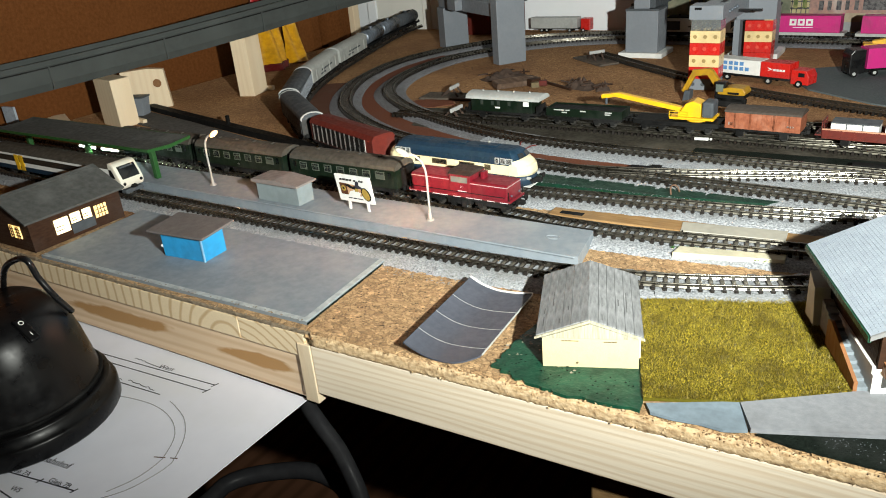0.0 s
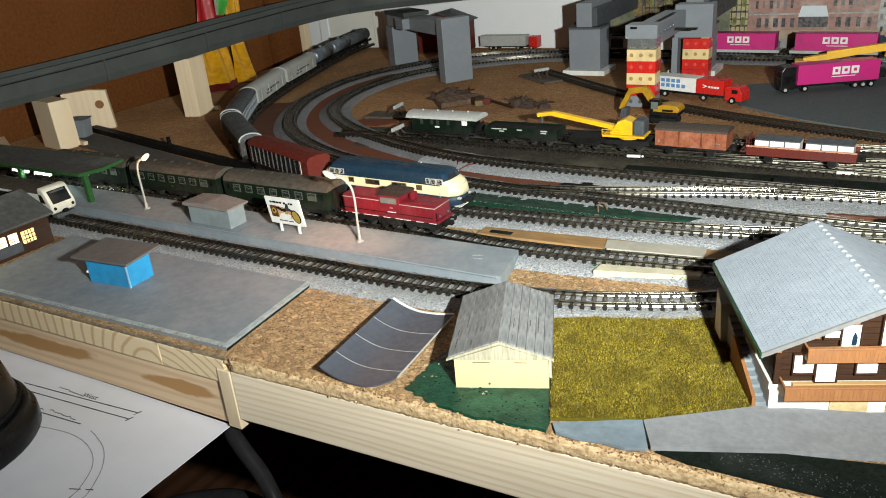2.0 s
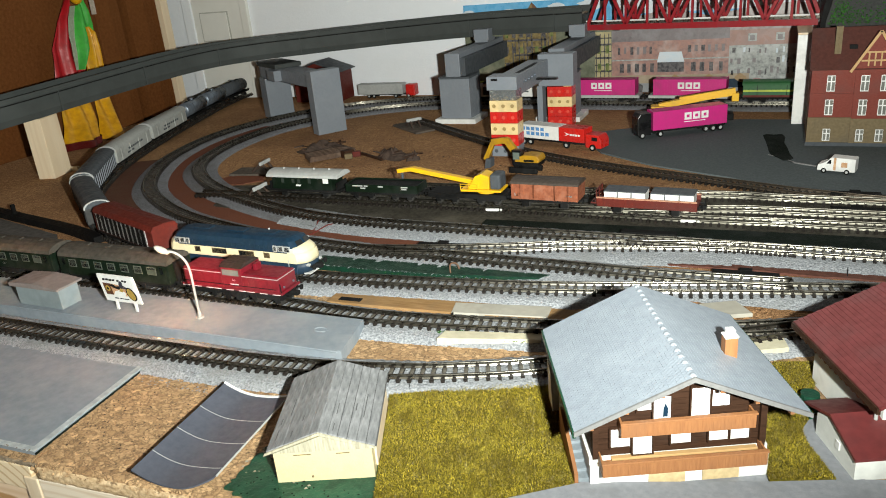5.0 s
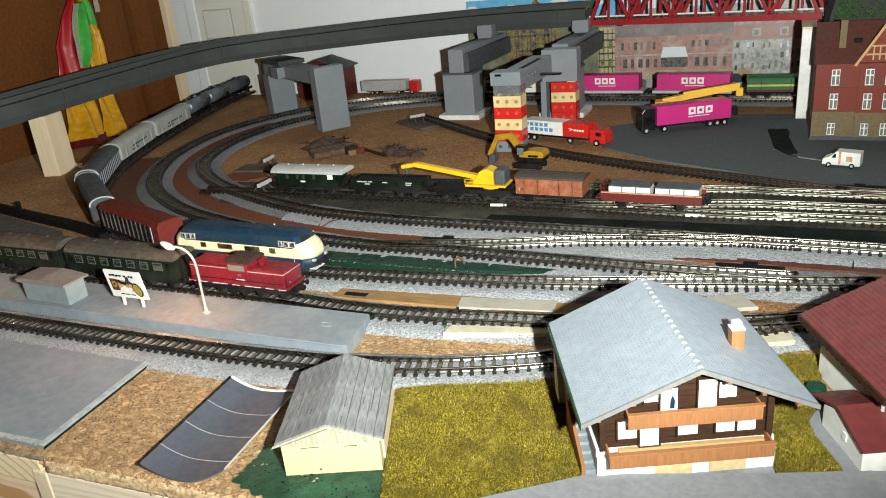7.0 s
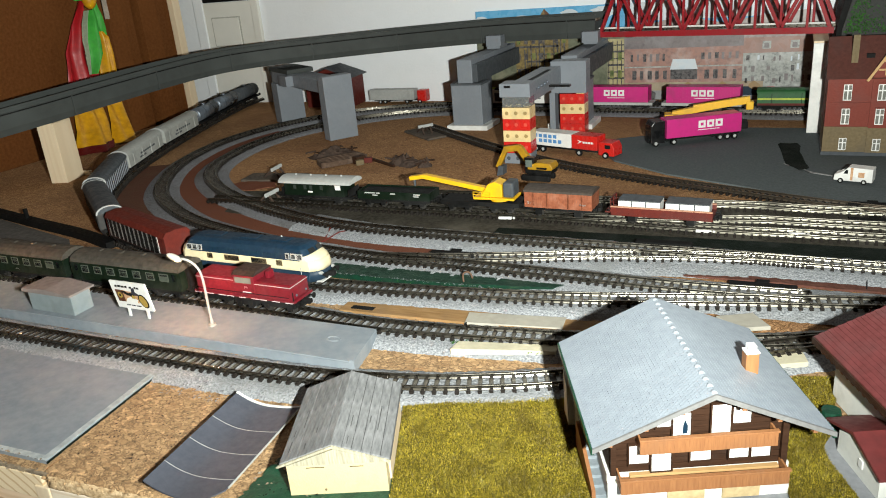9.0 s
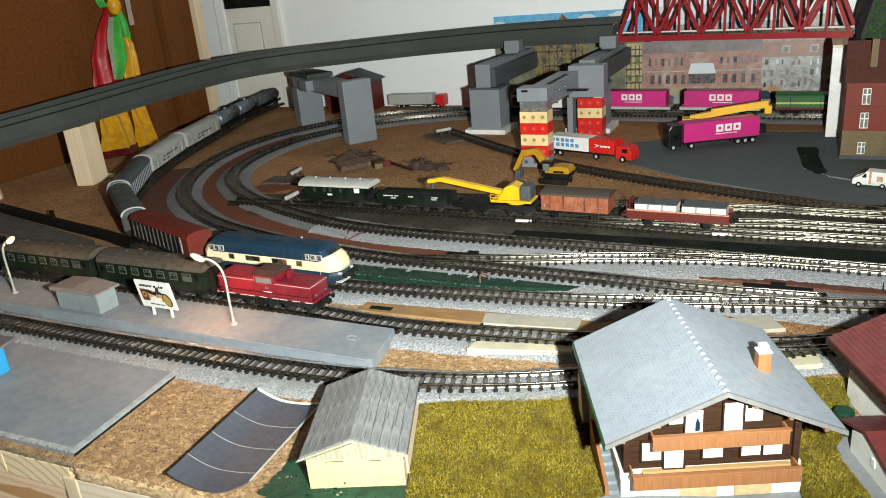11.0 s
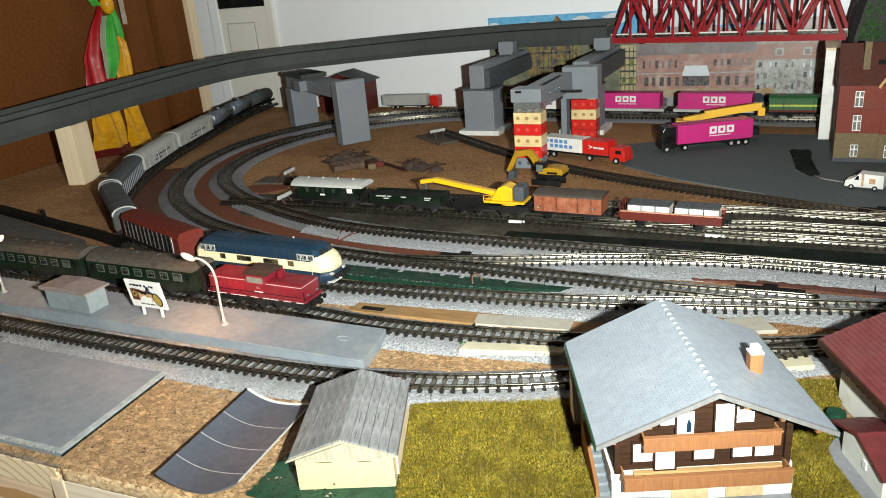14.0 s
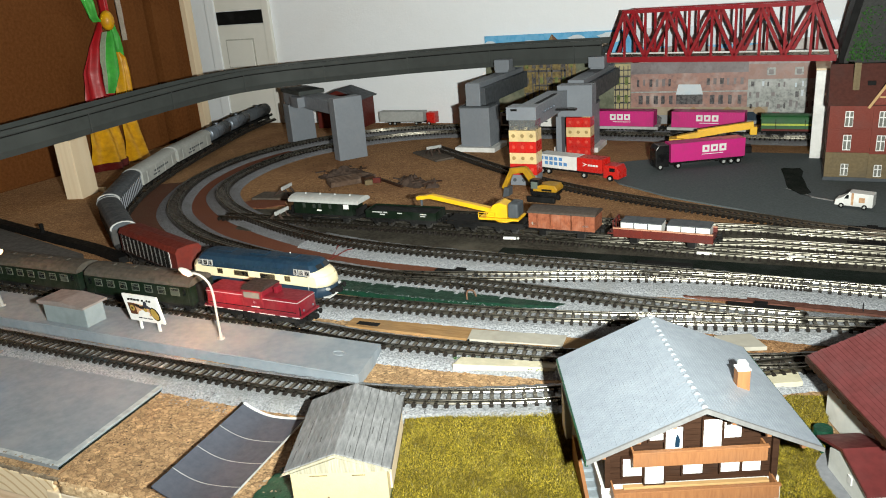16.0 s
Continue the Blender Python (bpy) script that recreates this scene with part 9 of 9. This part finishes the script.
# trackside parts left of the curve
t = thing("trackside_duct", "long black wooden strip beside the curve", "strip")
part("strip", sweep(glide([(-0.64, 0.508), (-0.566, 0.491), (-0.48, 0.4715), (-0.416, 0.458), (-0.372, 0.4445)], 0.01), [(-0.004, 0), (0.004, 0), (0.004, 0.0048), (-0.004, 0.0048)]), M_BLACKM, t)
t = thing("duct_post", "small black post on the strip", "post", pose(-0.492, 0.474, 0.0048))
part("post", box(-0.0012, 0.0012, -0.0012, 0.0012, 0, 0.0075), M_BLACKM, t)
sheet("grey_path", [(-0.64, 0.470), (-0.44, 0.432), (-0.40, 0.434), (-0.42, 0.450), (-0.55, 0.482), (-0.64, 0.5)], 0.0, 0.0009, mat("dusty_grey", (0.12, 0.112, 0.105), (0.08, 0.075, 0.07), rough=0.9, scale=300), "dusty grey path beside the coaches", "path")
t = thing("grey_bin", "small grey plastic bin beside the wooden post", "bin", pose(-0.628, 0.488, 0, 0, 0, 20))
part("bin", prism([(-0.0062, 0), (0.0062, 0), (0.0085, 0.017), (-0.0085, 0.017)], -0.006, 0.006, "y", bevel=0.0005), M_GREY, t)
part("rim", box(-0.0092, 0.0092, -0.0068, 0.0068, 0.017, 0.0185, 0.0004), M_GREYD, t)
t = thing("white_card", "small white card on the board", "card", pose(-0.68, 0.395, 0, 0, 0, 5))
part("card", box(-0.008, 0.008, -0.001, 0.001, 0, 0.028), mat("bluish_card", (0.4, 0.45, 0.52), rough=0.7), t)


# ---- turnout motors and small black boxes by the track ----
M_MOTOR = mat("motor_black", (0.005, 0.005, 0.005), (0.008, 0.008, 0.008), rough=0.85, scale=400)


def turnout_motor(x, y, rz, L=0.045, h=0.0024):
    t = thing("turnout_motor", "long black turnout motor box beside the track", "turnout motor", pose(x, y, 0.0022, 0, 0, rz), group="turnout motors")
    part("box", box(-L / 2, L / 2, -0.0026, 0.0026, 0, h, 0.0004), M_MOTOR, t)
    part("lever", box(-0.003, 0.003, 0.0042, 0.0075, 0.0008, 0.0018), M_MOTOR, t)
    return t


turnout_motor(-0.130, 0.4745, 2, 0.028)
turnout_motor(-0.0145, 0.5095, 0, 0.031, 0.0045)
turnout_motor(0.0390, 0.4655, 0, 0.031)
turnout_motor(0.096, 0.5740, 0, 0.028)
turnout_motor(0.097, 0.6050, 0, 0.028)
sheet("board_slot", [(-0.1545, 0.3962), (-0.1420, 0.3966), (-0.1420, 0.4002), (-0.1545, 0.3998)], 0.0018, 0.0021, M_BLACKM, "black slot in the ochre strip", "slot")

# ---- wires, rail joints, flock and paint flecks ----
def wire(pts, r, material, label):
    return tagged(part("wire", tube(glide(pts, 0.0015), r, 8), material, smooth=True), label, "wire")


wire([(-0.1085, 0.4385, 0.003), (-0.1095, 0.4405, 0.0062), (-0.1090, 0.4430, 0.0070), (-0.1070, 0.4445, 0.0060), (-0.1055, 0.4440, 0.003)], 0.0005, mat("brown_wire", (0.14, 0.08, 0.05), rough=0.5), "short brown wire loop on the green strip")
M_REDWIRE = mat("red_wire", (0.16, 0.025, 0.02), rough=0.5)
wire([(-0.2315, 0.5060, 0.001), (-0.2310, 0.5010, 0.004), (-0.2290, 0.4940, 0.002), (-0.2285, 0.4880, 0.001)], 0.0004, M_REDWIRE, "thin red wire beside the track")
wire([(-0.2184, 0.5000, 0.003), (-0.2200, 0.4940, 0.004), (-0.2240, 0.4880, 0.002), (-0.2260, 0.4800, 0.0015)], 0.0004, M_REDWIRE, "thin red wire beside the track")
wire([(0.0860, 0.4560, 0.003), (0.0840, 0.4480, 0.004), (0.0800, 0.4400, 0.002)], 0.0004, M_REDWIRE, "thin red wire beside the track")
for x0, y0, x1, y1 in ((-0.0722, 0.4520, -0.0692, 0.4415), (-0.0844, 0.3358, -0.0800, 0.3255), (0.0856, 0.4897, 0.0848, 0.4777), (-0.0890, 0.3940, -0.0880, 0.3840)):
    t = thing("ballast_joint", "thin black joint across the ballast", "joint", group="joints across the ballast")
    part("joint", bar((x0, y0, 0.0016), (x1, y1, 0.0016), 0.0004, 0.0030), M_BLACKM, t)
for x, y, rz in ((-0.1205, 0.5412, 5), (0.0042, 0.5385, 0), (0.0542, 0.5425, 4)):
    t = thing("rail_joiner", "small shiny metal rail joiner on the siding", "rail joiner", pose(x, y, 0.0030, 0, 0, rz), group="shiny rail joiners")
    part("plate", box(-0.0045, 0.0045, -0.0010, 0.0010, 0, 0.0018, 0.0004), mat("bright_metal", (0.8, 0.8, 0.78), rough=0.35) if "bright_metal" not in bpy.data.materials else bpy.data.materials["bright_metal"], t)
    part("tip", ball((0.0058, 0, 0.0009), 0.0009, n=8), bpy.data.materials["bright_metal"], t, smooth=True)
t = thing("worn_ring", "pale worn ring mark on the platform end", "mark", pose(-0.1396, 0.3563, 0.0066))
part("ring", tube([Vector((0.0034 * math.cos(a * math.pi / 10), 0.0020 * math.sin(a * math.pi / 10), 0.0001)) for a in range(19)], 0.00028, 6), mat("scuff_pale", (0.275, 0.31, 0.34), rough=0.6), t)


def flecks(name, x0, x1, y0, y1, z, count, size, material, label, seed):
    rng = random.Random(seed)
    verts, faces = [], []
    for k in range(count):
        c = Vector((rng.uniform(x0, x1), rng.uniform(y0, y1), z + rng.uniform(0, size * 0.4)))
        i = len(verts)
        n = rng.randint(3, 5)
        turn = rng.uniform(0, 6)
        verts += [c + Vector((size * rng.uniform(0.3, 1) * math.cos(turn + 6.283 * j / n), size * rng.uniform(0.3, 1) * math.sin(turn + 6.283 * j / n), size * rng.uniform(0, 0.4))) for j in range(n)]
        faces.append(tuple(range(i, i + n)))
    me = bpy.data.meshes.new(name)
    me.from_pydata(verts, [], faces)
    me.materials.append(material)
    return tagged(new(name, me), label, "flecks", kind="stuff")


flecks("flock_flecks", -0.0885, -0.046, 0.3722, 0.3772, 0.0030, 260, 0.0007, M_IVY, "bright green flock specks beside the track", 3)
flecks("flock_flecks", -0.17, -0.07, 0.4300, 0.4480, 0.0024, 240, 0.0006, M_IVY, "green flock specks along the ballast", 4)
flecks("cork_flecks", -0.118, -0.088, 0.262, 0.300, 0.0015, 70, 0.0009, mat("pale_fleck", (0.4, 0.36, 0.28), rough=0.9), "pale cork crumbs on the green yard", 5)
flecks("cork_flecks", -0.112, -0.066, 0.252, 0.268, 0.0015, 60, 0.0006, M_DARK, "dark specks on the green yard", 6)
flecks("cork_flecks", -0.60, -0.10, 0.62, 0.88, 0.0003, 900, 0.0011, M_RUB, "dark crumbs scattered over the cork", 7)
flecks("cork_flecks", -0.198, -0.158, 0.256, 0.312, 0.0013, 150, 0.0006, M_RUB, "dark cork crumbs on the front cork", 8)
flecks("gravel_grains", -0.01, 0.12, 0.2572, 0.2655, 0.0018, 420, 0.00026, M_GREY, "pale grit on the black strip", 9)

for k in range(6):
    xa = -0.386 + 0.0305 * k
    ya = 0.2434 + 0.00095 * (k + 0.5)
    flecks("paint_flecks", xa, xa + 0.0305, ya - 0.0002, ya + 0.0014, 0.0022, 22, 0.0009, M_SCUFF, "pale chipped paint along the slab's edge", 30 + k)
    flecks("dirt_flecks", xa, xa + 0.0305, ya - 0.0004, ya + 0.0006, 0.0022, 14, 0.0007, M_CORK_GREY, "dark chips along the slab's edge", 40 + k)
flecks("gravel_grains", -0.19, -0.056, 0.4328, 0.4350, 0.0031, 170, 0.0006, M_BALLAST, "ballast grains strewn over the green strip", 53)
flecks("gravel_grains", -0.19, -0.056, 0.4458, 0.4480, 0.0031, 170, 0.0006, M_BALLAST, "ballast grains strewn over the green strip", 54)
flecks("gravel_grains", -0.205, -0.158, 0.302, 0.312, 0.0008, 130, 0.0006, M_BALLAST, "stray ballast grains on the cork", 51)
flecks("gravel_grains", -0.36, -0.215, 0.3095, 0.3185, 0.0022, 160, 0.0005, M_BALLAST, "stray ballast grains on the slab", 52)

# ---- desk below the board: paper, lamp, cable ----
desk = thing("side_table", "dark wooden side table under the track plan", "table", pose(-0.40, 0.09, -0.5))
part("table_top", box(-0.30, 0.135, -0.20, 0.120, 0.445, 0.4635, 0.002), M_FLOOR, desk)
for x in (-0.28, 0.115):
    for y in (-0.18, 0.10):
        part("leg", box(x - 0.018, x + 0.018, y - 0.018, y + 0.018, 0, 0.445, 0.002), M_FLOOR, desk)
PZ = -0.0364
plan = thing("track_plan", "large white paper with a hand-drawn track plan", "paper", pose(0, 0, PZ))
part("sheet", prism([(-0.2058, 0.2462), (-0.2040, 0.02), (-0.62, -0.02), (-0.62, 0.2440)], 0, 0.0003, "z"), M_PAPER, plan)


def pen(pts, w, material, name="pen_line"):
    line = glide(pts, 0.004)
    part(name, sweep(line, [(-w, 0.0003), (w, 0.0003), (w, 0.00042), (-w, 0.00042)]), material, plan)


def plan_words(text, x, y, size, rz=0.0):
    words(text, size, pose(x, y, 0.0004, 0, 0, rz), M_INK, plan, "handwriting", depth=0.00004)


pen([(-0.3300, 0.2286), (-0.29, 0.2318), (-0.253, 0.2350)], 0.00024, M_INK)
pen([(-0.3300, 0.2242), (-0.29, 0.2272), (-0.253, 0.2300)], 0.00024, M_INK)
pen([(-0.315, 0.2150), (-0.29, 0.2167), (-0.271, 0.2182)], 0.00024, M_INK)
for x, y in ((-0.253, 0.2350), (-0.253, 0.2300)):
    pen([(x - 0.0006, y - 0.0018), (x + 0.0006, y + 0.0018)], 0.00024, M_INK)
pen([(-0.310, 0.2040), (-0.289, 0.2085), (-0.279, 0.2105), (-0.267, 0.2115), (-0.256, 0.2100), (-0.246, 0.2060), (-0.2385, 0.2000), (-0.233, 0.1910), (-0.2315, 0.1860), (-0.232, 0.1760), (-0.236, 0.1660)], 0.00018, M_PENCIL, "pencil_line")
pen([(-0.262, 0.2168), (-0.257, 0.2155), (-0.2455, 0.2110), (-0.2355, 0.2030), (-0.2285, 0.1930), (-0.2262, 0.1870), (-0.2278, 0.1760), (-0.231, 0.1680), (-0.242, 0.1540)], 0.00018, M_PENCIL, "pencil_line")
for x0, y0, x1, y1 in ((-0.2362, 0.1882, -0.2316, 0.1900), (-0.2296, 0.1908, -0.2266, 0.1920)):
    pen([(x0, y0), (x1, y1)], 0.00022, M_PRINTB)
pen([(-0.296, 0.1520), (-0.266, 0.1575), (-0.248, 0.1605)], 0.00026, M_INK)
for x, y in ((-0.266, 0.1575), (-0.248, 0.1605)):
    pen([(x - 0.0005, y - 0.0015), (x + 0.0005, y + 0.0015)], 0.00026, M_INK)
part("arrow", prism([(-0.284, 0.1495), (-0.278, 0.1480), (-0.2755, 0.1445)], 0.0003, 0.00045, "z"), M_INK, plan)
pen([(-0.2795, 0.1467), (-0.2659, 0.1463)], 0.00026, M_INK)
plan_words("Bahnhof", -0.2700, 0.1672, 0.0046, 8)
plan_words("Gleis 7A", -0.2790, 0.1568, 0.0034, 8)
plan_words("Gleis 7B", -0.2572, 0.1604, 0.0034, 8)
plan_words("W5", -0.2700, 0.1500, 0.0034, 8)
plan_words("West", -0.2865, 0.2345, 0.0042, 6)
rng = random.Random(12)
for x0, x1, y, n in ((-0.309, -0.2895, 0.2332, 7), (-0.309, -0.298, 0.2176, 4), (-0.295, -0.276, 0.2190, 6)):
    for i in range(n):
        xa, w = x0 + (x1 - x0) * i / n, (x1 - x0) / n
        up = 0.0011 + 0.0014 * rng.random()
        pen([(xa, y), (xa + w * 0.25, y + up), (xa + w * 0.45, y + 0.0001), (xa + w * 0.7, y + up * 0.6), (xa + w * 0.95, y + 0.0002)], 0.00016, M_INK, "scribble")

# lamp base
desk_lamp = thing("desk_lamp_base", "glossy black round desk lamp base with a rocker switch", "desk lamp", pose(-0.3145, 0.1790, PZ + 0.0003))


def turned(profile, n=48):
    """A turned body from (radius, height)."""
    bm = bmesh.new()
    rings = [[bm.verts.new((r * math.cos(2 * math.pi * i / n), r * math.sin(2 * math.pi * i / n), z)) for i in range(n)] for r, z in profile]
    for a, b in zip(rings, rings[1:]):
        for i in range(n):
            bm.faces.new((a[i], a[(i + 1) % n], b[(i + 1) % n], b[i]))
    bm.faces.new(rings[0][::-1])
    bm.faces.new(rings[-1])
    return bm


part("foot_ring", turned([(0.0405, 0.0), (0.0412, 0.001), (0.0411, 0.0075), (0.0404, 0.0085), (0.0392, 0.0088), (0.0390, 0.0128), (0.0385, 0.0136), (0.0366, 0.0138)]), M_LAMPBLACK, desk_lamp, "glossy black foot ring", smooth=True)
part("body", turned([(0.0362, 0.0090), (0.0360, 0.0160), (0.0352, 0.0185), (0.0345, 0.0230), (0.0325, 0.0340), (0.0298, 0.0440), (0.0262, 0.0505), (0.0215, 0.0540), (0.0, 0.0552)][:-1]), M_LAMPBLACK, desk_lamp, "black conical housing", smooth=True)
part("trim_ring", turned([(0.0366, 0.0150), (0.0369, 0.0157), (0.0366, 0.0165), (0.0355, 0.0166)]), M_BLACKM, desk_lamp, smooth=True)
sw = part("switch", box(-0.006, 0.006, -0.0022, 0.0022, 0, 0.0022, 0.0006), M_LAMPBLACK, desk_lamp, "black rocker switch with white marks")
sw.matrix_local = Matrix.Rotation(radians(4), 4, "Z") @ Matrix.Translation((0.0268, -0.0006, 0.0494)) @ Matrix.Rotation(radians(36), 4, "Y") @ Matrix.Rotation(radians(0), 4, "Z")
for k in range(16):
    a, b = 2 * math.pi * k / 16, 2 * math.pi * (k + 1) / 16
    part("zero_mark", bar((-0.0032 + 0.0009 * math.cos(a), 0.0009 * math.sin(a), 0.0023), (-0.0032 + 0.0009 * math.cos(b), 0.0009 * math.sin(b), 0.0023), 0.00028, 0.0001), M_WHITE, sw)
part("one_mark", bar((0.0020, 0.0, 0.0023), (0.0038, 0.0, 0.0023), 0.00028, 0.0001), M_WHITE, sw)
pts = glide([(-0.022, 0.018, 0.046), (-0.0012, 0.0135, 0.0661), (0.0117, 0.0135, 0.0732), (0.0208, 0.0135, 0.0744), (0.0208, 0.0155, 0.0658), (0.0230, 0.0185, 0.0562), (0.0183, 0.0255, 0.0446)], 0.002)
part("wire_loop", tube(pts, 0.0013, 10), M_BLACK, desk_lamp, "thin black wire loop", smooth=True)


def cable(name, pts, r, label):
    line = glide(pts, 0.004)
    bm = bmesh.new()
    n, rings = 14, []
    for i, p in enumerate(line):
        d = (line[min(i + 1, len(line) - 1)] - line[max(i - 1, 0)]).normalized()
        u = d.cross(Vector((0, 0, 1)) if abs(d.z) < 0.9 else Vector((1, 0, 0))).normalized()
        v = d.cross(u)
        rings.append([bm.verts.new(p + r * (math.cos(2 * math.pi * k / n) * u + math.sin(2 * math.pi * k / n) * v)) for k in range(n)])
    for a, b in zip(rings, rings[1:]):
        for k in range(n):
            bm.faces.new((a[k], a[(k + 1) % n], b[(k + 1) % n], b[k]))
    return tagged(part(name, bm, M_CABLE, smooth=True), label, "cable")


cable("thick_cable", [(-0.2120, 0.2520, -0.0395), (-0.2075, 0.2465, -0.0400), (-0.2010, 0.2440, -0.0430), (-0.1960, 0.2430, -0.0470), (-0.1890, 0.2420, -0.0530), (-0.1810, 0.2390, -0.0600), (-0.1745, 0.2365, -0.0700), (-0.168, 0.232, -0.085)], 0.0036, "thick glossy black cable hanging below the board")
cable("thick_cable", [(-0.250, 0.19, -0.084), (-0.2440, 0.210, -0.0810), (-0.2440, 0.221, -0.08), (-0.2390, 0.230, -0.08), (-0.2290, 0.239, -0.08), (-0.2170, 0.2460, -0.08), (-0.2050, 0.2490, -0.082), (-0.1930, 0.2470, -0.085), (-0.175, 0.235, -0.096)], 0.0040, "thick black cable loop lying in the shadow")

# legs of the layout
for x, y in ((-0.0772, 0.290), (0.6, 0.33), (-0.6, 0.9), (0.6, 0.9)):
    t = thing("layout_leg", "orange-brown wooden leg under the layout", "leg", pose(x, y, -0.5), group="legs of the layout")
    part("leg", box(-0.0078, 0.0078, -0.02, 0.02, 0, 0.4708, 0.001) if x == -0.0772 else box(-0.02, 0.02, -0.02, 0.02, 0, 0.488, 0.001), M_OCHRE, t)
